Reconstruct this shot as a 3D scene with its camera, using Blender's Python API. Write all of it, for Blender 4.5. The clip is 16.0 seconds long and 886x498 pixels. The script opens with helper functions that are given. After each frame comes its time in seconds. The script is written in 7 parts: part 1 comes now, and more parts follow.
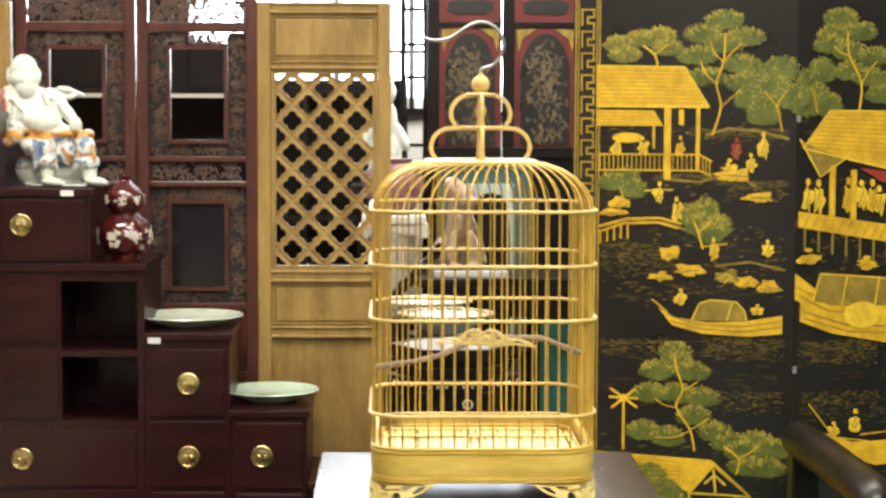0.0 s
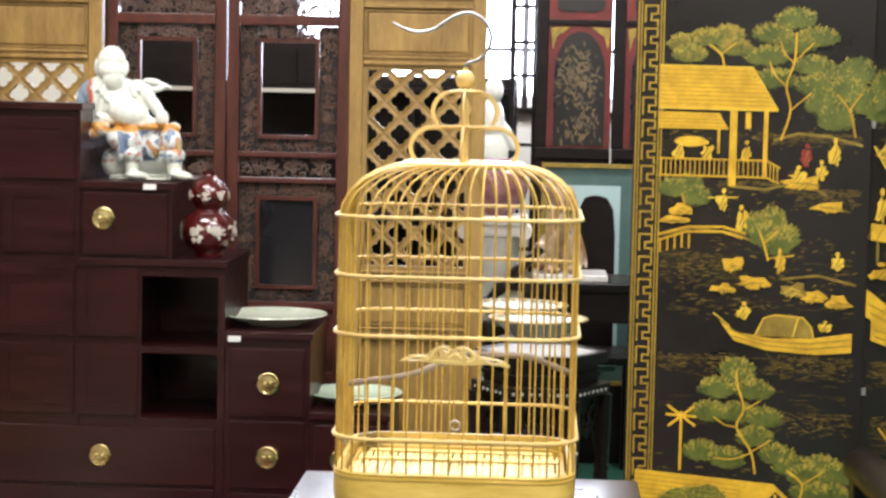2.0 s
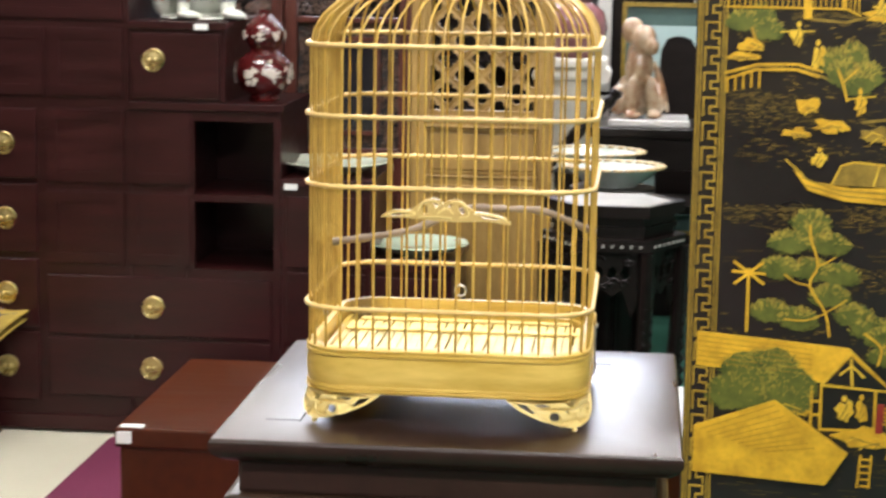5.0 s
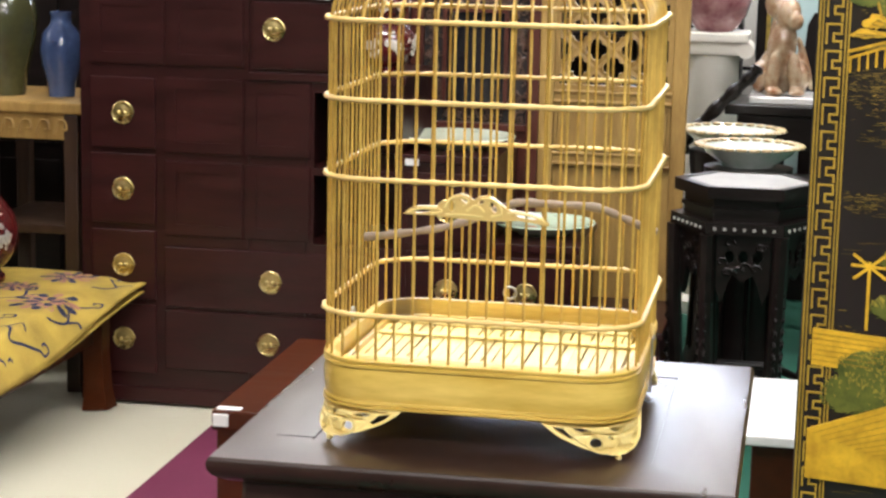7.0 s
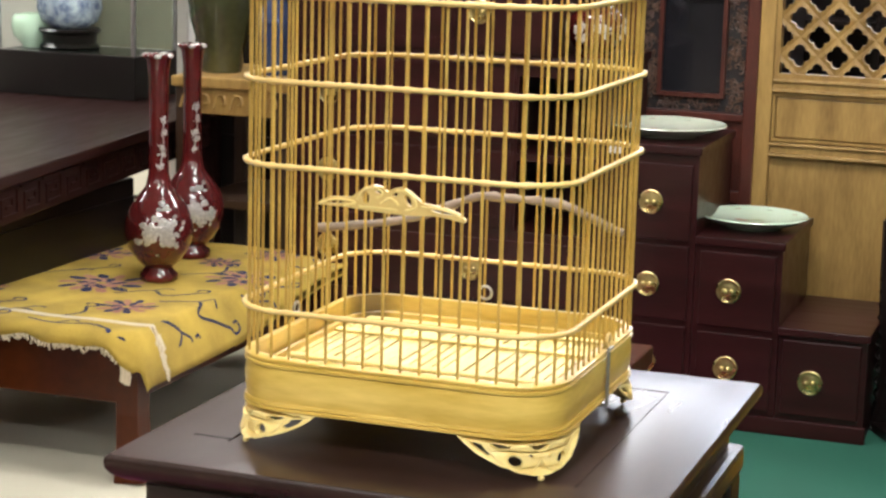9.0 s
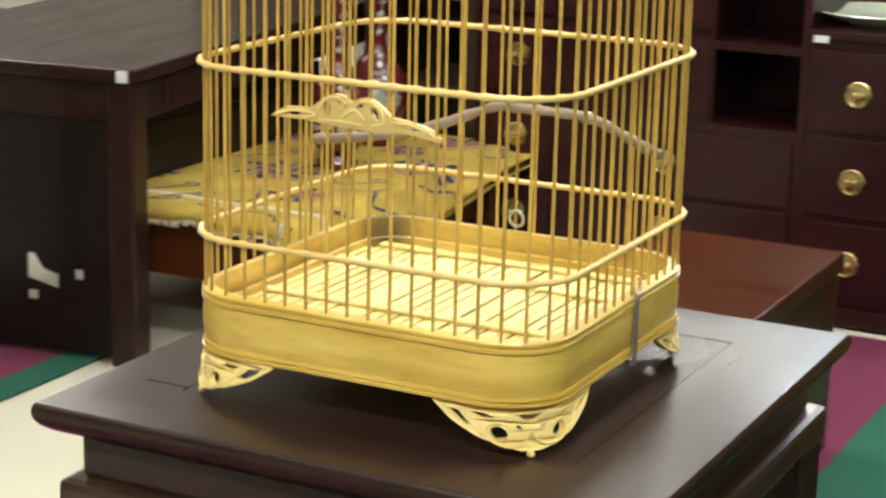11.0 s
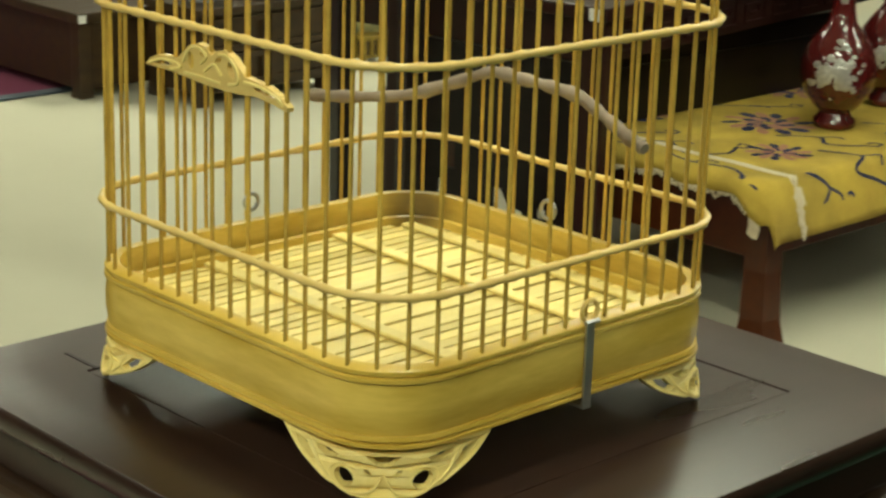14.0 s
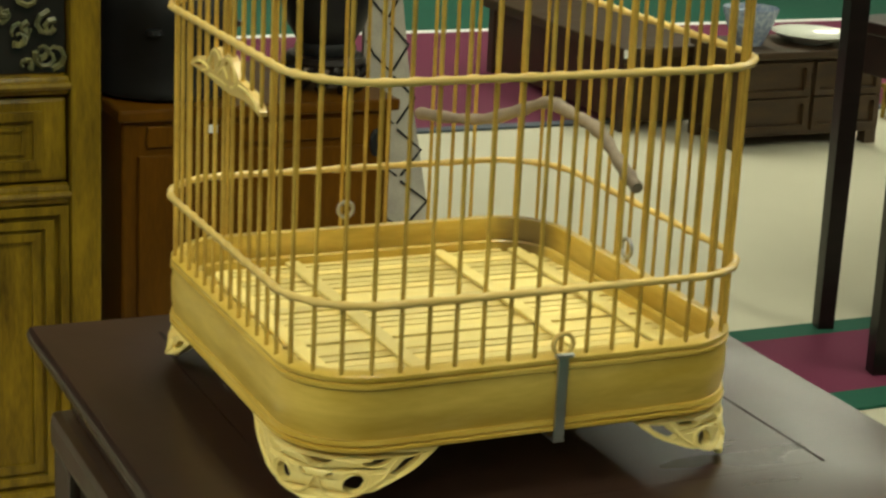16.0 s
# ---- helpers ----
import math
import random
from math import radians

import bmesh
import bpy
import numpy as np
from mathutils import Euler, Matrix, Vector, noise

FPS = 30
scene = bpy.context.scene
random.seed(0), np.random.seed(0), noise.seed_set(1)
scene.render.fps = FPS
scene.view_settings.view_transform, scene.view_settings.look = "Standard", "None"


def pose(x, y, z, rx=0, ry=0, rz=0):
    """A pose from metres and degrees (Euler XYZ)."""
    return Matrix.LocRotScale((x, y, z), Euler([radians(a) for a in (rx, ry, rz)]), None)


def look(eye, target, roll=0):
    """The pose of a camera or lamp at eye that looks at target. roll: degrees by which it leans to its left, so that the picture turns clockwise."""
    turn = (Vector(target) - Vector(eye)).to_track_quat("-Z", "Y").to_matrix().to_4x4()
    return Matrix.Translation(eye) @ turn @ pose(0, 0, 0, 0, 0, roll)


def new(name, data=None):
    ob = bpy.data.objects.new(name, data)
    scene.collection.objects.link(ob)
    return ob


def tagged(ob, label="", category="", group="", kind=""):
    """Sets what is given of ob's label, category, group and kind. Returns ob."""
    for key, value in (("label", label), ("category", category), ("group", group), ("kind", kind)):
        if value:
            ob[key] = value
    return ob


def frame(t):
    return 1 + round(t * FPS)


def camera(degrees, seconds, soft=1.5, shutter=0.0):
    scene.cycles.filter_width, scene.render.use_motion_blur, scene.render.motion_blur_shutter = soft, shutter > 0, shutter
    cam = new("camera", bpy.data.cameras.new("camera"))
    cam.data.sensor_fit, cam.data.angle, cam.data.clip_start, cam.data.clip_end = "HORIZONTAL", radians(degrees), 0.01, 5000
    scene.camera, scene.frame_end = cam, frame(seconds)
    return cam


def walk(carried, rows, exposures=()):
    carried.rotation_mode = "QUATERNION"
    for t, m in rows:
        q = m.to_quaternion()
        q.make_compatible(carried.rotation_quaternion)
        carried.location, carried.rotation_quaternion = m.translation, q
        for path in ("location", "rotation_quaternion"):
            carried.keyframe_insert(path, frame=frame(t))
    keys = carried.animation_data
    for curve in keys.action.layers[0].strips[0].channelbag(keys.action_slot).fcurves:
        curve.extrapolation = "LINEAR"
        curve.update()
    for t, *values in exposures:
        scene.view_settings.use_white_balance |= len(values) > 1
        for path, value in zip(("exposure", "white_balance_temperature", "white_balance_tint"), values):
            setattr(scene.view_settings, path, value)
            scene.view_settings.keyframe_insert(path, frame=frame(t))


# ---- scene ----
cam = camera(26.0, 16.0, 2.6, 0.5)
PATH = [
    (0, (-0.088, -1.938, 1.344), (-0.036, 0.056, 1.19), 0.2),
    (0.5, (-0.067, -1.897, 1.346), (0.0, 0.095, 1.179), 0.2),
    (1, (-0.019, -1.854, 1.348), (-0.037, 0.14, 1.193), 0.8),
    (1.5, (0.041, -1.819, 1.349), (-0.022, 0.175, 1.212), 1.4),
    (2, (0.072, -1.789, 1.344), (-0.028, 0.203, 1.187), 1.2),
    (2.5, (0.067, -1.73, 1.34), (-0.035, 0.259, 1.157), 0.6),
    (3, (0.049, -1.674, 1.334), (-0.048, 0.313, 1.128), 0.9),
    (3.5, (0.03, -1.63, 1.328), (-0.035, 0.355, 1.096), 0.9),
    (4, (0.03, -1.589, 1.325), (-0.025, 0.391, 1.05), 0.6),
    (4.5, (0.08, -1.541, 1.32), (-0.029, 0.435, 1.028), 0.9),
    (5, (0.14, -1.513, 1.315), (-0.058, 0.452, 0.998), 0.9),
    (5.2, (0.163, -1.5, 1.309), (-0.079, 0.459, 0.982), 1.1),
    (7.5, (0.239, -1.292, 1.312), (-0.165, 0.634, 0.956), 1.5),
    (8, (0.32, -1.248, 1.311), (-0.177, 0.655, 0.946), 2.0),
    (8.5, (0.391, -1.221, 1.31), (-0.218, 0.648, 0.941), 1.9),
    (9, (0.416, -1.184, 1.307), (-0.24, 0.668, 0.934), 1.6),
    (9.5, (0.417, -1.133, 1.305), (-0.253, 0.71, 0.91), 1.9),
    (10, (0.413, -1.065, 1.298), (-0.311, 0.75, 0.868), 1.6),
    (10.2, (0.411, -1.037, 1.297), (-0.31, 0.772, 0.842), 1.1),
    (12.3, (0.623, -0.776, 1.289), (-0.554, 0.751, 0.755), 2.1),
    (12.5, (0.628, -0.749, 1.29), (-0.556, 0.771, 0.752), 1.8),
    (13, (0.629, -0.668, 1.289), (-0.624, 0.790, 0.736), 2.4),
    (13.5, (0.627, -0.614, 1.278), (-0.696, 0.777, 0.715), 2.7),
    (14, (0.632, -0.581, 1.278), (-0.749, 0.745, 0.701), 1.8),
    (14.5, (0.655, -0.53, 1.279), (-0.813, 0.698, 0.697), 3.0),
    (15, (0.706, -0.46, 1.279), (-0.873, 0.617, 0.691), 2.5),
    (15.2, (0.75, -0.445, 1.285), (-0.867, 0.582, 0.707), 2.9),
    (15.5, (0.775, -0.409, 1.281), (-0.903, 0.517, 0.712), 2.9),
    (15.7, (0.796, -0.392, 1.283), (-0.925, 0.457, 0.719), 2.6),
    (16, (0.794, -0.369, 1.282), (-0.947, 0.442, 0.724), 2.8),
]
walk(cam, [(t, look(eye, target, roll)) for t, eye, target, roll in PATH], [(0, 0.98, 6350, 9), (0.5, 0.98, 6150, 12), (1.3, 0.98, 5900, 15), (10.2, 0.92, 5900, 15), (12.3, 0.41, 6350, -10), (14.2, 0.15, 6750, -11), (16, -0.02, 6800, -8)])

# ---- world, lights ----
world = bpy.data.worlds.new("world")
scene.world = world
world.use_nodes = True
wn = world.node_tree
sky = wn.nodes.new("ShaderNodeTexSky")
sky.sky_type, sky.sun_disc = "NISHITA", False
sky.sun_elevation, sky.sun_rotation = radians(38), radians(10)
wn.links.new(sky.outputs[0], wn.nodes["Background"].inputs[0])
wn.nodes["Background"].inputs[1].default_value = 0.1


def area_lamp(name, m, sx, sy, power, colour):
    data = bpy.data.lights.new(name, "AREA")
    data.shape, data.size, data.size_y, data.energy, data.color = "RECTANGLE", sx, sy, power, colour
    ob = new(name, data)
    ob.matrix_world = m
    return ob


TUBE = (1.0, 0.93, 0.80)
# added ceiling lamps, all out of view, placed and powered to suit the brightness
LAMPS = ((-0.2, 0.3, 31), (0.6, -2.1, 42), (2.3, -2.0, 38), (0.3, 2.0, 22), (-4.45, 3.8, 38), (-5.6, 2.4, 20), (-1.2, 2.5, 18), (-3.0, -2.2, 22), (-6.9, 0.9, 46), (-6.6, 4.4, 26), (0.6, 4.6, 30), (-1.45, 5.7, 24), (-0.9, -3.4, 20), (3.4, 1.2, 24))
for lx, ly, watts in LAMPS:
    area_lamp("added_tube_light", pose(lx, ly, 2.83), 1.2, 0.28, watts, TUBE)
area_lamp("window_light", pose(-0.12, 6.46, 2.05, 90, 0, 0), 2.8, 1.3, 75, (0.92, 0.96, 1.0))

# ---- materials ----
MATS = {}


def mat(name, c1, c2=None, rough=0.5, metal=0.0, scale=8.0, stretch=(1, 1, 1), bump=0.15, coat=0.0, fine=60.0, vary=0.0, emit=0.0):
    """A surface with colour that wanders between two tones at a large and a fine scale, with worn gloss and relief."""
    if name in MATS:
        return MATS[name]
    m = bpy.data.materials.new(name)
    m.use_nodes = True
    t = m.node_tree
    n, k = t.nodes, t.links
    b = n["Principled BSDF"]
    c2 = c2 or tuple(v * 0.75 for v in c1)
    co = n.new("ShaderNodeTexCoord")
    mp = n.new("ShaderNodeMapping")
    mp.inputs["Scale"].default_value = stretch
    k.new(co.outputs["Object"], mp.inputs[0])
    big = n.new("ShaderNodeTexNoise")
    big.inputs["Scale"].default_value, big.inputs["Detail"].default_value = scale, 4
    small = n.new("ShaderNodeTexNoise")
    small.inputs["Scale"].default_value, small.inputs["Detail"].default_value = fine, 3
    k.new(mp.outputs[0], big.inputs[0])
    k.new(mp.outputs[0], small.inputs[0])
    add = n.new("ShaderNodeMath")
    add.operation = "MULTIPLY_ADD"
    k.new(small.outputs[0], add.inputs[0])
    add.inputs[1].default_value = 0.4
    k.new(big.outputs[0], add.inputs[2])
    ramp = n.new("ShaderNodeValToRGB")
    ramp.color_ramp.elements[0].position, ramp.color_ramp.elements[1].position = 0.45, 0.95
    ramp.color_ramp.elements[0].color = (*c2, 1)
    ramp.color_ramp.elements[1].color = (*c1, 1)
    k.new(add.outputs[0], ramp.inputs[0])
    out = ramp.outputs[0]
    if vary:
        info = n.new("ShaderNodeObjectInfo")
        hsv = n.new("ShaderNodeHueSaturation")
        mr = n.new("ShaderNodeMapRange")
        mr.inputs[3].default_value, mr.inputs[4].default_value = 1 - vary, 1 + vary
        k.new(info.outputs["Random"], mr.inputs[0])
        k.new(mr.outputs[0], hsv.inputs["Value"])
        k.new(out, hsv.inputs["Color"])
        out = hsv.outputs[0]
    k.new(out, b.inputs["Base Color"])
    rr = n.new("ShaderNodeMapRange")
    rr.inputs[3].default_value, rr.inputs[4].default_value = max(0.03, rough - 0.1), min(1, rough + 0.12)
    k.new(big.outputs[0], rr.inputs[0])
    k.new(rr.outputs[0], b.inputs["Roughness"])
    b.inputs["Metallic"].default_value = metal
    b.inputs["Coat Weight"].default_value = coat
    b.inputs["Coat Roughness"].default_value = 0.12
    if bump:
        bp = n.new("ShaderNodeBump")
        bp.inputs["Strength"].default_value, bp.inputs["Distance"].default_value = bump, 0.002
        k.new(add.outputs[0], bp.inputs["Height"])
        k.new(bp.outputs[0], b.inputs["Normal"])
    if emit:
        b.inputs["Emission Color"].default_value = (*c1, 1)
        b.inputs["Emission Strength"].default_value = emit
    MATS[name] = m
    return m


BAMBOO = mat("bamboo", (0.80, 0.59, 0.21), (0.60, 0.41, 0.12), 0.36, scale=14, stretch=(1, 1, 2), fine=90, coat=0.3, vary=0.1)
# browner than the hoops: partly own tone, partly shade mixed into the colour
BAMBOO_BAR = mat("split bamboo bar with shade tone", (0.68, 0.458, 0.092), (0.41, 0.25, 0.044), 0.42, scale=22, stretch=(1, 1, 1.6), fine=130, coat=0.15, vary=0.16)
BAMBOO_BAND = mat("bamboo band", (0.80, 0.58, 0.14), (0.50, 0.32, 0.040), 0.34, scale=11, stretch=(1, 1, 4.5), fine=60, coat=0.2, bump=0.08)
BAMBOO_PALE = mat("pale bamboo", (0.88, 0.73, 0.30), (0.76, 0.59, 0.19), 0.45, scale=18, stretch=(5, 1, 1), fine=80, vary=0.12)
BARK = mat("grey bark", (0.34, 0.27, 0.20), (0.20, 0.15, 0.11), 0.8, scale=40, bump=0.6, fine=200)
STEEL = mat("steel", (0.56, 0.55, 0.54), (0.36, 0.35, 0.34), 0.42, 1.0, scale=30)
BRASS = mat("brass", (0.70, 0.58, 0.27), (0.46, 0.37, 0.14), 0.27, 1.0, scale=25, vary=0.12)
DARKWOOD = mat("dark lacquered wood", (0.034, 0.016, 0.011), (0.016, 0.008, 0.006), 0.29, scale=4, stretch=(5, 1, 5), coat=0.0, fine=40, bump=0.012)
BROWNWOOD = mat("brown worn wood", (0.055, 0.029, 0.016), (0.028, 0.015, 0.009), 0.35, scale=8, stretch=(6, 6, 1), coat=0.2, bump=0.05)
BURGUNDY = mat("burgundy lacquer", (0.033, 0.0064, 0.0064), (0.016, 0.0038, 0.0040), 0.34, scale=5, stretch=(1, 6, 6), coat=0.12, fine=40, vary=0.12, bump=0.05)
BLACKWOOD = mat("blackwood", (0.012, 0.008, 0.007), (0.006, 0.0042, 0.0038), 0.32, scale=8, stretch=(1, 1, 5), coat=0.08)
REDWOOD = mat("red-brown wood", (0.078, 0.0175, 0.0032), (0.032, 0.0070, 0.0018), 0.34, scale=5, stretch=(1, 5, 1), coat=0.12, fine=45, bump=0.06)
REDDOOR = mat("red-stained wood", (0.105, 0.025, 0.014), (0.045, 0.012, 0.008), 0.36, scale=6, stretch=(5, 5, 1), fine=50, coat=0.15)
CARVED = mat("brown carved wood", (0.135, 0.072, 0.044), (0.048, 0.026, 0.018), 0.42, scale=20, fine=90)
# near-black tone that paints the shade in the gaps of the fretwork
GAPSHADE = mat("shade in fretwork gaps", (0.016, 0.010, 0.009), (0.008, 0.006, 0.006), 0.6, scale=20, fine=90)
HONEY = mat("honey elm wood", (0.43, 0.268, 0.072), (0.205, 0.116, 0.029), 0.48, scale=4, stretch=(5, 5, 0.9), bump=0.4, fine=34, vary=0.08)
ORANGEWOOD = mat("orange-brown wood", (0.125, 0.049, 0.002), (0.056, 0.021, 0.0015), 0.36, scale=4, stretch=(5, 5, 0.7), coat=0.0)
YELLOWOOD = mat("yellow-brown wood", (0.235, 0.150, 0.010), (0.060, 0.036, 0.004), 0.40, scale=7, stretch=(5, 5, 0.9), bump=0.5, coat=0.15)
INK = mat("black lacquer", (0.017, 0.014, 0.012), (0.010, 0.0085, 0.0075), 0.3, scale=5, coat=0.3)
GOLD = mat("gold paint", (0.84, 0.515, 0.022), (0.46, 0.265, 0.012), 0.42, scale=26, fine=120, bump=0.3)
GOLD_LINE = mat("drawn gold line", (0.50, 0.30, 0.016), (0.33, 0.19, 0.010), 0.45, scale=30)
GOLD_FAINT = mat("thin dusted gold", (0.20, 0.135, 0.020), (0.085, 0.058, 0.010), 0.5, scale=50, fine=200)
GOLD_EDGE = mat("dull border gold", (0.52, 0.345, 0.034), (0.30, 0.19, 0.018), 0.4, scale=18, fine=120)
GOLD_DARK = mat("worn gold paint", (0.36, 0.245, 0.030), (0.16, 0.108, 0.015), 0.45, scale=40, fine=200, bump=0.3)
GOLD_BRIGHT = mat("bright gold paint", (0.86, 0.60, 0.045), (0.60, 0.37, 0.022), 0.4, scale=50, fine=160)
DARKRED = mat("dark red-brown table wood", (0.027, 0.0070, 0.0048), (0.013, 0.0040, 0.0032), 0.36, scale=5, stretch=(6, 1, 6), coat=0.1, fine=45, bump=0.03)
CARVEDARK = mat("dark brown cabinet wood", (0.062, 0.033, 0.011), (0.026, 0.013, 0.006), 0.4, scale=6, stretch=(5, 1, 5), fine=50)
CARVEGREEN = mat("green-gilt carving", (0.16, 0.14, 0.05), (0.05, 0.06, 0.03), 0.45, scale=30)
DISHGLAZE = mat("pale green-white glaze", (0.70, 0.74, 0.72), (0.48, 0.58, 0.52), 0.14, scale=25, coat=0.5)
PINKGLAZE = mat("mottled mauve glaze", (0.36, 0.20, 0.20), (0.17, 0.045, 0.06), 0.2, scale=18, coat=0.4)
GREENPAINT = mat("green leaf paint", (0.165, 0.175, 0.022), (0.052, 0.076, 0.012), 0.45, scale=30, fine=160, bump=0.3)
LEAFGOLD = mat("gilded leaf paint", (0.50, 0.39, 0.045), (0.25, 0.21, 0.028), 0.45, scale=60, fine=220, bump=0.3)
REDPAINT = mat("red paint", (0.34, 0.035, 0.022), (0.22, 0.022, 0.016), 0.45, scale=14)
PANELRED = mat("old red lacquer", (0.155, 0.018, 0.014), (0.080, 0.011, 0.009), 0.4, scale=10)
CREAMFLOOR = mat("cream carpet", (0.62, 0.59, 0.46), (0.54, 0.51, 0.39), 0.9, scale=1.5, fine=300, bump=0.3)
MAGENTA = mat("magenta carpet", (0.155, 0.019, 0.062), (0.115, 0.013, 0.045), 0.95, scale=2, fine=350, bump=0.4)
GREENCARPET = mat("green carpet", (0.012, 0.100, 0.062), (0.009, 0.072, 0.045), 0.95, scale=2, fine=350, bump=0.4)
BLUEGREY = mat("slate trim", (0.10, 0.12, 0.15), (0.07, 0.085, 0.11), 0.8)
WALLPAINT = mat("dull wall paint", (0.60, 0.58, 0.51), (0.53, 0.51, 0.44), 0.8, scale=2)
# dark tone for the unseen walls, chosen to cut bounce and reflections
SHADEWALL = mat("unseen wall darkened against bounce", (0.13, 0.115, 0.095), (0.09, 0.08, 0.065), 0.7, scale=2)
WHITEPAINT = mat("white wall paint", (0.74, 0.72, 0.66), (0.68, 0.66, 0.60), 0.7, scale=2, bump=0.05)
CEILING = mat("ceiling paint", (0.70, 0.69, 0.66), (0.64, 0.63, 0.60), 0.8, scale=3)
CELADON = mat("celadon glaze", (0.66, 0.80, 0.64), (0.54, 0.71, 0.53), 0.14, scale=10, bump=0.03, coat=0.5)
CREAMGLAZE = mat("cream glaze", (0.74, 0.78, 0.64), (0.62, 0.70, 0.54), 0.14, scale=14, bump=0.03, coat=0.5)
PORCELAIN = mat("white porcelain", (0.74, 0.74, 0.68), (0.62, 0.64, 0.56), 0.16, scale=12, bump=0.04, coat=0.5)
OXBLOOD = mat("oxblood glaze", (0.105, 0.010, 0.010), (0.048, 0.006, 0.006), 0.1, scale=9, bump=0.03, coat=0.8)
PEARL = mat("pale blossom inlay", (0.72, 0.68, 0.60), (0.42, 0.36, 0.30), 0.3, scale=120, fine=300)
MARBLE = mat("grey marble", (0.88, 0.87, 0.85), (0.74, 0.73, 0.72), 0.10, scale=7, bump=0.0, coat=0.3)
SILVERED = mat("silvery inlay", (0.74, 0.73, 0.68), (0.34, 0.33, 0.30), 0.34, 0.55, scale=90, fine=300, bump=0.4)
CASEBACK = mat("faded olive case lining", (0.22, 0.21, 0.14), (0.15, 0.145, 0.095), 0.7, scale=4)
PAINTBROWN = mat("faded brown paint", (0.155, 0.110, 0.048), (0.045, 0.036, 0.020), 0.5, scale=30)
TAG = mat("white paper tag", (0.80, 0.80, 0.78), (0.74, 0.74, 0.72), 0.7)
GLASSY = mat("dark mirror", (0.014, 0.013, 0.016), (0.008, 0.008, 0.010), 0.07, scale=4, bump=0.0, coat=0.1)
NAVY = mat("navy dye", (0.030, 0.035, 0.085), (0.020, 0.022, 0.055), 0.9, fine=300)
PINKDYE = mat("faded pink dye", (0.42, 0.22, 0.13), (0.32, 0.14, 0.09), 0.9, fine=300)
YELLOWCLOTH = mat("yellow wool", (0.56, 0.395, 0.062), (0.29, 0.200, 0.034), 0.95, scale=9, fine=400, bump=0.6)
FRINGE = mat("cream fringe", (0.62, 0.54, 0.38), (0.50, 0.42, 0.28), 0.95, fine=300, bump=0.6)
OLIVEGLAZE = mat("olive glaze", (0.075, 0.075, 0.028), (0.040, 0.042, 0.018), 0.15, scale=8, coat=0.5)
BLUEGLAZE = mat("blue glaze", (0.070, 0.115, 0.25), (0.040, 0.065, 0.16), 0.15, scale=9, coat=0.5)
SILVERHORSE = mat("amber and cream glaze", (0.52, 0.42, 0.28), (0.20, 0.062, 0.014), 0.22, scale=15, fine=50, coat=0.5)
STRAW = mat("straw glaze", (0.52, 0.42, 0.22), (0.33, 0.23, 0.10), 0.35, scale=25)
ORANGEGLAZE = mat("orange enamel", (0.60, 0.16, 0.030), (0.42, 0.09, 0.02), 0.25, scale=30)
BLUEENAMEL = mat("blue and white enamel", (0.50, 0.56, 0.62), (0.13, 0.18, 0.33), 0.2, scale=70, fine=200)
MIXENAMEL = mat("coloured enamel", (0.50, 0.42, 0.17), (0.22, 0.30, 0.22), 0.25, scale=22, fine=90)
ENAMELBLUE = mat("cobalt enamel", (0.035, 0.075, 0.42), (0.03, 0.05, 0.26), 0.2, scale=60)
CASEJAR = mat("blue, white and red enamel", (0.52, 0.56, 0.60), (0.045, 0.065, 0.17), 0.2, scale=34, fine=120)
DAYLIGHT = mat("daylight haze", (0.93, 0.96, 1.0), (0.9, 0.94, 1.0), 0.9, emit=4.0, bump=0)
TUBEGLOW = mat("lit diffuser", (1.0, 0.95, 0.85), (1.0, 0.94, 0.84), 0.6, emit=3.0, bump=0)
CANVAS = mat("patterned canvas", (0.48, 0.44, 0.36), (0.30, 0.28, 0.24), 0.9, scale=14, fine=250)
TEALMAT = mat("teal picture mount", (0.080, 0.140, 0.125), (0.055, 0.105, 0.098), 0.6)
TEALBOARD = mat("teal board paint", (0.045, 0.175, 0.135), (0.032, 0.130, 0.105), 0.5)
PALEPAPER = mat("pale blue paper", (0.42, 0.56, 0.56), (0.36, 0.50, 0.50), 0.6)
POTBLACK = mat("black bronze", (0.010, 0.010, 0.011), (0.004, 0.004, 0.005), 0.42, 0.0, scale=12, bump=0.4)


for _m, _s in ((BURGUNDY, 0.28), (BLACKWOOD, 0.22), (REDWOOD, 0.28), (DARKRED, 0.3), (YELLOWOOD, 0.18), (ORANGEWOOD, 0.14), (POTBLACK, 0.3), (DARKWOOD, 0.43)):
    _m.node_tree.nodes["Principled BSDF"].inputs["Specular IOR Level"].default_value = _s


# the bent strip of the base was scorched where its ends meet, at one corner
_t = BAMBOO_BAND.node_tree
_b = _t.nodes["Principled BSDF"]
_old = _b.inputs["Base Color"].links[0].from_socket
_co = _t.nodes.new("ShaderNodeTexCoord")
_ds = _t.nodes.new("ShaderNodeVectorMath")
_ds.operation = "DISTANCE"
_ds.inputs[1].default_value = (-0.092, 0.094, 0.052)
_t.links.new(_co.outputs["Object"], _ds.inputs[0])
_ns = _t.nodes.new("ShaderNodeTexNoise")
_ns.inputs["Scale"].default_value = 60
_t.links.new(_co.outputs["Object"], _ns.inputs[0])
_wob = _t.nodes.new("ShaderNodeMath")
_wob.operation = "MULTIPLY_ADD"
_wob.inputs[1].default_value = 0.016
_t.links.new(_ns.outputs[0], _wob.inputs[0])
_t.links.new(_ds.outputs["Value"], _wob.inputs[2])
_mr = _t.nodes.new("ShaderNodeMapRange")
_mr.interpolation_type = "SMOOTHSTEP"
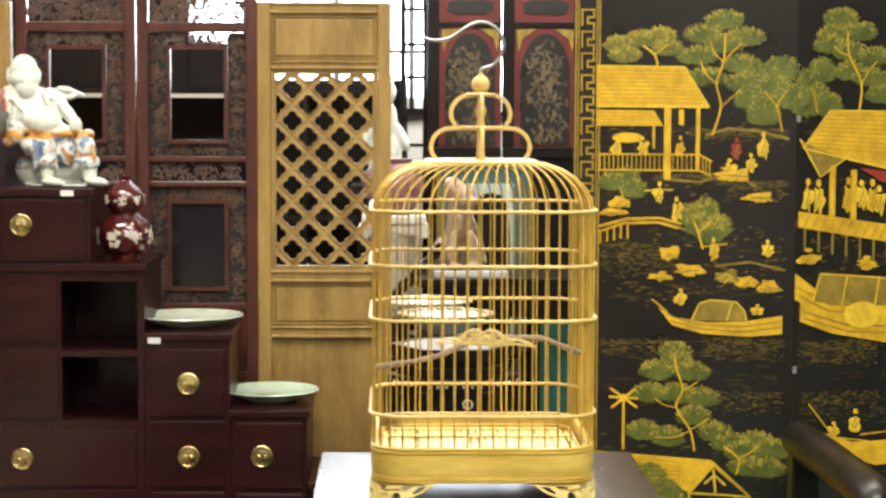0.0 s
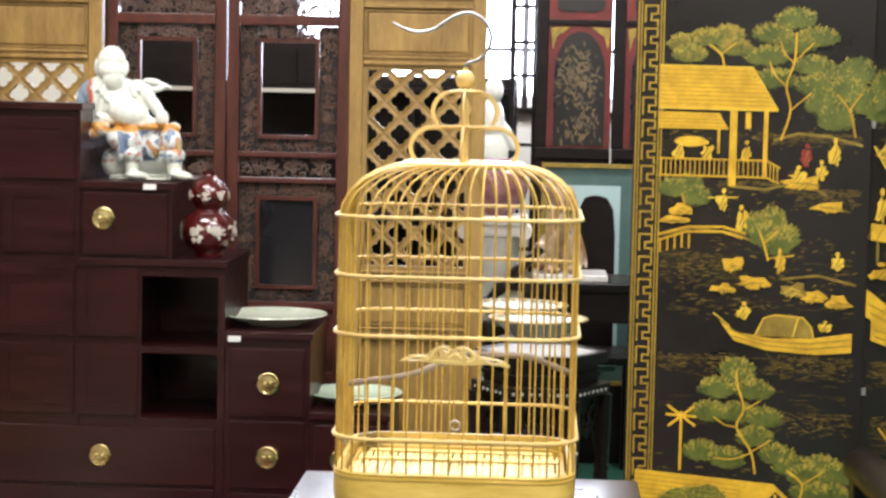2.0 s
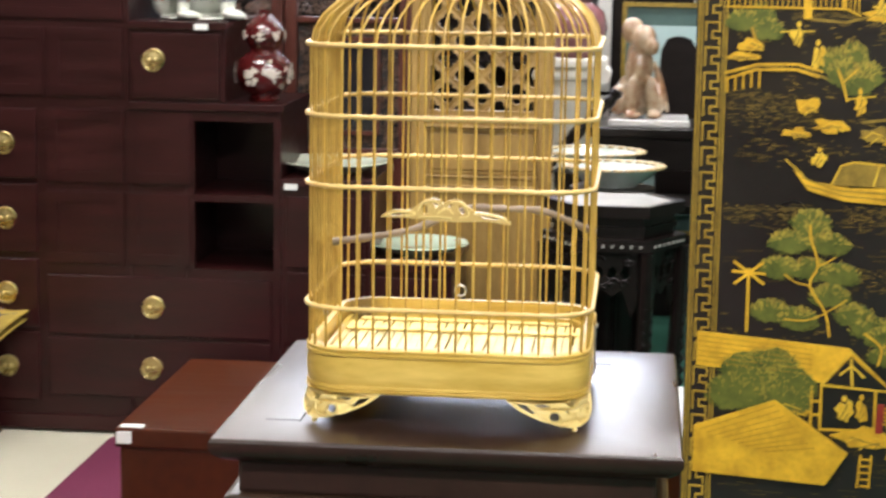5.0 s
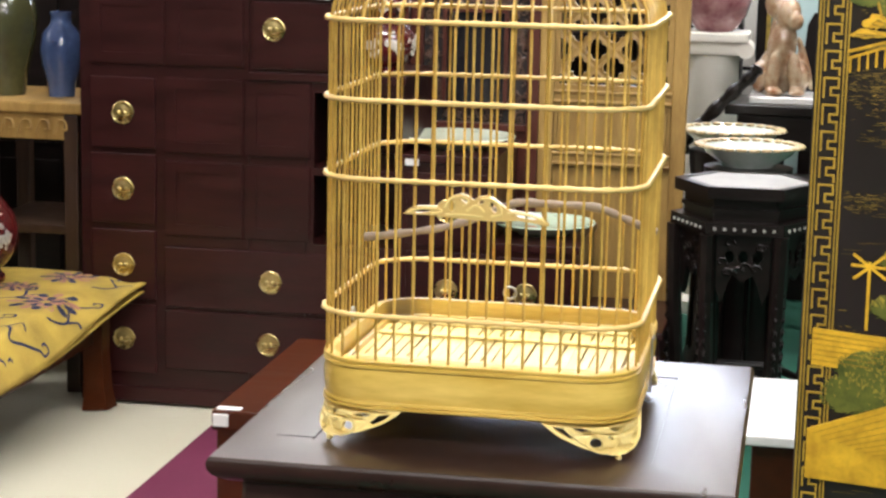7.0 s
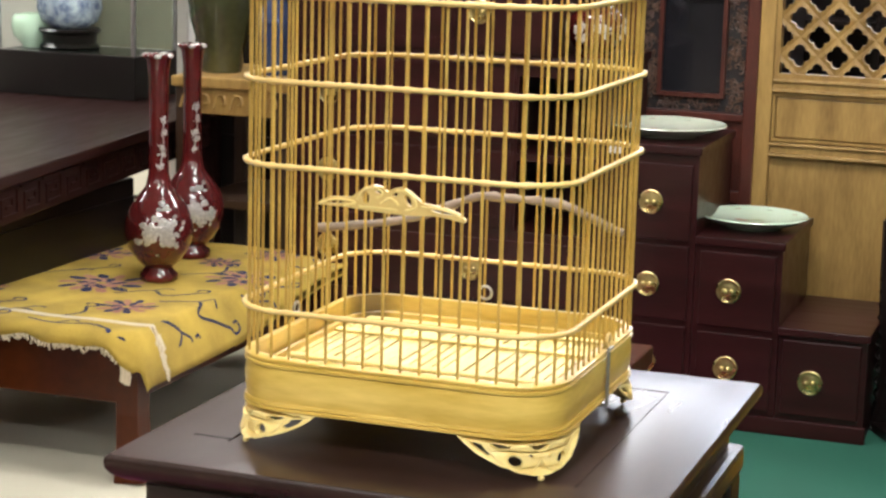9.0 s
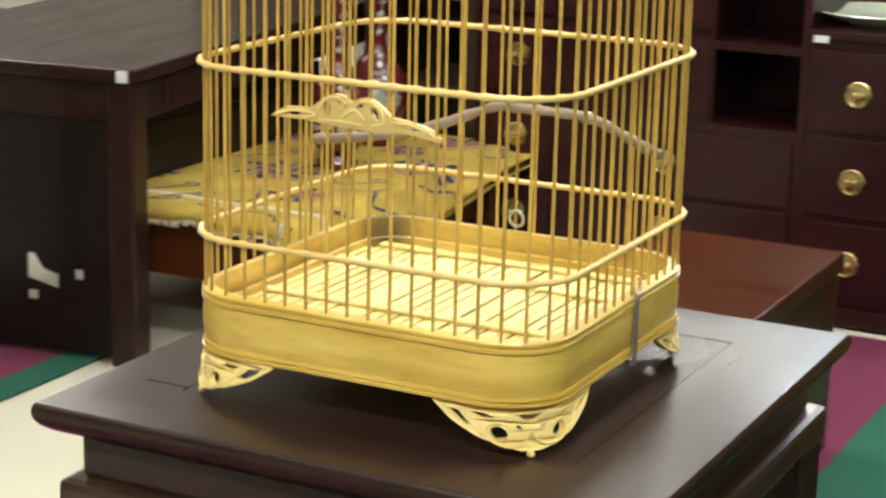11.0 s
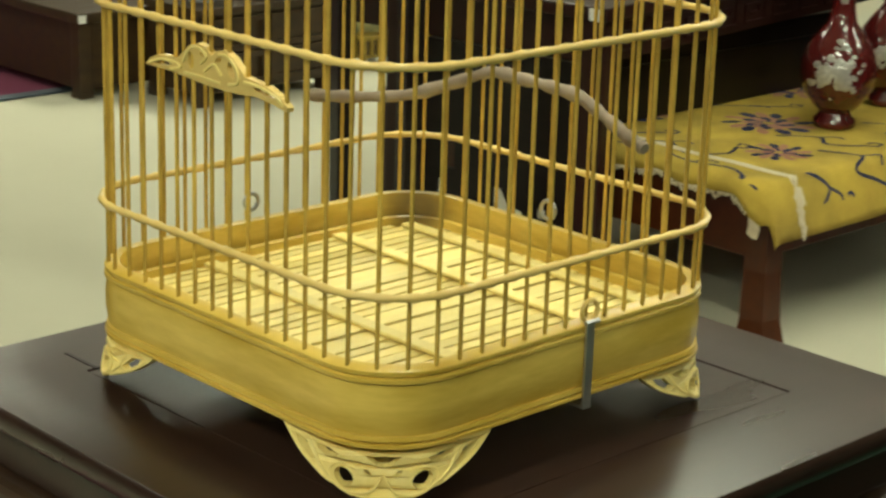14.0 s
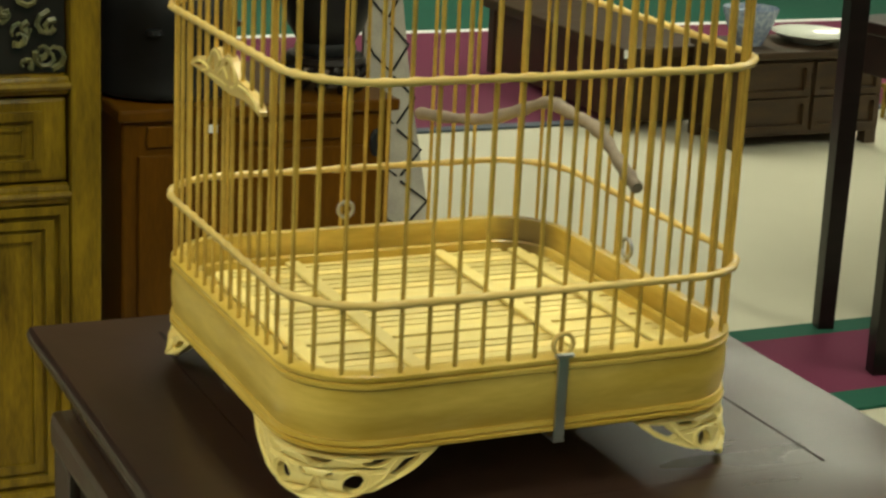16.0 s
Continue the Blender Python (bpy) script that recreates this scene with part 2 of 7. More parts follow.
_mr.inputs[1].default_value, _mr.inputs[2].default_value, _mr.inputs[3].default_value, _mr.inputs[4].default_value = 0.012, 0.036, 0.85, 0.0
_t.links.new(_wob.outputs[0], _mr.inputs[0])
_mx = _t.nodes.new("ShaderNodeMix")
_mx.data_type = "RGBA"
_mx.inputs[7].default_value = (0.10, 0.065, 0.032, 1)
_t.links.new(_mr.outputs[0], _mx.inputs[0])
_t.links.new(_old, _mx.inputs[6])
_t.links.new(_mx.outputs[2], _b.inputs["Base Color"])


# ---- mesh tools ----
def part(name, bm, material, parent, label=""):
    me = bpy.data.meshes.new(name)
    bmesh.ops.recalc_face_normals(bm, faces=bm.faces)
    bm.to_mesh(me)
    bm.free()
    me.materials.append(material)
    ob = new(name, me)
    if parent is not None:
        ob.parent = parent
    return tagged(ob, label)


def thing(name, label, category, at=(0, 0, 0), turn=0.0, group="", kind=""):
    ob = new(name)
    ob.empty_display_size = 0.05
    ob.matrix_world = pose(*at, 0, 0, turn)
    return tagged(ob, label, category, group, kind)


def parts(name, bm, material, parent, label=""):
    """Each separate piece of a mesh as a part of its own."""
    todo = set(bm.verts)
    while todo:
        stack, seen = [todo.pop()], set()
        while stack:
            v = stack.pop()
            seen.add(v)
            todo.discard(v)
            stack += [w for e in v.link_edges for w in e.verts if w in todo]
        one, at = bmesh.new(), {}
        for v in sorted(seen, key=lambda q: q.index):
            at[v] = one.verts.new(v.co)
        for f in {f for v in seen for f in v.link_faces}:
            one.faces.new([at[v] for v in f.verts])
        part(name, one, material, parent, label)
    bm.free()


def solo(name, bm, material, label, category, group="", kind="", smooth=False):
    ob = part(name, bm, material, None)
    if smooth:
        shade(ob)
    return tagged(ob, label, category, group, kind)


def shade(ob, angle=40):
    ob.data.shade_smooth()
    ob.data.set_sharp_from_angle(angle=radians(angle))
    return ob


def bx(bm, x0, x1, y0, y1, z0, z1, bev=0.0, seg=2):
    r = bmesh.ops.create_cube(bm, size=1)
    for v in r["verts"]:
        v.co = (x0 + (v.co.x + 0.5) * (x1 - x0), y0 + (v.co.y + 0.5) * (y1 - y0), z0 + (v.co.z + 0.5) * (z1 - z0))
    if bev:
        es = {e for v in r["verts"] for e in v.link_edges}
        bmesh.ops.bevel(bm, geom=list(es), offset=bev, segments=seg, affect="EDGES", profile=0.6)
    return bm


def box(*a, **k):
    return bx(bmesh.new(), *a, **k)


def tube(bm, pts, rad, n=8, closed=False, flat=1.0):
    """A round bar along points; rad may be one number or one per point."""
    pts = [Vector(p) for p in pts]
    rads = rad if isinstance(rad, (list, tuple)) else [rad] * len(pts)
    rings, ref = [], None
    for i, p in enumerate(pts):
        a = pts[i - 1] if (i or closed) else p
        b = pts[(i + 1) % len(pts)] if (i < len(pts) - 1 or closed) else p
        d = (b - a).normalized()
        if ref is None:
            ref = d.orthogonal().normalized() if abs(d.z) > 0.9 else Vector((0, 0, 1)).cross(d).normalized()
        ref = (ref - d * ref.dot(d)).normalized()
        up = d.cross(ref)
        rings.append([bm.verts.new(p + (ref * math.cos(t) + up * math.sin(t) * flat) * rads[i]) for t in (2 * math.pi * j / n for j in range(n))])
    for i in range(len(rings) - (0 if closed else 1)):
        r, s = rings[i], rings[(i + 1) % len(rings)]
        for j in range(n):
            bm.faces.new((r[j], r[(j + 1) % n], s[(j + 1) % n], s[j]))
    if not closed:
        bm.faces.new(rings[0][::-1])
        bm.faces.new(rings[-1])
    return bm


def lathe(bm, prof, n=24, at=(0, 0, 0), sx=1.0, sy=1.0):
    rings = []
    for r, z in prof:
        if r < 1e-5:
            rings.append([bm.verts.new((at[0], at[1], at[2] + z))])
        else:
            rings.append([bm.verts.new((at[0] + sx * r * math.cos(2 * math.pi * j / n), at[1] + sy * r * math.sin(2 * math.pi * j / n), at[2] + z)) for j in range(n)])
    for a, b in zip(rings, rings[1:]):
        for j in range(n):
            q = [a[j % len(a)], a[(j + 1) % len(a)], b[(j + 1) % len(b)], b[j % len(b)]]
            q = list(dict.fromkeys(q))
            if len(q) > 2:
                bm.faces.new(q)
    return bm


def smooth_path(pts, n=8):
    """Points of a curve that runs smoothly through the given ones."""
    p = [Vector(q) for q in pts]
    out = []
    for i in range(len(p) - 1):
        a, b, c, d = p[max(i - 1, 0)], p[i], p[i + 1], p[min(i + 2, len(p) - 1)]
        for j in range(n):
            t = j / n
            out.append(0.5 * (2 * b + (c - a) * t + (2 * a - 5 * b + 4 * c - d) * t * t + (3 * b - a - 3 * c + d) * t ** 3))
    return out + [p[-1]]


def slab(bm, loops, put, d0, d1):
    """A flat plate with holes: outlines in 2D, put(u, v, d) gives the place, d0 and d1 its two faces."""
    from mathutils.geometry import tessellate_polygon
    flat = [[Vector((u, v, 0)) for u, v in lp] for lp in loops]
    tris = tessellate_polygon(flat)
    uv = [p for lp in flat for p in lp]
    lo = [bm.verts.new(put(p.x, p.y, d0)) for p in uv]
    hi = [bm.verts.new(put(p.x, p.y, d1)) for p in uv]
    for t in tris:
        for vs, o in ((lo, 1), (hi, -1)):
            try:
                bm.faces.new([vs[i] for i in t][::o])
            except ValueError:
                pass
    k = 0
    for lp in flat:
        m = len(lp)
        for j in range(m):
            a, b = k + j, k + (j + 1) % m
            bm.faces.new((lo[a], lo[b], hi[b], hi[a]))
        k += m
    return bm


def ellipse(u, v, a, b, n=14, turn=0.0):
    c, s = math.cos(turn), math.sin(turn)
    return [(u + a * math.cos(t) * c - b * math.sin(t) * s, v + a * math.cos(t) * s + b * math.sin(t) * c) for t in (2 * math.pi * j / n for j in range(n))]


def rect(u0, u1, v0, v1):
    return [(u0, v0), (u1, v0), (u1, v1), (u0, v1)]


def round_square(h, r, z, n=7, hy=None):
    """The outline of a square with round corners, half-width h."""
    hy = hy or h
    pts = []
    for cx, cy, a0 in ((1, -1, -90), (1, 1, 0), (-1, 1, 90), (-1, -1, 180)):
        for j in range(n):
            a = radians(a0 + 90 * j / (n - 1))
            pts.append(Vector((cx * (h - r) + r * math.cos(a), cy * (hy - r) + r * math.sin(a), z)))
    return pts


def along(h, r, s):
    """Place and outward normal at a share s of the way round that outline."""
    side, arc = 2 * (h - r), math.pi * r / 2
    total = 4 * (side + arc)
    d = (s % 1.0) * total
    k = int(d // (side + arc))
    d -= k * (side + arc)
    if d < side:
        p, nrm = Vector((-side / 2 + d, -h, 0)), Vector((0, -1, 0))
    else:
        a = -math.pi / 2 + (d - side) / r
        nrm = Vector((math.cos(a), math.sin(a), 0))
        p = Vector((side / 2, -(h - r), 0)) + nrm * r
    q = Matrix.Rotation(k * math.pi / 2, 3, "Z")
    return q @ p, q @ nrm


# ---- the room ----
def sheet(name, x0, x1, y0, y1, z, material, label, category, thick=0.004):
    return solo(name, box(x0, x1, y0, y1, z - thick, z), material, label, category, kind="structure")


sheet("floor", -9, 5, -4.5, 7.0, 0.0, CREAMFLOOR, "cream woven carpet floor of the shop", "floor", 0.05)
for x0, x1, m, lab in (
    (-2.45, -2.38, GREENCARPET, "green border strip of a carpet runner"),
    (-2.38, -2.07, MAGENTA, "magenta carpet runner on the cream floor"),
    (-2.07, -1.985, GREENCARPET, "green border strip of a carpet runner"),
    (-4.40, -4.35, BLUEGREY, "slate blue trim between two carpets"),
    (-5.93, -4.40, MAGENTA, "magenta carpet runner across the shop floor"),
    (-5.99, -5.93, TAG, "white trim strip beside the magenta carpet"),
    (-9.0, -5.99, GREENCARPET, "green carpet at the far side of the shop"),
):
    y1 = 2.30 if -2.5 < x0 < -1.9 else 7.0
    sheet("carpet", x0, x1, -4.5, y1, 0.008, m, lab, "carpet", 0.006)
sheet("carpet", -1.22, -0.42, -4.5, 3.3, 0.008, MAGENTA, "magenta carpet runner beside the step chest", "carpet", 0.006)
sheet("carpet", -0.42, 5.0, -4.5, 7.0, 0.008, GREENCARPET, "green carpet beneath the stands and the folding screen", "carpet", 0.006)
solo("wall_north", slab(bmesh.new(), [rect(-9, 5, 0, 2.9), rect(-1.55, 1.30, 1.36, 2.72)], lambda u, v, d: (u, d, v), 6.6, 6.8), WALLPAINT, "white painted back wall with a window opening", "wall", kind="structure")
# three unseen walls close the room, kept dark so they reflect little
solo("wall_west", box(-9.2, -9, -4.5, 6.8, 0, 2.9), SHADEWALL, "plain unseen shop wall, darkened to cut bounce light", "wall", kind="structure")
solo("wall_east", box(5, 5.2, -4.5, 6.8, 0, 2.9), SHADEWALL, "plain unseen shop wall, darkened to cut bounce light", "wall", kind="structure")
solo("wall_south", box(-9.2, 5.2, -4.7, -4.5, 0, 2.9), SHADEWALL, "plain unseen shop wall, darkened to cut bounce light", "wall", kind="structure")
solo("ceiling", box(-9.2, 5.2, -4.7, 6.8, 2.9, 3.0), CEILING, "plain white shop ceiling", "ceiling", kind="structure")
win = thing("window_1", "bright window with dark glazing bars over the doors", "window", kind="structure")
for x in (-1.55, -1.15, -0.75, -0.35, -0.02, 0.08, 0.48, 0.88, 1.28):
    part("mullion", box(x, x + 0.025, 6.56, 6.62, 1.28, 2.72), BLACKWOOD, win)
for z in (1.28, 1.55, 1.82, 2.09, 2.36, 2.70):
    part("glazing_bar", box(-1.55, 1.30, 6.57, 6.61, z, z + 0.018), BLACKWOOD, win)
solo("backdrop", box(-3.0, 3.2, 7.2, 7.22, 0.6, 3.6), DAYLIGHT, "bright hazy daylight outside the window", "backdrop", kind="structure")
# a light box for each added lamp
for lx, ly, watts in LAMPS:
    cl = thing("ceiling_light", "unseen white tube light box added on the ceiling", "ceiling light", (lx, ly, 2.9), group="ceiling lights")
    part("frame", slab(bmesh.new(), [rect(-0.63, 0.63, -0.17, 0.17), rect(-0.61, 0.61, -0.15, 0.15)], lambda u, v, d: (u, v, d), -0.06, 0.0), WHITEPAINT, cl)
    part("diffuser", box(-0.61, 0.61, -0.15, 0.15, -0.05, -0.01), TUBEGLOW, cl)

# ---- the stand and the birdcage ----
TT = 0.95
stand = thing("display_stand", "dark lacquered wooden stand with a framed square top", "stand")
SX0, SX1, SY0, SY1 = -0.168, 0.180, -0.160, 0.200
bm = bmesh.new()
prof = [(-0.0035, 0.950), (-0.0010, 0.9493), (0.0004, 0.9475), (0.0010, 0.9445), (0.0004, 0.9405), (-0.0022, 0.9365), (-0.0070, 0.9330), (-0.0105, 0.9312), (-0.014, 0.930)]
rows = []
for d, z in prof:
    rows.append([bm.verts.new(p) for p in ((SX0 - d * 1.0, SY0 - d, z), (SX1 + d, SY0 - d, z), (SX1 + d, SY1 + d, z), (SX0 - d, SY1 + d, z))])
for a, b in zip(rows, rows[1:]):
    for j in range(4):
        bm.faces.new((a[j], a[(j + 1) % 4], b[(j + 1) % 4], b[j]))
bm.faces.new(rows[-1])
# the frame of the top, round a panel that lies a hair lower
fx0, fx1, fy0, fy1 = SX0 + 0.057, SX1 - 0.057, SY0 + 0.057, SY1 - 0.057
inner = [bm.verts.new(p) for p in ((fx0, fy0, 0.950), (fx1, fy0, 0.950), (fx1, fy1, 0.950), (fx0, fy1, 0.950))]
low = [bm.verts.new((v.co.x, v.co.y, 0.9488)) for v in inner]
for j in range(4):
    bm.faces.new((rows[0][j], rows[0][(j + 1) % 4], inner[(j + 1) % 4], inner[j]))
    bm.faces.new((inner[j], inner[(j + 1) % 4], low[(j + 1) % 4], low[j]))
bm.faces.new(low)
shade(part("top_frame", bm, DARKWOOD, stand), 35)
part("top_panel", box(fx0 + 0.001, fx1 - 0.001, fy0 + 0.001, fy1 - 0.001, 0.9489, 0.9496), DARKWOOD, stand)
part("waist", box(SX0 + 0.018, SX1 - 0.018, SY0 + 0.018, SY1 - 0.018, 0.9045, 0.9299, 0.003), DARKWOOD, stand)
part("shoulder", box(SX0 + 0.008, SX1 - 0.008, SY0 + 0.008, SY1 - 0.008, 0.884, 0.9044, 0.005), BROWNWOOD, stand, "browner worn shoulder moulding")
for y0 in (SY0 + 0.016, SY1 - 0.028):
    part("apron_panel", box(SX0 + 0.045, SX1 - 0.045, y0, y0 + 0.012, 0.80, 0.8839), DARKWOOD, stand)
for x0 in (SX0 + 0.016, SX1 - 0.028):
    part("apron_panel", box(x0, x0 + 0.012, SY0 + 0.045, SY1 - 0.045, 0.80, 0.8839), DARKWOOD, stand)
for x0 in (SX0 + 0.010, SX1 - 0.045):
    for y0 in (SY0 + 0.010, SY1 - 0.045):
        part("leg", box(x0, x0 + 0.035, y0, y0 + 0.035, 0.008, 0.8839, 0.003), DARKWOOD, stand)
part("shelf", box(SX0 + 0.020, SX1 - 0.020, SY0 + 0.020, SY1 - 0.020, 0.16, 0.178, 0.003), DARKWOOD, stand)
solo("seam_line", box(-0.1375, -0.1095, -0.0985, -0.0965, 0.9499, 0.9503), BLACKWOOD, "short dark scratch across the frame of the stand's top", "scratch", kind="structure")

cage = thing("birdcage", "square golden bamboo birdcage with rounded corners and domed top", "birdcage", (0, 0, TT))
H, R = 0.1085, 0.036


def band(name, h, r, prof, material, parent, label=""):
    """A closed band that follows the cage's outline; profile of (outward offset, z)."""
    b = bmesh.new()
    rings = [[b.verts.new(p) for p in round_square(h + d, r + d, z, 9)] for d, z in prof]
    m = len(rings[0])
    for i in range(len(rings)):
        a, c = rings[i], rings[(i + 1) % len(rings)]
        for j in range(m):
            b.faces.new((a[j], a[(j + 1) % m], c[(j + 1) % m], c[j]))
    return shade(part(name, b, material, parent, label), 35)


band("base_band", H, R, [(-0.0002, 0.031), (0.0008, 0.038), (0.0010, 0.046), (0.0, 0.053), (-0.0055, 0.053), (-0.0055, 0.031)], BAMBOO_BAND, cage)
band("base_bead", H, R, [(0.0, 0.0253), (0.0016, 0.0262), (0.0016, 0.0275), (0.0, 0.0280), (0.0012, 0.0290), (0.0008, 0.0309), (-0.006, 0.0309), (-0.006, 0.0253)], BAMBOO_BAND, cage)
band("top_bead", H, R, [(0.0, 0.0531), (0.0014, 0.0540), (0.0014, 0.0556), (0.0, 0.0563), (0.0012, 0.0575), (0.0012, 0.0590), (-0.0006, 0.0602), (-0.0058, 0.0602), (-0.0058, 0.0531)], BAMBOO_BAND, cage)
RINGS = (0.0905, 0.1830, 0.2355, 0.2880)
for z in RINGS:
    # swollen a little where each bar passes through
    pts, rads = [], []
    for k in range(64 * 5):
        p, nrm = along(H + 0.0016, R + 0.0016, k / 320)
        pts.append(p + Vector((0, 0, z)))
        rads.append(0.00160 + 0.00062 * math.exp(-((k % 5 - 2.5) / 0.9) ** 2))
    shade(part("hoop", tube(bmesh.new(), pts, rads, 8, True), BAMBOO, cage), 60)
BARS = 64
HB, RB = H - 0.0008, R - 0.0008
TOPH = 0.053
for i in range(BARS):
    p, nrm = along(HB, RB, (i + 0.5) / BARS)
    inw = Vector((p.x, p.y, 0))
    top, _ = along(TOPH, TOPH * 0.62, (i + 0.5) / BARS)
    pts = [(p.x, p.y, 0.056), (p.x, p.y, 0.17), (p.x, p.y, 0.286)]
    for k in range(1, 7):
        a = radians(90 * k / 6)
        q = p.lerp(top, 1 - math.cos(a))
        pts.append((q.x, q.y, 0.286 + 0.0465 * math.sin(a)))
    b = tube(bmesh.new(), pts, 0.00100, 5)
    shade(part("cage_bar", b, BAMBOO_BAR, cage), 60)
band("crown_plate", TOPH + 0.002, TOPH * 0.62, [(0, 0.3300), (0.002, 0.3315), (0.002, 0.3340), (0, 0.3352), (-0.026, 0.3352), (-0.026, 0.3300)], BAMBOO, cage)
part("crown_cross", bx(bx(bmesh.new(), -0.05, 0.05, -0.005, 0.005, 0.3302, 0.3350), -0.005, 0.005, -0.05, 0.05, 0.3304, 0.3348), BAMBOO, cage)
# the two tiers of bent loops below the knob
for q in range(4):
    rot = Matrix.Rotation(q * math.pi / 2, 4, "Z")
    for name, r0, z0, z1 in (("lower_loop", 0.050, 0.335, 0.3665), ("upper_loop", 0.030, 0.3685, 0.400)):
        rho = (z1 - z0) * 0.62
        pts = [(0.004, 0, z1), (0.5 * (r0 - rho), 0, z1 + 0.0006)]
        for k in range(9):
            a = radians(90 - 90 * k / 8)
            pts.append((r0 - rho + rho * math.cos(a), 0, z1 - rho + rho * math.sin(a)))
        pts += [(r0 - 0.0012, 0, z0 + 0.006), (r0 - 0.0050, 0, z0 + 0.0008)]
        pts = [rot @ Vector(p) for p in pts]
        shade(part(name, tube(bmesh.new(), pts, 0.0016, 6, flat=1.5), BAMBOO, cage), 60)
part("tier_plate", bx(bmesh.new(), -0.022, 0.022, -0.0055, 0.0055, 0.3662, 0.3690, 0.001), BAMBOO, cage)
part("tier_plate", bx(bmesh.new(), -0.0055, 0.0055, -0.022, 0.022, 0.3660, 0.3688, 0.001), BAMBOO, cage)
shade(part("upper_disc", lathe(bmesh.new(), [(0, 0.3992), (0.014, 0.3992), (0.0155, 0.4006), (0.014, 0.402), (0, 0.402)], 20), BAMBOO, cage), 40)
shade(part("stem", lathe(bmesh.new(), [(0, 0.331), (0.0048, 0.331), (0.0040, 0.345), (0.0034, 0.358), (0.0046, 0.366), (0.0046, 0.3705), (0.0036, 0.377), (0.0060, 0.384), (0.0036, 0.391), (0.0034, 0.401), (0, 0.401)], 14), BAMBOO, cage), 40)
shade(part("knob", lathe(bmesh.new(), [(0, 0.402), (0.0045, 0.4026), (0.0078, 0.4058), (0.0092, 0.4105), (0.0080, 0.4155), (0.0048, 0.4186), (0.0026, 0.4194), (0.0022, 0.4225), (0, 0.4228)], 18), BAMBOO, cage, "turned bamboo knob"), 50)
hook = smooth_path([(0, 0, 0.418), (0.001, 0, 0.426), (0.012, 0, 0.430), (0.0205, 0, 0.440), (0.0228, 0, 0.452), (0.018, 0, 0.464), (0.008, 0, 0.4715), (-0.004, 0, 0.4725), (-0.017, 0, 0.4665), (-0.030, 0, 0.4575), (-0.045, 0, 0.4545), (-0.058, 0, 0.4575), (-0.069, 0, 0.463)], 5)
shade(part("hook", tube(bmesh.new(), hook, [0.0017] * (len(hook) - 8) + [0.0017 - 0.00011 * k for k in range(8)], 8), STEEL, cage, "curved silvery metal hook"), 60)

# pierced feet that follow the corners
FOOT_IN = [
    ellipse(0.0158, -0.0128, 0.0046, 0.0036, 12, 0.5),
    ellipse(0.0060, -0.0094, 0.0021, 0.0009, 8, 0.5),
    [(0.0180, -0.0042), (0.0205, -0.0058), (0.0250, -0.0062), (0.0298, -0.0050), (0.0325, -0.0030), (0.0250, -0.0027)],
    [(0.0305, -0.0092), (0.0335, -0.0075), (0.0375, -0.0038), (0.0455, -0.0026), (0.0430, -0.0056), (0.0375, -0.0088), (0.0335, -0.0105)],
]
for q in range(4):
    half = [(0, -0.0238), (0.0050, -0.0236), (0.0095, -0.0222), (0.0125, -0.0220), (0.0170, -0.0203), (0.0200, -0.0185), (0.0235, -0.0180), (0.0285, -0.0156), (0.0315, -0.0136), (0.0350, -0.0130), (0.0400, -0.0106), (0.0445, -0.0078), (0.0485, -0.0048), (0.0515, -0.0022), (0.0535, 0.0)]
    half = [(u, v * 0.90) for u, v in half]
    outline = half + [(-u, v) for u, v in half[::-1][:-1]]
    dense = []
    for (u0, v0), (u1, v1) in zip(outline, outline[1:] + outline[:1]):
        m = max(1, int(abs(u1 - u0) / 0.006))
        dense += [(u0 + (u1 - u0) * j / m, v0 + (v1 - v0) * j / m) for j in range(m)]
    holes = []
    for lp in FOOT_IN:
        holes += [lp[::-1], [(-u, v) for u, v in lp]]
    holes.append([(-0.0075, -0.0030), (0.0, -0.0026), (0.0075, -0.0030), (0.0028, -0.0066), (0.0, -0.0072), (-0.0028, -0.0066)][::-1])
    # wrap: the arc's middle of corner q, u runs round the outline
    side, arc_len = 2 * (H - R), math.pi * R / 2
    total = 4 * (side + arc_len)

    def wrap(u, v, d, q=q, side=side, arc_len=arc_len, total=total):
        mid = q * (side + arc_len) + side + arc_len / 2
        p, nrm = along(H, R, (mid + u) / total)
        return p + nrm * (d - 0.16 * v) + Vector((0, 0, 0.0254 + v))

    b = slab(bmesh.new(), [dense] + holes, wrap, -0.0034, 0.0004)
    foot = part("foot", b, BAMBOO_PALE, cage, "pierced scroll-carved pale bamboo corner foot")
    p, nrm = along(H, R, (q * (side + arc_len) + side + arc_len / 2) / total)
    p = p + nrm * 0.0022
    shade(part("foot_tip", lathe(bmesh.new(), [(0, 0), (0.0017, 0.0005), (0.0023, 0.0020), (0.0017, 0.0036), (0, 0.0042)], 10, (p.x, p.y, 0)), BAMBOO_PALE, foot), 60)
    # leaf veins and scrolls raised on the foot
    for s in (-1, 1):
        for run in (((0.0005, -0.0105), (0.0045, -0.0175), (0.0130, -0.0186), (0.0208, -0.0150), (0.0220, -0.0100), (0.0165, -0.0072), (0.0105, -0.0092)), ((0.0215, -0.0150), (0.0275, -0.0112), (0.0310, -0.0072), (0.0350, -0.0030)), ((0.0250, -0.0150), (0.0335, -0.0118), (0.0420, -0.0080), (0.0490, -0.0030))):
            curl = [wrap(s * u, v, 0.0004) for u, v in run]
            part("scroll", tube(bmesh.new(), smooth_path(curl, 3), 0.0006, 5), BAMBOO_PALE, foot)

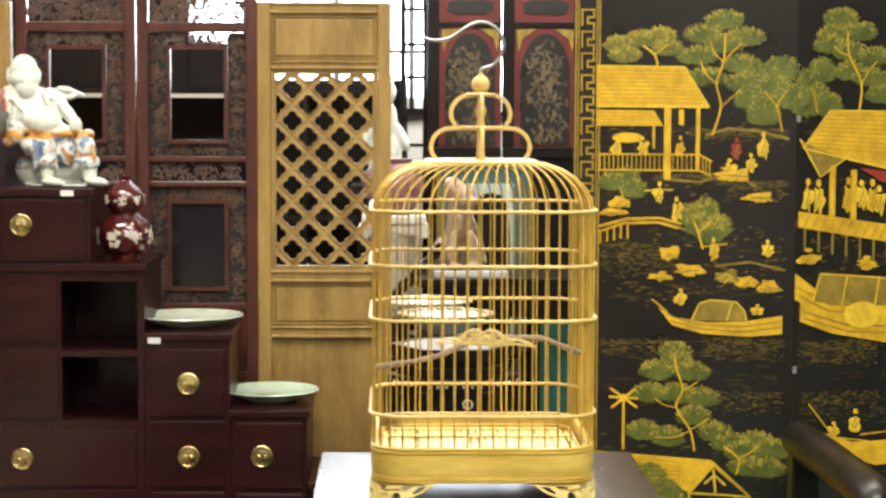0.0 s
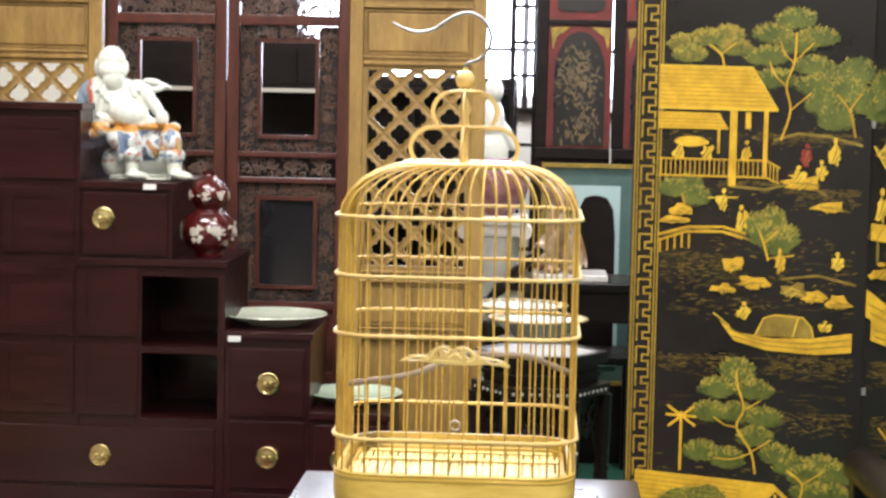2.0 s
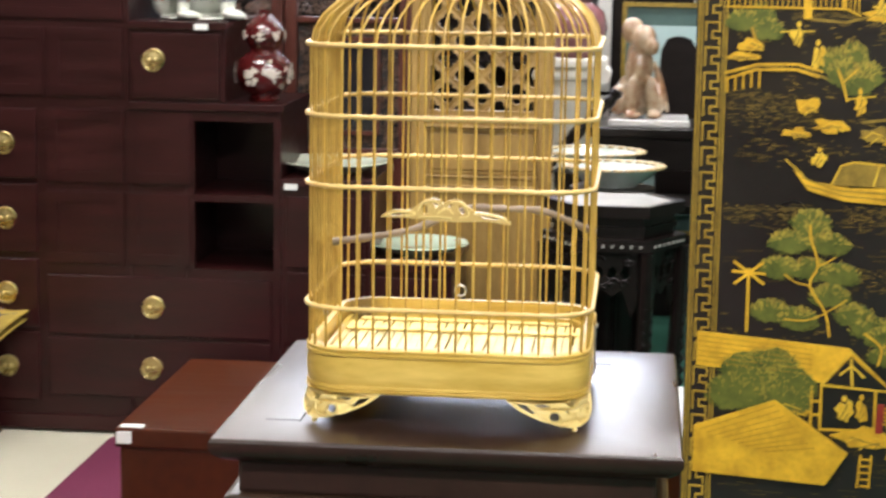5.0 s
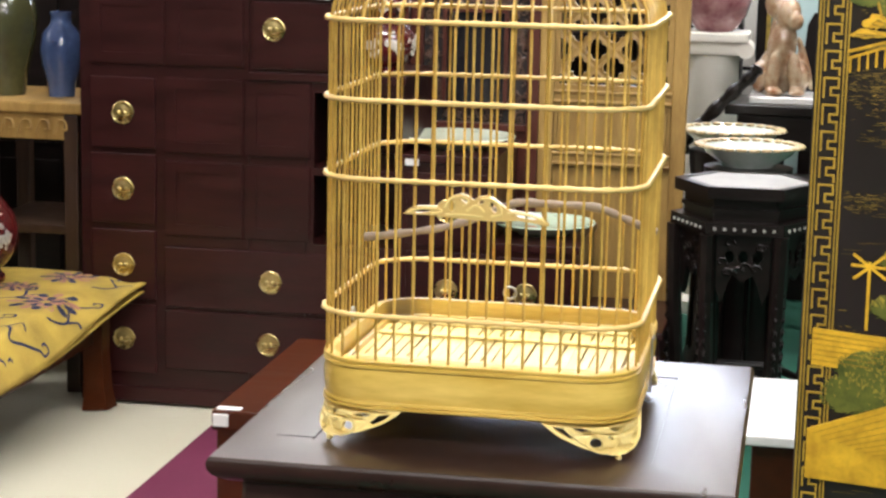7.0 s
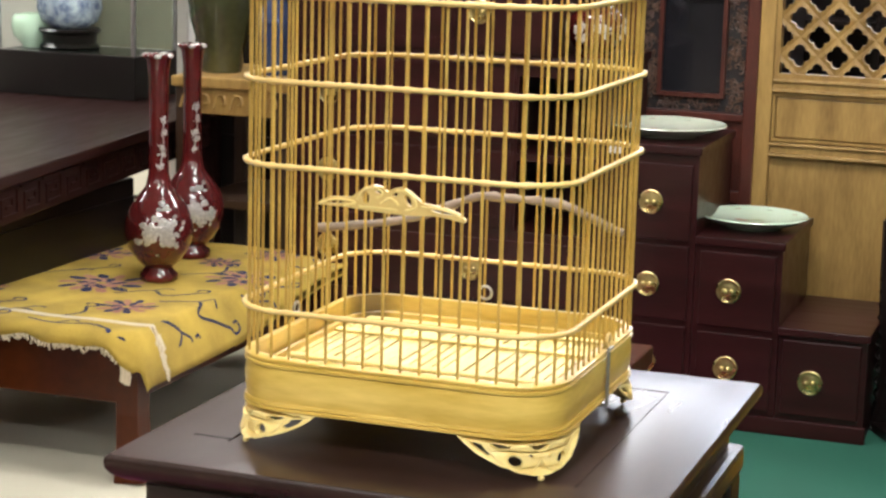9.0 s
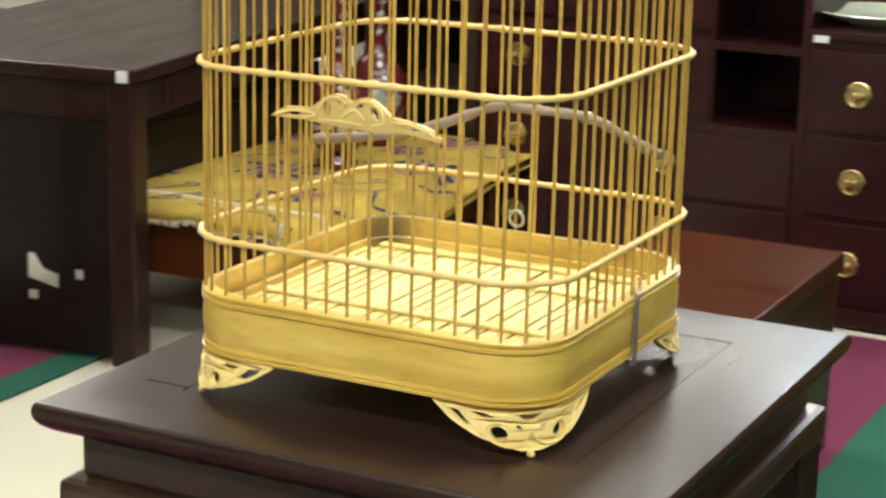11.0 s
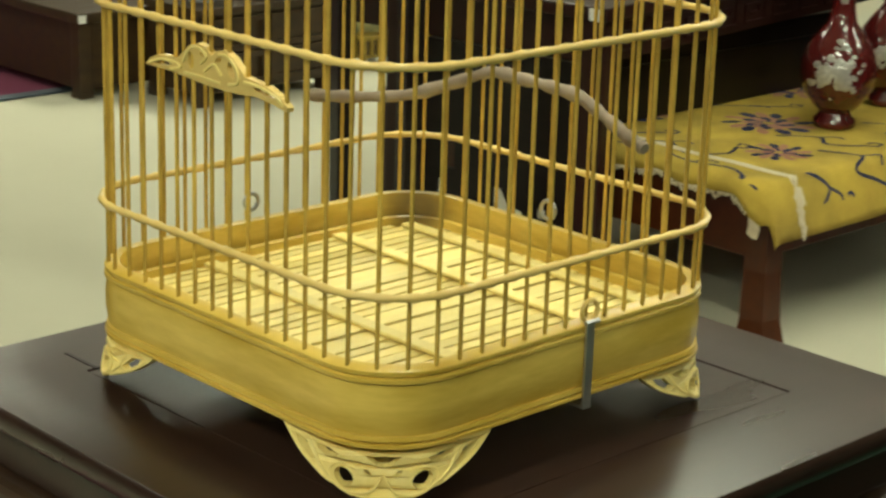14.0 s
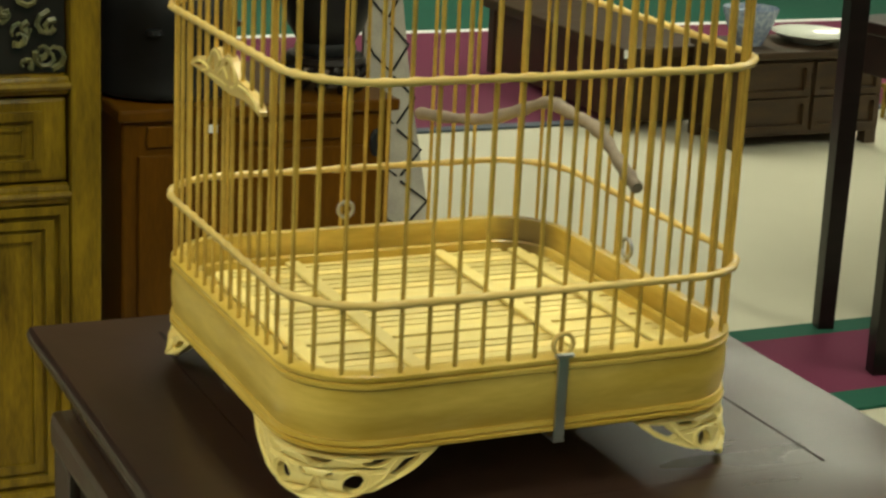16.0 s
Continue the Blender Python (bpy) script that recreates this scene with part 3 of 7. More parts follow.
# slatted tray in a bent rim: slats run front to back, crossed by battens
rnd_ = random.Random(12)
for i in range(26):
    x = -0.0965 + 0.193 * i / 25 + rnd_.uniform(-0.0005, 0.0005)
    yy = 0.0990 if abs(x) < 0.076 else 0.0990 - (abs(x) - 0.076) * 0.95
    w, dz = 0.0032 + rnd_.uniform(-0.0004, 0.0003), rnd_.uniform(-0.0004, 0.0004)
    part("tray_slat", box(x - w, x + w, -yy, yy, 0.0425 + dz, 0.0440 + dz), BAMBOO_PALE, cage)
for y in (-0.0815, -0.0395, 0.0425, 0.0845):
    w = 0.097 if abs(y) < 0.06 else 0.090
    part("tray_batten", box(-w, w, y - 0.0040, y + 0.0040, 0.0446, 0.0466, 0.0006, seg=1), BAMBOO_PALE, cage)
band("tray_rim", H - 0.0085, R - 0.0085, [(0.0, 0.0400), (0.0008, 0.0440), (0.0006, 0.0484), (-0.0010, 0.0490), (-0.0022, 0.0480), (-0.0022, 0.0400)], BAMBOO_BAND, cage)
part("tray_bottom", box(-0.090, 0.090, -0.090, 0.090, 0.0335, 0.0350), BAMBOO_BAR, cage, "brown bamboo board under the slats")

# perch, carved plaque, catches
perch = smooth_path([(-0.109, 0.034, 0.1185), (-0.080, 0.036, 0.1225), (-0.045, 0.041, 0.129), (-0.018, 0.047, 0.139), (0.004, 0.050, 0.1475), (0.022, 0.049, 0.1480), (0.045, 0.046, 0.1485), (0.066, 0.044, 0.1475), (0.084, 0.042, 0.1415), (0.099, 0.041, 0.1355), (0.109, 0.040, 0.1325)], 5)
rads = [0.0030 + 0.0004 * math.sin(k * 1.7) + 0.0003 * math.sin(k * 0.6) for k in range(len(perch))]
shade(part("perch", tube(bmesh.new(), perch, rads, 9), BARK, cage, "knobbly grey branch used as perch"), 60)
carve = [(-0.0490, 0.1612), (-0.0445, 0.1648), (-0.0395, 0.1668), (-0.0320, 0.1672), (-0.0255, 0.1674), (-0.0215, 0.1705), (-0.0165, 0.1745), (-0.0105, 0.1762), (-0.0050, 0.1752), (-0.0015, 0.1722), (0.0020, 0.1748), (0.0075, 0.1760), (0.0130, 0.1738), (0.0180, 0.1700), (0.0215, 0.1672), (0.0290, 0.1664), (0.0370, 0.1652), (0.0440, 0.1630), (0.0490, 0.1592), (0.0485, 0.1574), (0.0400, 0.1590), (0.0280, 0.1602), (0.0220, 0.1596), (0.0100, 0.1590), (-0.0080, 0.1596), (-0.0220, 0.1606), (-0.0300, 0.1612)]
holes = [ellipse(-0.0155, 0.1680, 0.0022, 0.0038, 10, 0.05), ellipse(0.0120, 0.1682, 0.0020, 0.0038, 10, 0.5), ellipse(-0.0360, 0.1636, 0.0062, 0.0011, 8, 0.08), ellipse(0.0340, 0.1628, 0.0075, 0.0010, 8, -0.12), ellipse(0.0035, 0.1712, 0.0022, 0.0011, 8, 0.4), ellipse(-0.0075, 0.1718, 0.0026, 0.0008, 8, -0.4)]
b = slab(bmesh.new(), [carve] + [h[::-1] for h in holes], lambda u, v, d: (u, d, v), -0.1095, -0.1060)
plaque = part("carved_plaque", b, BAMBOO, cage, "pale pierced plaque carved with leaf scrolls")
for pts in (((-0.046, 0.1625), (-0.036, 0.1654), (-0.026, 0.1655), (-0.0225, 0.164), (-0.030, 0.1622)), ((-0.021, 0.1665), (-0.0165, 0.1730), (-0.0095, 0.1744), (-0.0045, 0.1715), (-0.0085, 0.1680)), ((0.0040, 0.1738), (0.0100, 0.1738), (0.0160, 0.1695), (0.0170, 0.1640), (0.0105, 0.1622)), ((0.0210, 0.1650), (0.0310, 0.1648), (0.0420, 0.1625), (0.0465, 0.1595)), ((-0.020, 0.1622), (-0.0060, 0.1622), (0.0050, 0.1616)), ((-0.006, 0.1650), (0.0005, 0.1690), (0.0060, 0.1650))):
    part("scroll", tube(bmesh.new(), smooth_path([(u, -0.1095, v) for u, v in pts], 4), 0.0008, 5), BAMBOO_PALE, plaque)


def eye_ring(centre, axis, r=0.0048):
    c, pts = Vector(centre), []
    for j in range(14):
        a = 2 * math.pi * j / 14
        off = Vector((r * math.cos(a), 0, r * math.sin(a))) if axis == "y" else Vector((0, r * math.cos(a), r * math.sin(a)))
        pts.append(c + off)
    return tube(bmesh.new(), pts, 0.0011, 7, True)


shade(part("catch_ring", eye_ring((-0.0075, 0.106, 0.068), "y"), STEEL, cage, "small steel ring"), 60)
shade(part("catch_ring", eye_ring((-0.106, -0.007, 0.0695), "x", 0.0042), STEEL, cage, "small steel ring"), 60)
shade(part("catch_ring", eye_ring((0.1105, 0.0085, 0.066), "x"), BAMBOO, cage), 60)
latch = part("latch_strap", bx(bmesh.new(), 0.1103, 0.1118, 0.0062, 0.0112, 0.0225, 0.0615, 0.0006), STEEL, cage, "grey steel strap latch")
part("latch_pin", tube(bmesh.new(), [(0.1122, 0.0045, 0.0612), (0.1122, 0.0128, 0.0612)], 0.0012, 7), STEEL, latch)
part("latch_toe", bx(bmesh.new(), 0.100, 0.1118, 0.0062, 0.0112, 0.0212, 0.0225), STEEL, latch)

# ---- the step chest and what stands on it ----
CY = 3.36
chest = thing("step_chest", "burgundy lacquered step chest with round brass pulls", "chest")
COLS = [(-1.63, -1.175, 0.008, 1.31), (-1.175, -0.922, 0.8922, 1.10), (-1.175, -1.025, 0.008, 0.8718), (-0.775, -0.54, 0.008, 0.70), (-0.54, -0.325, 0.008, 0.485), (-0.325, -0.11, 0.008, 0.28)]
for x0, x1, z0, z in COLS:
    capped = z != 0.8718
    part("carcass", box(x0 + 0.001, x1 - 0.001, CY, CY + 0.40, z0, z - (0.02 if capped else 0.0)), BURGUNDY, chest)
    if capped:
        part("step_board", box(x0, x1 + 0.006, CY - 0.012, CY + 0.402, z - 0.0199, z, 0.003), BURGUNDY, chest)
b = slab(bmesh.new(), [rect(-1.0245, -0.776, 0.008, 0.8718), rect(-1.005, -0.795, 0.652, 0.845)[::-1], rect(-1.005, -0.795, 0.455, 0.634)[::-1]], lambda u, v, d: (u, d, v), CY, CY + 0.016)
bx(b, -1.0245, -0.776, CY + 0.36, CY + 0.40, 0.008, 0.8718)
part("open_bay", b, BURGUNDY, chest)
part("bay_side", box(-0.790, -0.776, CY + 0.0162, CY + 0.3598, 0.008, 0.8718), BURGUNDY, chest)
for z in (0.634, 0.437):
    part("bay_shelf", box(-1.0245, -0.7902, CY + 0.0162, CY + 0.3598, z, z + 0.016), BURGUNDY, chest)
part("step_board", box(-1.1755, -0.768, CY - 0.012, CY + 0.402, 0.8719, 0.8920, 0.003), BURGUNDY, chest)
part("plinth", box(-1.635, -0.105, CY - 0.006, CY + 0.01, 0.0085, 0.05, 0.003), BURGUNDY, chest)


def pull(x, z, parent, y=CY, r=0.030):
    plate = shade(part("pull_plate", lathe(bmesh.new(), [(0, 0), (r, 0), (r, -0.0030), (r * 0.93, -0.0046), (r * 0.86, -0.0036), (r * 0.80, -0.0030), (r * 0.55, -0.0052), (r * 0.25, -0.0064), (0, -0.0066)], 30), BRASS, parent, "round domed brass pull plate"), 50)
    plate.matrix_basis = pose(x, y, z, -90, 0, 0)
    for sx in (-1, 1):
        knob = lathe(bmesh.new(), [(0, -0.005), (0.0062, -0.0055), (0.0068, -0.0085), (0.0056, -0.0118), (0.0030, -0.0138), (0, -0.0142)], 12, (sx * 0.0085, 0, 0))
        shade(part("boss", knob, BRASS, plate), 60)
    pts = [(0.019 * math.cos(radians(a)), 0.002 + 0.014 * math.sin(radians(a)), -0.0078) for a in range(0, 181, 20)]
    part("bail", tube(bmesh.new(), pts, 0.0016, 6), BRASS, plate)


def drawer(x0, x1, z0, z1, px, pz):
    d = part("drawer_front", box(x0, x1, CY - 0.008, CY - 0.0002, z0, z1, 0.003), BURGUNDY, chest)
    if px is not None:
        pull(px, pz, d, CY - 0.008)


for k, z in enumerate((0.180, 0.377, 0.577, 0.775)):
    drawer(-1.60, -1.425, z - 0.092, z + 0.092, -1.512, z)
drawer(-1.40, -0.80, 0.105, 0.262, -1.12, 0.186)
drawer(-1.40, -0.80, 0.272, 0.43, -1.115, 0.350)
drawer(-1.165, -0.935, 0.90, 1.07, -1.11, 1.0)
drawer(-0.760, -0.555, 0.468, 0.655, -0.655, 0.560)
drawer(-0.760, -0.555, 0.27, 0.455, -0.655, 0.356)
drawer(-0.760, -0.555, 0.065, 0.255, -0.655, 0.160)
drawer(-0.525, -0.340, 0.265, 0.450, -0.452, 0.356)
drawer(-0.525, -0.340, 0.065, 0.250, -0.450, 0.163)
drawer(-0.312, -0.125, 0.065, 0.250, -0.242, 0.150)
# sliding doors with raised frames
for x0, x1, z0, z1 in ((-1.40, -1.19, 0.46, 0.655), (-1.185, -1.012, 0.46, 0.655), (-1.40, -1.19, 0.675, 0.87), (-1.185, -1.012, 0.675, 0.87), (-1.60, -1.40, 0.90, 1.08), (-1.39, -1.19, 0.90, 1.08), (-1.60, -1.19, 1.10, 1.27)):
    d = part("sliding_door", box(x0, x1, CY - 0.004, CY - 0.0002, z0, z1, 0.001), BURGUNDY, chest)
    b = slab(bmesh.new(), [rect(x0 + 0.004, x1 - 0.004, z0 + 0.004, z1 - 0.004), rect(x0 + 0.03, x1 - 0.03, z0 + 0.03, z1 - 0.03)[::-1]], lambda u, v, dd: (u, dd, v), CY - 0.0062, CY - 0.0042)
    part("door_frame", b, BURGUNDY, d)


def plate_thing(name, label, at, r, h, rim, glaze, category="plate", ridges=0):
    p = thing(name, label, category, at)
    prof = [(0, 0.004), (r * 0.42, 0.004), (r * 0.44, 0), (r * 0.50, 0), (r * 0.52, 0.005), (r * 0.82, h * 0.55), (r, h), (r * 0.985, h + 0.003), (r * 0.80, h * 0.55 + 0.006), (r * 0.52, 0.011), (0, 0.009)]
    shade(part("body", lathe(bmesh.new(), prof, 40), glaze, p), 50)
    return p


def motif_disc(parent, z, spots):
    for (u, v, a, bb, t, m) in spots:
        b = slab(bmesh.new(), [ellipse(u, v, a, bb, 10, t)], lambda x, y, d: (x, y, z + d), 0, 0.0006)
        part("painted_petal", b, m, parent)


for lab, x, z, r in (("pale celadon plate with a painted flower rim on the chest", -0.668, 0.70, 0.152), ("celadon green dish with painted red fish on the chest", -0.437, 0.485, 0.137)):
    p = plate_thing("plate", lab, (x, CY + 0.185, z), r, 0.030, None, CREAMGLAZE if z > 0.6 else CELADON)
    motif_disc(p, 0.0115, [(0.018, -0.015, 0.034, 0.015, 0.25, ORANGEGLAZE if z < 0.6 else PINKDYE), (0.052, -0.004, 0.010, 0.012, 0.8, PINKDYE), (-0.034, 0.024, 0.020, 0.008, -0.4, PINKDYE), (0.0, 0.038, 0.022, 0.005, 0.4, GREENPAINT), (-0.045, -0.022, 0.020, 0.006, 0.3, GREENPAINT)])
    for k in range(9):
        a = k * 0.7
        b = slab(bmesh.new(), [ellipse(0, 0, 0.010, 0.004, 8, a + 1.5)], lambda u, v, d, a=a, r=r: (r * 0.88 * math.cos(a) + u, r * 0.88 * math.sin(a) + v, 0.0265 + d), 0, 0.0006)
        part("painted_petal", b, PINKDYE if k % 2 else GREENPAINT, p)
for x, z in ((-0.765, 0.685), (-1.0, 1.092)):
    solo("price_tag", box(x, x + 0.035, CY - 0.0165, CY - 0.0125, z - 0.012, z + 0.004), TAG, "small blank white price tag on the chest edge", "tag")

g = thing("gourd_vase", "oxblood double-gourd vase with pale blossom panels", "vase", (-0.842, CY + 0.11, 0.892))
shade(part("body", lathe(bmesh.new(), [(r_ * 1.13, z_ * 1.10) for r_, z_ in ((0, 0), (0.034, 0), (0.037, 0.006), (0.030, 0.012), (0.052, 0.028), (0.066, 0.055), (0.068, 0.075), (0.056, 0.100), (0.036, 0.116), (0.031, 0.122), (0.037, 0.132), (0.048, 0.150), (0.048, 0.165), (0.038, 0.184), (0.022, 0.197), (0.015, 0.206), (0.019, 0.216), (0.014, 0.217), (0.010, 0.206), (0, 0.206))], 36), OXBLOOD, g), 50)


def blossom(parent, r, z, ang, size, seed, ry=None, inlay=None):
    """A spray of pale petals laid on a round body."""
    rnd = random.Random(seed)
    for k in range(26):
        a = ang + rnd.gauss(0, 0.45) * size / r * 0.6
        zz = z + rnd.gauss(0, 0.5) * size * 0.6
        rr = r + 0.0008
        s = size * rnd.uniform(0.11, 0.25)
        b = bmesh.new()
        lathe(b, [(0, 0), (s, 0.0002), (s * 0.8, 0.0012), (0, 0.0018)], 7, sx=1, sy=rnd.uniform(0.45, 0.9))
        o = part("petal", b, inlay or PEARL, parent)
        fall = -abs(zz - z) ** 2 / (2 * r)
        o.matrix_basis = Matrix.Translation(((rr + fall) * math.cos(a), (rr + fall) * math.sin(a), zz)) @ Euler((0, radians(90), a), "XYZ").to_matrix().to_4x4() @ Matrix.Rotation(rnd.uniform(0, 3), 4, "Z")


for a in (-1.9, -1.1, -2.9, -0.2):
    blossom(g, 0.0765, 0.073, a, 0.036, int(a * 100))
    blossom(g, 0.0545, 0.173, a + 0.3, 0.024, int(a * 90))

# seated laughing porcelain figure, one plain shape
b = bmesh.new()


def blob(b, x, y, z, a, c, d, tilt=0.0, n=14):
    m = Matrix.Translation((x, y, z)) @ Matrix.Rotation(tilt, 4, "Y") @ Matrix.Diagonal((a, c, d, 1))
    bmesh.ops.create_uvsphere(b, u_segments=n, v_segments=max(6, n // 2 + 2), radius=1, matrix=m)


statue_bits = [
    (-0.070, -0.010, 0.326, 0.040, 0.043, 0.046, 0.1), (-0.066, -0.022, 0.300, 0.043, 0.042, 0.030, 0.1), (-0.110, -0.005, 0.312, 0.010, 0.014, 0.024, 0), (-0.030, -0.008, 0.310, 0.009, 0.014, 0.022, 0),
    (-0.060, -0.042, 0.276, 0.030, 0.022, 0.030, 0),
    (-0.055, 0.010, 0.250, 0.088, 0.055, 0.036, 0.18), (-0.120, 0.0, 0.232, 0.044, 0.048, 0.046, -0.5), (0.012, -0.005, 0.238, 0.046, 0.042, 0.036, 0.75),
    (-0.050, 0.0, 0.200, 0.082, 0.062, 0.070, 0.1), (-0.018, -0.045, 0.182, 0.062, 0.046, 0.044, 0.3), (0.004, -0.030, 0.152, 0.074, 0.050, 0.036, 0.2),
    (-0.096, -0.036, 0.205, 0.014, 0.022, 0.075, 0.22), (0.008, -0.038, 0.222, 0.012, 0.020, 0.052, -0.45), (-0.060, -0.058, 0.160, 0.050, 0.012, 0.010, 0.35), (0.020, -0.066, 0.150, 0.050, 0.014, 0.010, 0.1),
    (-0.150, 0.0, 0.185, 0.024, 0.046, 0.070, 0.05), (-0.132, -0.02, 0.130, 0.020, 0.044, 0.085, 0.1), (-0.118, -0.035, 0.215, 0.012, 0.026, 0.060, 0.1), (-0.160, -0.012, 0.110, 0.016, 0.036, 0.070, -0.1),
    (0.055, -0.035, 0.205, 0.018, 0.024, 0.048, -0.6), (0.078, -0.050, 0.170, 0.019, 0.022, 0.026, 0), (0.048, -0.040, 0.272, 0.028, 0.014, 0.010, 0.15), (0.082, -0.035, 0.262, 0.022, 0.012, 0.007, 0.35), (0.066, -0.040, 0.252, 0.020, 0.010, 0.008, -0.3),
    (-0.092, -0.065, 0.140, 0.030, 0.034, 0.022, 0.25), (-0.110, -0.070, 0.126, 0.020, 0.026, 0.018, 0), (-0.045, -0.075, 0.115, 0.030, 0.040, 0.030, 0.1), (0.112, -0.065, 0.146, 0.020, 0.026, 0.016, 0),
    (-0.002, -0.070, 0.105, 0.032, 0.046, 0.046, -0.1), (0.000, -0.082, 0.072, 0.032, 0.038, 0.026, 0), (0.105, -0.070, 0.105, 0.032, 0.044, 0.048, -0.2), (0.114, -0.082, 0.068, 0.034, 0.036, 0.024, -0.1),
    (-0.028, -0.096, 0.088, 0.008, 0.014, 0.044, 0.15), (0.022, -0.100, 0.084, 0.007, 0.012, 0.040, -0.2), (0.084, -0.100, 0.082, 0.007, 0.012, 0.040, 0.2), (0.132, -0.098, 0.082, 0.007, 0.012, 0.038, -0.15),
    (0.055, -0.050, 0.092, 0.030, 0.032, 0.034, 0), (0.000, -0.082, 0.036, 0.019, 0.024, 0.036, 0), (0.018, -0.110, 0.014, 0.034, 0.028, 0.013, 0.1), (0.118, -0.084, 0.036, 0.021, 0.024, 0.036, 0), (0.138, -0.112, 0.016, 0.034, 0.028, 0.014, 0.15),
    (0.020, 0.030, 0.060, 0.100, 0.060, 0.060, 0), (-0.060, 0.0, 0.045, 0.040, 0.050, 0.044, 0), (0.05, -0.03, 0.004, 0.125, 0.095, 0.006, 0)]
statue_bits += [(-0.100 + 0.0125 * q, -0.052 - 0.012 * math.sin(q * 0.35), 0.246 - 0.040 * math.sin(q * 0.35), 0.0065, 0.0065, 0.0065, 0) for q in range(10)]
for s in statue_bits:
    blob(b, *s)
STATUEPAINT = bpy.data.materials.new("painted porcelain")
STATUEPAINT.use_nodes = True
_t = STATUEPAINT.node_tree
_n, _k, _b = _t.nodes, _t.links, _t.nodes["Principled BSDF"]
_co = _n.new("ShaderNodeTexCoord")
_ns = _n.new("ShaderNodeTexNoise")
_ns.inputs["Scale"].default_value, _ns.inputs["Detail"].default_value = 26, 3
_k.new(_co.outputs["Object"], _ns.inputs[0])
_sp = _n.new("ShaderNodeSeparateXYZ")
_k.new(_co.outputs["Object"], _sp.inputs[0])
_rp = _n.new("ShaderNodeValToRGB")
_rp.color_ramp.interpolation = "EASE"
_e = _rp.color_ramp.elements
_e[0].position, _e[0].color = 0.42, (0.16, 0.21, 0.32, 1)
_e[1].position, _e[1].color = 0.47, (0.66, 0.68, 0.60, 1)
for p_, c_ in ((0.55, (0.52, 0.56, 0.56, 1)), (0.61, (0.48, 0.16, 0.07, 1)), (0.68, (0.50, 0.36, 0.12, 1))):
    _x = _e.new(p_)
    _x.color = c_
_k.new(_ns.outputs[0], _rp.inputs[0])


def _zone(axis, lo, hi, colour, before, wobble=0.02):
    """Enamel over the glaze where a coordinate, with a wavering edge, goes from lo to hi."""
    ad = _n.new("ShaderNodeMath")
    ad.operation = "MULTIPLY_ADD"
    _k.new(_ns.outputs[0], ad.inputs[0])
    ad.inputs[1].default_value = wobble
    _k.new(_sp.outputs[axis], ad.inputs[2])
    mr = _n.new("ShaderNodeMapRange")
    mr.inputs[1].default_value, mr.inputs[2].default_value = lo, hi
    _k.new(ad.outputs[0], mr.inputs[0])
    mx = _n.new("ShaderNodeMix")
    mx.data_type = "RGBA"
    _k.new(mr.outputs[0], mx.inputs[0])
    for slot, c in ((6, before), (7, colour)):
        if isinstance(c, tuple):
            mx.inputs[slot].default_value = c
        else:
            _k.new(c, mx.inputs[slot])
    return mx.outputs[2]


_white = (0.68, 0.70, 0.62, 1)
_legs = _zone(2, 0.062, 0.056, _white, _rp.outputs[0])
_sash = _zone(2, 0.176, 0.186, _white, (0.52, 0.25, 0.05, 1), 0.05)
_low = _zone(2, 0.150, 0.158, _sash, _legs, 0.04)
_side = _zone(0, -0.088, -0.094, (0.40, 0.085, 0.03, 1), _low, 0.05)
_far = _zone(0, -0.112, -0.118, (0.20, 0.26, 0.32, 1), _side, 0.03)
_top = _zone(2, 0.285, 0.292, _white, _far, 0.02)
_k.new(_top, _b.inputs["Base Color"])
_b.inputs["Roughness"].default_value, _b.inputs["Coat Weight"].default_value = 0.18, 0.5
st = solo("statue", b, STATUEPAINT, "seated white porcelain statue with painted robes on the chest", "statue", smooth=True)
mod = st.modifiers.new("blend", "REMESH")
mod.mode, mod.voxel_size, mod.use_smooth_shade = "VOXEL", 0.0034, True
st.matrix_world = pose(-1.065, CY + 0.20, 1.1, 0, 0, 4)

# ---- doors behind the chest ----
DY = 3.80


def frame_bm(b, x0, x1, z0, z1, w, y0, y1, wz=None):
    wz = wz or w
    return slab(b, [rect(x0, x1, z0, z1), rect(x0 + w, x1 - w, z0 + wz, z1 - wz)[::-1]], lambda u, v, d: (u, d, v), y0, y1)


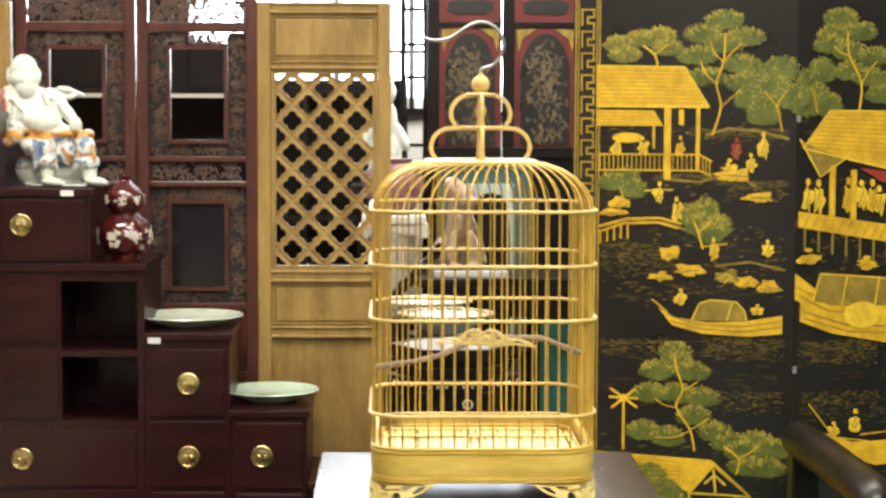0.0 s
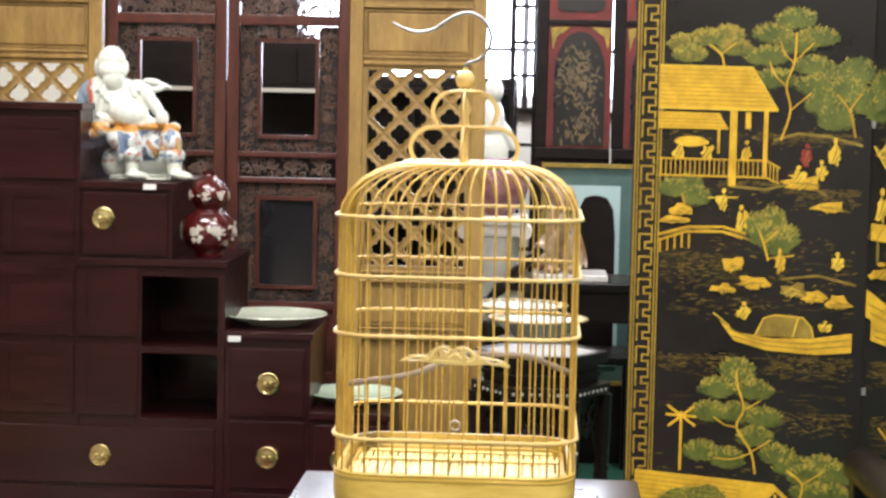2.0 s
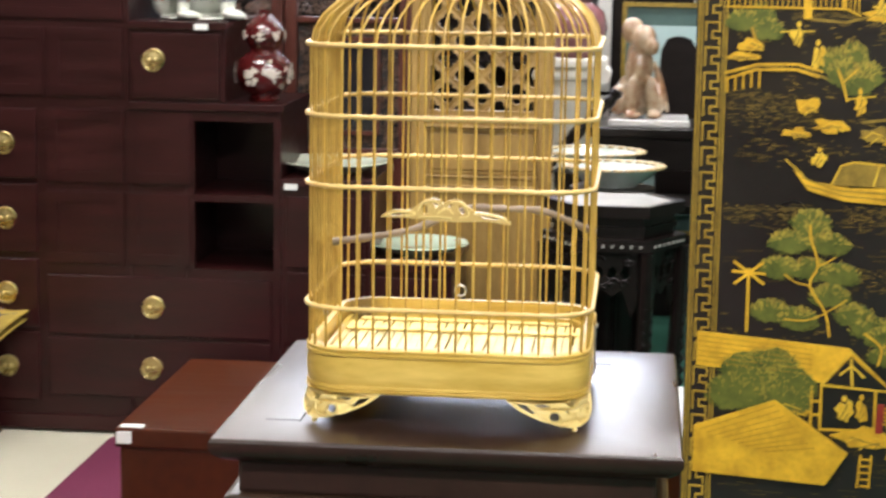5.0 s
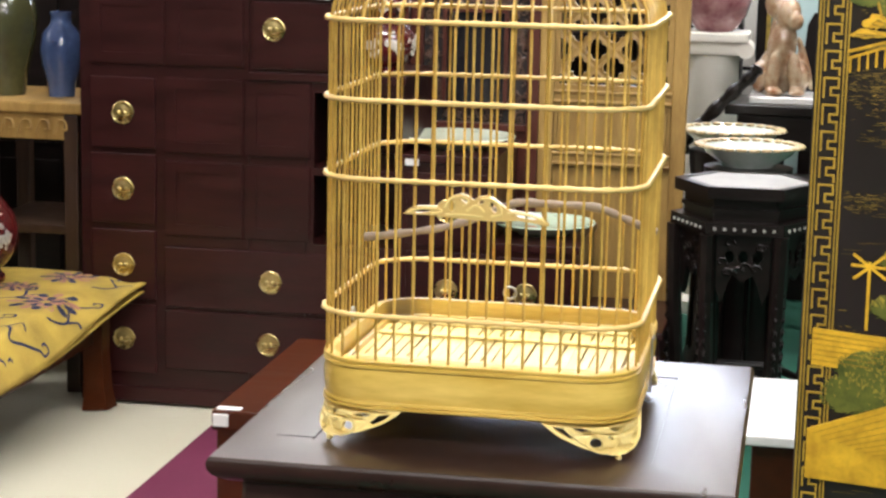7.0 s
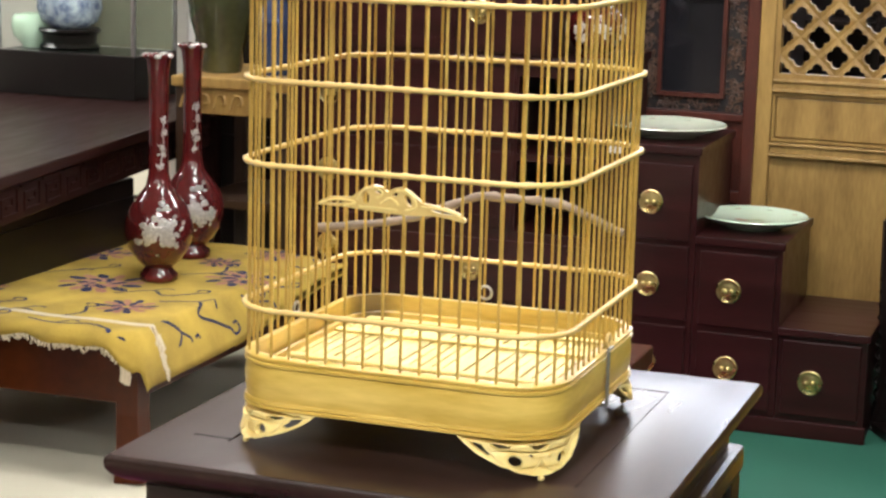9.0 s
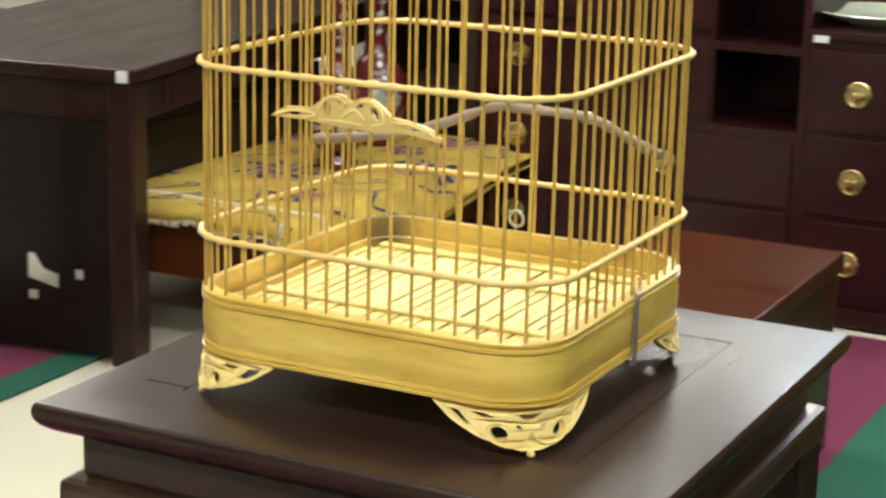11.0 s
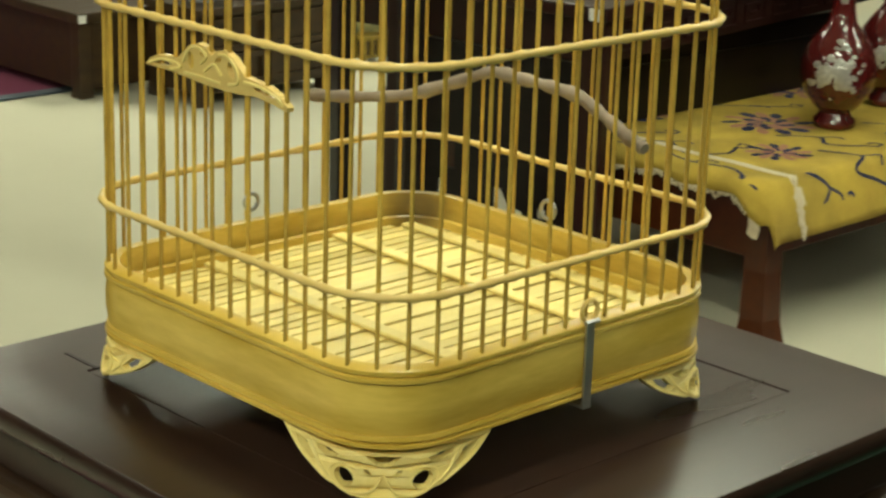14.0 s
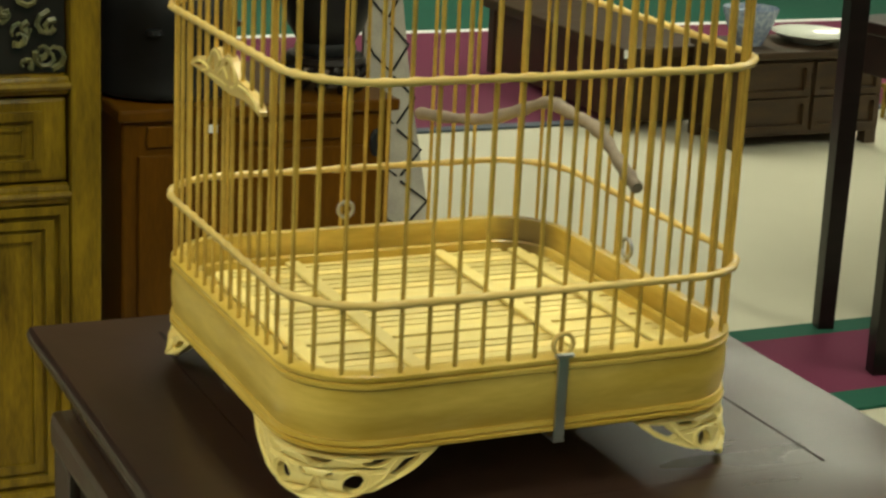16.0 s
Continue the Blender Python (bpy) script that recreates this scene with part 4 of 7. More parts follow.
def lattice_door(x0, x1, z1, name="lattice_door"):
    d = thing(name, "honey-coloured wooden door with a pierced lattice panel", "door panel", group="lattice doors")
    y0, y1 = DY, DY + 0.045
    for a in (x0, x1 - 0.040):
        part("stile", box(a, a + 0.040, y0, y1, 0.008, z1, 0.004), HONEY, d)
    for za, zb in ((z1 - 0.035, z1 - 0.002), (1.436, 1.462), (0.800, 0.835), (0.632, 0.668), (0.09, 0.16)):
        part("rail", box(x0 + 0.0402, x1 - 0.0402, y0 + 0.002, y1, za, zb, 0.004), HONEY, d)
        for zz in (za + 0.004, zb - 0.004):
            shade(part("rail_bead", tube(bmesh.new(), [(x0 + 0.0404, y0 + 0.001, zz), (x1 - 0.0404, y0 + 0.001, zz)], 0.0055, 8), HONEY, d), 60)
    for za, zb in ((1.4615, z1 - 0.0345), (0.6675, 0.8005)):
        p = part("panel", box(x0 + 0.037, x1 - 0.037, y0 + 0.018, y1 - 0.010, za - 0.003, zb + 0.003), HONEY, d)
        part("raised_field", box(x0 + 0.052, x1 - 0.052, y0 + 0.010, y0 + 0.0178, za + 0.014, zb - 0.014, 0.004), HONEY, p)
        part("field_moulding", frame_bm(bmesh.new(), x0 + 0.043, x1 - 0.043, za + 0.005, zb - 0.005, 0.006, y0 + 0.006, y0 + 0.0178), HONEY, p)
    part("lower_panel", box(x0 + 0.041, x1 - 0.041, y0 + 0.016, y1 - 0.010, 0.162, 0.630), HONEY, d)
    part("lattice_frame", frame_bm(bmesh.new(), x0 + 0.0405, x1 - 0.0405, 0.8352, 1.4358, 0.014, y0 + 0.006, y1 - 0.006), HONEY, d)
    # diagonal bars with cusps that leave four-lobed holes
    u0, u1, v0, v1 = x0 + 0.0545, x1 - 0.0545, 0.8495, 1.4218
    step = (u1 - u0) / 3.0
    grid = bmesh.new()
    rows = int((v1 - v0) / step) + 1
    ya, yb = y0 + 0.012, y0 + 0.030
    N = 24
    for i in range(0, 4):
        for j in range(0, 2 * rows + 2):
            cu, cv = u0 + step * (i + (0.5 if j % 2 else 0.0)), v0 + step * 0.5 * j
            if cu > u1 + step * 0.4 or cv > v1 + step * 0.4:
                continue
            outer, inner = [], []
            for k in range(N):
                t = 2 * math.pi * k / N
                c, sn = math.cos(t), math.sin(t)
                q = step * 0.5 / (abs(c) + abs(sn))
                r = step * 0.215 * (1.0 + 0.42 * abs(math.cos(2 * t)) ** 0.8)
                fit_in = lambda a, b2: (min(max(a, u0), u1), min(max(b2, v0), v1))
                outer.append(fit_in(cu + q * c, cv + q * sn))
                inner.append(fit_in(cu + r * c, cv + r * sn))
            fo, fi = [grid.verts.new((a, ya, c)) for a, c in outer], [grid.verts.new((a, ya - 0.0035, c)) for a, c in inner]
            bi = [grid.verts.new((a, yb, c)) for a, c in inner]
            for k in range(N):
                m_ = (k + 1) % N
                grid.faces.new((fo[k], fo[m_], fi[m_], fi[k]))
                grid.faces.new((fi[k], fi[m_], bi[m_], bi[k]))
    part("lattice", grid, HONEY, d)
    return d


lattice_door(-0.493, -0.095, 1.636)
lattice_door(-1.62, -1.222, 1.636)


def carved_fill(b, x0, x1, z0, z1, seed, y=DY + 0.02, density=1.0):
    """Scrolling carved fretwork that fills a rectangle, with gaps."""
    rnd = random.Random(seed)
    n = int((x1 - x0) * (z1 - z0) / 0.00019 * density)
    for _ in range(n):
        cx, cz = rnd.uniform(x0 + 0.004, x1 - 0.004), rnd.uniform(z0 + 0.004, z1 - 0.004)
        r = rnd.uniform(0.006, 0.013)
        a0, sp = rnd.uniform(0, 6.28), rnd.choice((-1, 1))
        pts = []
        for k in range(7):
            a = a0 + sp * k * 0.75
            q = r * (1 - k * 0.11)
            pts.append((min(max(cx + q * math.cos(a), x0), x1), y + rnd.uniform(-0.002, 0.002), min(max(cz + q * math.sin(a), z0), z1)))
        tube(b, pts, [0.0030 - 0.0002 * k for k in range(7)], 5)


def carved_door(x0, x1, seed):
    d = thing("carved_door", "dark red wooden door with pierced carving round mirror panes", "door panel", group="carved doors")
    y0, y1 = DY, DY + 0.04
    for a in (x0, x1 - 0.034):
        part("stile", box(a, a + 0.034, y0, y1, 0.008, 1.68, 0.004), REDDOOR, d)
    for za, zb in ((1.655, 1.68), (1.545, 1.575), (1.160, 1.176), (1.085, 1.101), (0.715, 0.735), (0.50, 0.53), (0.06, 0.10)):
        part("rail", box(x0 + 0.0342, x1 - 0.0342, y0 + 0.002, y1, za, zb, 0.003), REDDOOR, d)
    part("panel", box(x0 + 0.035, x1 - 0.035, y0 + 0.015, y1 - 0.01, 0.531, 0.714), REDDOOR, d)
    part("panel", box(x0 + 0.035, x1 - 0.035, y0 + 0.015, y1 - 0.01, 0.101, 0.499), REDDOOR, d)
    for k, (z0, z1, m) in enumerate(((1.177, 1.544, 0.066), (0.736, 1.084, 0.066))):
        ix0, ix1, iz0, iz1 = x0 + 0.034 + m, x1 - 0.034 - m, z0 + m * 0.75, z1 - m * 0.75
        part("pane_frame", frame_bm(bmesh.new(), ix0 - 0.012, ix1 + 0.012, iz0 - 0.012, iz1 + 0.012, 0.011, y0 + 0.006, y0 + 0.03), REDDOOR, d)
        if k:
            part("mirror_pane", box(ix0 - 0.001, ix1 + 0.001, y0 + 0.018, y0 + 0.022, iz0 - 0.001, iz1 + 0.001), GLASSY, d, "dark mirror pane")
        b = bmesh.new()
        for q, (a, c, e, f) in enumerate(((x0 + 0.035, ix0 - 0.012, z0, z1), (ix1 + 0.012, x1 - 0.035, z0, z1), (ix0 - 0.012, ix1 + 0.012, z0, iz0 - 0.012), (ix0 - 0.012, ix1 + 0.012, iz1 + 0.012, z1))):
            carved_fill(b, a, c, e, f, seed * 50 + k * 9 + q, density=2.2 if q == 3 else 1.1)
        part("carved_fretwork", b, CARVED, d)
        # dark sheets behind the fretwork, shade of its gaps put in as colour
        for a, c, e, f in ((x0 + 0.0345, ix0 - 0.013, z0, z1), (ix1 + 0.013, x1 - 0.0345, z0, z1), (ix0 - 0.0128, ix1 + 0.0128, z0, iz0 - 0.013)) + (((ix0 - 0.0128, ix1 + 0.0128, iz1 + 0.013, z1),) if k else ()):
            part("carved_ground", box(a, c, y0 + 0.023, y0 + 0.030, e + 0.0005, f - 0.0005), GAPSHADE, d)
    b = bmesh.new()
    carved_fill(b, x0 + 0.035, x1 - 0.035, 1.102, 1.159, seed + 5, density=1.2)
    part("carved_fretwork", b, CARVED, d)
    b = bmesh.new()
    carved_fill(b, x0 + 0.035, x1 - 0.035, 1.576, 1.654, seed + 8, density=1.9)
    part("carved_fretwork", b, CARVED, d)


carved_door(-0.850, -0.4935, 3)
carved_door(-1.207, -0.854, 7)

# ---- the painted folding screen ----
def at_px(px, py):
    """Painted places are noted on a sheet 1025 units to the metre; gives metres across and up."""
    return 0.049 + (px - 1068) / 1025, 1.091 + (441 - py) * 0.000975


def low_px(px, py):
    return 0.044 + (px - 1180) / 1155, 0.736 - (py - 630) * 0.000855


class Panel:
    def __init__(self, ob, u_shift):
        self.ob, self.s, self.k = ob, u_shift, 0

    def poly(self, name, pts, material, layer=1, sheet=at_px, holes=()):
        self.k += 1
        base = 0.0012 + 0.0009 * layer + 0.00002 * (self.k % 40)
        uv = [sheet(*p) for p in pts]
        hs = [[sheet(*p) for p in h][::-1] for h in holes]
        uv = [(u - self.s, v) for u, v in uv]
        hs = [[(u - self.s, v) for u, v in h] for h in hs]
        b = slab(bmesh.new(), [uv] + hs, lambda u, v, d: (u, -d, v), 0.0, base)
        return part(name, b, material, self.ob)

    def line(self, name, pts, w, material, layer=2, sheet=at_px, joined=False):
        """Painted strokes, as thin raised ribbons, each a part of its own unless joined."""
        b = bmesh.new()
        for run in pts:
            self.k += 1
            d = 0.0012 + 0.0009 * layer + 0.00002 * (self.k % 40)
            uv = [Vector((*sheet(*p), 0)) - Vector((self.s, 0, 0)) for p in run]
            lo, hi = [], []
            for i, p in enumerate(uv):
                t = (uv[min(i + 1, len(uv) - 1)] - uv[max(i - 1, 0)]).normalized()
                nn = Vector((-t.y, t.x, 0)) * w / 2
                lo.append(b.verts.new((p.x - nn.x, -d, p.y - nn.y)))
                hi.append(b.verts.new((p.x + nn.x, -d, p.y + nn.y)))
            for i in range(len(uv) - 1):
                b.faces.new((lo[i], lo[i + 1], hi[i + 1], hi[i]))
            if not joined:
                part(name, b, material, self.ob)
                b = bmesh.new()
        if joined:
            return part(name, b, material, self.ob)
        b.free()


def foliage(pan, centres, rx, ry, mats, seed, layer=1, sheet=at_px, n=34):
    """Painted crowns: each a soft domed cushion of green with fine leaf strokes fanning over it, gilded on top."""
    rnd = random.Random(seed)
    rx, ry = rx * 1.08, ry * 1.35
    fine = [bmesh.new() for _ in range(3)]
    for cx, cy in centres:
        pts = []
        for k in range(18):
            t = 2 * math.pi * k / 18
            q = rnd.uniform(0.86, 1.06)
            dy = math.sin(t)
            pts.append((cx + rx * q * math.cos(t), cy + ry * q * (dy * 0.62 if dy > 0 else dy)))
        pan.poly("painted_crown", pts, GREENPAINT if mats[0] is not GOLD_DARK else GOLD_DARK, layer, sheet)
        for _ in range(n * 7):
            a = rnd.uniform(0, 6.283)
            r = math.sqrt(rnd.random()) * 1.06
            px, py = cx + rx * r * math.cos(a), cy + ry * r * math.sin(a) * (0.66 if math.sin(a) > 0 else 1.0)
            up = (cy - py) / ry
            rim = r * max(0.0, up + 0.25)
            which = 1 if rnd.random() < 1.5 * rim - 0.22 else 0
            if mats[-1] is GREENPAINT:
                which = 1 if rnd.random() < 0.5 * rim - 0.05 else 0
            elif rim > 0.75 and rnd.random() < 0.2:
                which = 2
            u, v = sheet(px, py)
            s = rnd.uniform(0.0011, 0.0024)
            d = 0.0012 + 0.0009 * (layer + 0.6) + 0.0004 * which + rnd.uniform(0, 0.0003)
            e = ellipse(u - pan.s, v, s * rnd.uniform(1.2, 2.2), s * 0.45, 5, math.atan2(cy + ry * 0.5 - py, px - cx) + rnd.uniform(-0.5, 0.5))
            fine[which].faces.new([fine[which].verts.new((p, -d, q)) for p, q in e])
    for b, m in zip(fine, (GREENPAINT, LEAFGOLD, GOLD_DARK)):
        tagged(part("painted_foliage", b, m, pan.ob), kind="stuff")


def tree(pan, trunk, limbs, crowns, rx, ry, mats, seed, sheet=at_px, w=0.0045):
    foliage(pan, crowns, rx, ry, mats, seed, 1, sheet)
    bend = lambda run: [(p.x, p.y) for p in smooth_path([(x, y, 0) for x, y in run], 4)]
    sway = lambda run: [run[0], (0.5 * (run[0][0] + run[1][0]) + 0.12 * (run[1][1] - run[0][1]), 0.5 * (run[0][1] + run[1][1]) + 0.10 * abs(run[1][0] - run[0][0])), run[1]] if len(run) == 2 else run
    pan.line("painted_trunk", [bend(trunk)], w * 0.72, GOLD_LINE if mats[-1] is GREENPAINT else GOLD, 4, sheet)
    if limbs:
        pan.line("painted_branch", [bend(sway(run)) for run in limbs], w * 0.42, GOLD, 4, sheet)


def dabs(pan, spots, seed, mats=None, sheet=at_px):
    """Small gold brush marks of uneven outline, too small to tell what they show."""
    rnd = random.Random(seed)
    for x, y, w, h in spots:
        m = rnd.choice(mats or (GOLD, GOLD_BRIGHT, GOLD_BRIGHT))
        pts = []
        for k in range(15):
            t = 2 * math.pi * k / 15
            q = rnd.uniform(0.42, 1.0)
            pts.append((x + 0.66 * w * q * math.cos(t), y + 0.66 * h * q * math.sin(t)))
        pan.poly("painted_dab", pts, m, 3, sheet)
        pan.line("painted_stroke", [[(x - 0.25 * w, y + 0.3 * h), (x, y - 0.1 * h), (x + 0.1 * w, y - 0.4 * h)], [(x - 0.05 * w, y + 0.4 * h), (x + 0.22 * w, y)]], 0.0018, GOLD_DARK, 4, sheet)
        pan.poly("painted_dab", ellipse(x + rnd.uniform(-0.1, 0.1) * w, y - 0.66 * h, 0.17 * w, 0.15 * h, 9), m, 3, sheet)


def rocks(pan, spots, seed):
    rnd = random.Random(seed)
    for x, y, w, h in spots:
        pts = []
        for k in range(15):
            t = 2 * math.pi * k / 15
            q = rnd.uniform(0.62, 1.18)
            pts.append((x + w * q * math.cos(t), y + h * q * math.sin(t) * (0.55 if math.sin(t) > 0 else 1.15)))
        pan.poly("painted_rock", pts, rnd.choice((GOLD, GOLD_DARK, GOLD)), 2)
        pan.line("painted_stroke", [[(x - w * 0.6, y + h * 0.1), (x - w * 0.1, y - h * 0.55), (x + w * 0.5, y - h * 0.2)], [(x - w * 0.2, y + h * 0.6), (x + w * 0.2, y), (x + w * 0.75, y + h * 0.3)]], 0.0019, GOLD_BRIGHT, 4)
        pan.line("painted_stroke", [[(x + w * rnd.uniform(-0.8, 0.5), y + h * rnd.uniform(-0.5, 0.4)), (x + w * rnd.uniform(-0.3, 0.9), y + h * rnd.uniform(-0.3, 0.5))] for _ in range(4)], 0.0014, GOLD_DARK, 4)


def water(pan, x0, x1, y0, y1, n, seed, sheet=at_px):
    rnd = random.Random(seed)
    runs = []
    for _ in range(n):
        x, y, w = rnd.uniform(x0, x1), rnd.uniform(y0, y1), rnd.uniform(6, 34)
        runs.append([(x, y), (min(x + w * 0.5, x1), y + rnd.uniform(-1, 1)), (min(x + w, x1 + 2), y + rnd.uniform(-1, 1))])
    tagged(pan.line("painted_ripple", runs, 0.0007, GOLD_FAINT, 0, sheet, True), kind="stuff")


def greek_border(pan, u0, u1, z0, z1):
    """A meander between ruled lines, up the outer edge of a panel."""
    P = lambda u, v: (u, v)
    for a, c in ((u0, u0 + 0.0022), (u0 + 0.0048, u0 + 0.0066), (u1 - 0.0066, u1 - 0.0048), (u1 - 0.0022, u1)):
        pan.poly("ruled_line", [(a + pan.s, z0), (c + pan.s, z0), (c + pan.s, z1), (a + pan.s, z1)], GOLD_EDGE, 1, P)
    a, c = u0 + 0.0100, u1 - 0.0100
    step, w = (c - a) * 1.62, 0.0027
    z, k = z0, 0
    while z + step < z1:
        m1, m2 = z + step * 0.25, z + step * 0.5
        q = (c - a)
        for r in ((a, a + w, z, z + step * 0.78), (a, c, z + step * 0.78 - w, z + step * 0.78), (c - w, c, z + step * 0.36, z + step * 0.78), (a + q * 0.42, c, z + step * 0.36, z + step * 0.36 + w), (a + q * 0.42, a + q * 0.42 + w, z + step * 0.08, z + step * 0.36 + w), (a + q * 0.42, c, z + step * 0.08, z + step * 0.08 + w), (c - w, c, z - step * 0.16, z + step * 0.08 + w)):
            pan.poly("key_stroke", [(r[0] + pan.s, r[2]), (r[1] + pan.s, r[2]), (r[1] + pan.s, r[3]), (r[0] + pan.s, r[3])], GOLD_EDGE, 1, P)
        z += step


screen = thing("folding_screen", "black lacquer folding screen painted with a gold river village", "folding screen")
W1, W2 = 0.382, 0.392
panels = []
for k, (x, y, turn, w) in enumerate(((0.222, 1.372, -9.0, W1), (0.600, 1.312, 11.0, W2))):
    ob = part("panel", box(0.0, w, 0.0, 0.020, 0.012, 1.545, 0.0015, seg=1), INK, screen)
    ob.matrix_basis = pose(x, y, 0, 0, 0, turn)
    panels.append(Panel(ob, 0.0 if k == 0 else 0.378))
pA, pB = panels
# black edge and hinge glints
for z in (0.42, 0.88, 1.31):
    hg = part("hinge", box(-0.003, 0.003, -0.003, 0.002, z, z + 0.012), STEEL, pB.ob, "small steel hinge")
greek_border(pA, 0.003, 0.046, 0.02, 1.54)
for z in (1.536, 1.528):
    pA.poly("ruled_line", [(0.046, z), (W1, z), (W1, z + 0.0022), (0.046, z + 0.0022)], GOLD_EDGE, 1, lambda u, v: (u, v))
    pB.poly("ruled_line", [(0.378, z), (0.378 + W2, z), (0.378 + W2, z + 0.0022), (0.378, z + 0.0022)], GOLD_EDGE, 1, lambda u, v: (u, v))
# banks and hills, thinly dusted with gold
for pan, x0, x1, y0, y1, cnt, sd in ((pA, 1225, 1392, 226, 250, 190, 91), (pA, 1160, 1300, 306, 326, 150, 92), (pA, 1290, 1392, 318, 350, 130, 93), (pA, 1070, 1200, 430, 500, 260, 94), (pA, 1250, 1392, 596, 640, 220, 95), (pA, 1250, 1392, 690, 740, 160, 96), (pB, 1410, 1560, 600, 650, 260, 97), (pB, 1420, 1600, 690, 760, 200, 98), (pA, 1070, 1180, 600, 640, 130, 99)):
    rnd_ = random.Random(sd)
    b = bmesh.new()
    for _ in range(cnt):
        u, v = at_px(rnd_.uniform(x0, x1), rnd_.triangular(y0, y1, y0 + 4))
        e = ellipse(u - pan.s, v, rnd_.uniform(0.0015, 0.007), rnd_.uniform(0.0004, 0.0009), 6, rnd_.uniform(-0.25, 0.25))
        b.faces.new([b.verts.new((p, -0.0017, q)) for p, q in e])
    tagged(part("painted_speckle", b, GOLD_FAINT, pan.ob), kind="stuff")
for pan, pts, m in (
    (pA, [(1066, 318), (1180, 300), (1330, 240), (1398, 232), (1398, 300), (1330, 330), (1180, 345), (1066, 330)], INK),
):
    pan.poly("painted_bank", pts, m, 0)
for pan, runs in (
    (pA, [[(1250, 240), (1290, 228), (1340, 232), (1395, 246)], [(1180, 318), (1240, 322), (1300, 306), (1340, 330)], [(1068, 402), (1120, 390), (1190, 396), (1225, 410)], [(1270, 470), (1330, 462), (1392, 476)]]),
):
    pan.line("painted_bank_line", runs, 0.004, GOLD_DARK, 1)
for pan, x0, x1, sd in ((pA, 1068, 1392, 81), (pB, 1412, 1780, 82)):
    rnd_ = random.Random(sd)
    for mm, cnt in ((GOLD_FAINT, 260), (GOLD_DARK, 60)):
        b = bmesh.new()
        for _ in range(cnt):
            yy = rnd_.choice((rnd_.gauss(330, 18), rnd_.gauss(415, 16), rnd_.gauss(470, 14), rnd_.gauss(515, 10), rnd_.gauss(240, 14), rnd_.gauss(820, 22)))
            u, v = at_px(rnd_.uniform(x0, x1), yy)
            e = ellipse(u - pan.s, v, rnd_.uniform(0.002, 0.008), rnd_.uniform(0.0005, 0.0012), 6, rnd_.uniform(-0.3, 0.3))
            b.faces.new([b.verts.new((p, -0.0016, q)) for p, q in e])
        tagged(part("painted_speckle", b, mm, pan.ob), kind="stuff")
# pavilion with two roofs, posts and rail
pA.poly("painted_roof", [(1060, 119), (1213, 121), (1256, 191), (1060, 190)], GOLD, 2)
pA.line("painted_rooftile", [[(1060, 126 + 7 * k), (1217 + 4.2 * k, 128 + 7 * k)] for k in range(9)], 0.0011, GOLD_LINE, 3)
pA.line("painted_eave", [[(1060, 190), (1256, 191)], [(1060, 119), (1213, 121), (1256, 191)]], 0.003, GOLD_BRIGHT, 3)
pA.poly("painted_roof", [(1060, 196), (1160, 197), (1176, 224), (1060, 224)], GOLD, 2)
pA.line("painted_rooftile", [[(1060, 201 + 6 * k), (1163 + 3 * k, 202 + 6 * k)] for k in range(4)], 0.001, GOLD_LINE, 3)
for x, y0, y1, w in ((1184, 191, 318, 12), (1237, 191, 300, 7), (1160, 224, 264, 4), (1208, 195, 222, 9)):
    pA.poly("painted_post", [(x - w / 2, y0), (x + w / 2, y0), (x + w / 2, y1), (x - w / 2, y1)], GOLD, 3)
pA.line("painted_rail", [[(1062, 274), (1240, 274), (1262, 286)], [(1062, 302), (1240, 302), (1262, 312)]], 0.0028, GOLD, 3)
pA.line("painted_baluster", [[(1066 + 8 * k, 274), (1066 + 8 * k, 302)] for k in range(22)] + [[(1246 + 6 * k, 278 + 3 * k), (1246 + 6 * k, 305 + 2 * k)] for k in range(3)], 0.0016, GOLD, 3)
dabs(pA, [(1095, 262, 22, 24), (1141, 262, 22, 24), (1206, 262, 18, 26), (1170, 346, 20, 30), (1203, 374, 20, 32), (1268, 446, 18, 34), (1292, 300, 26, 24), (1352, 262, 20, 36), (1330, 290, 20, 24), (1210, 528, 22, 22), (1345, 548, 20, 14), (1362, 440, 22, 22)], 5)
dabs(pA, [(1305, 268, 20, 30)], 6, (REDPAINT,))
pA.poly("painted_canopy", ellipse(1114, 245, 27, 9), GOLD, 2)
pA.line("painted_yoke", [[(1145, 338), (1195, 336)], [(1248, 436), (1290, 430)], [(1160, 530), (1188, 552)]], 0.002, GOLD_BRIGHT, 4)
rocks(pA, [(1104, 362, 22, 15), (1090, 378, 24, 9), (1300, 312, 34, 16), (1345, 350, 30, 13), (1190, 452, 20, 16), (1225, 480, 26, 14), (1290, 492, 24, 15), (1325, 500, 22, 14), (1365, 508, 24, 14), (1176, 492, 22, 9)], 4)
pA.line("painted_bridge", [[(1064, 412), (1110, 396), (1170, 394), (1205, 404)], [(1064, 402), (1112, 388), (1172, 386), (1210, 396)]], 0.004, GOLD, 2)
pA.line("painted_stilt", [[(1068 + 12 * k, 408 - min(k, 3) * 3), (1068 + 12 * k, 432 - min(k, 3) * 3)] for k in range(5)], 0.003, GOLD, 2)
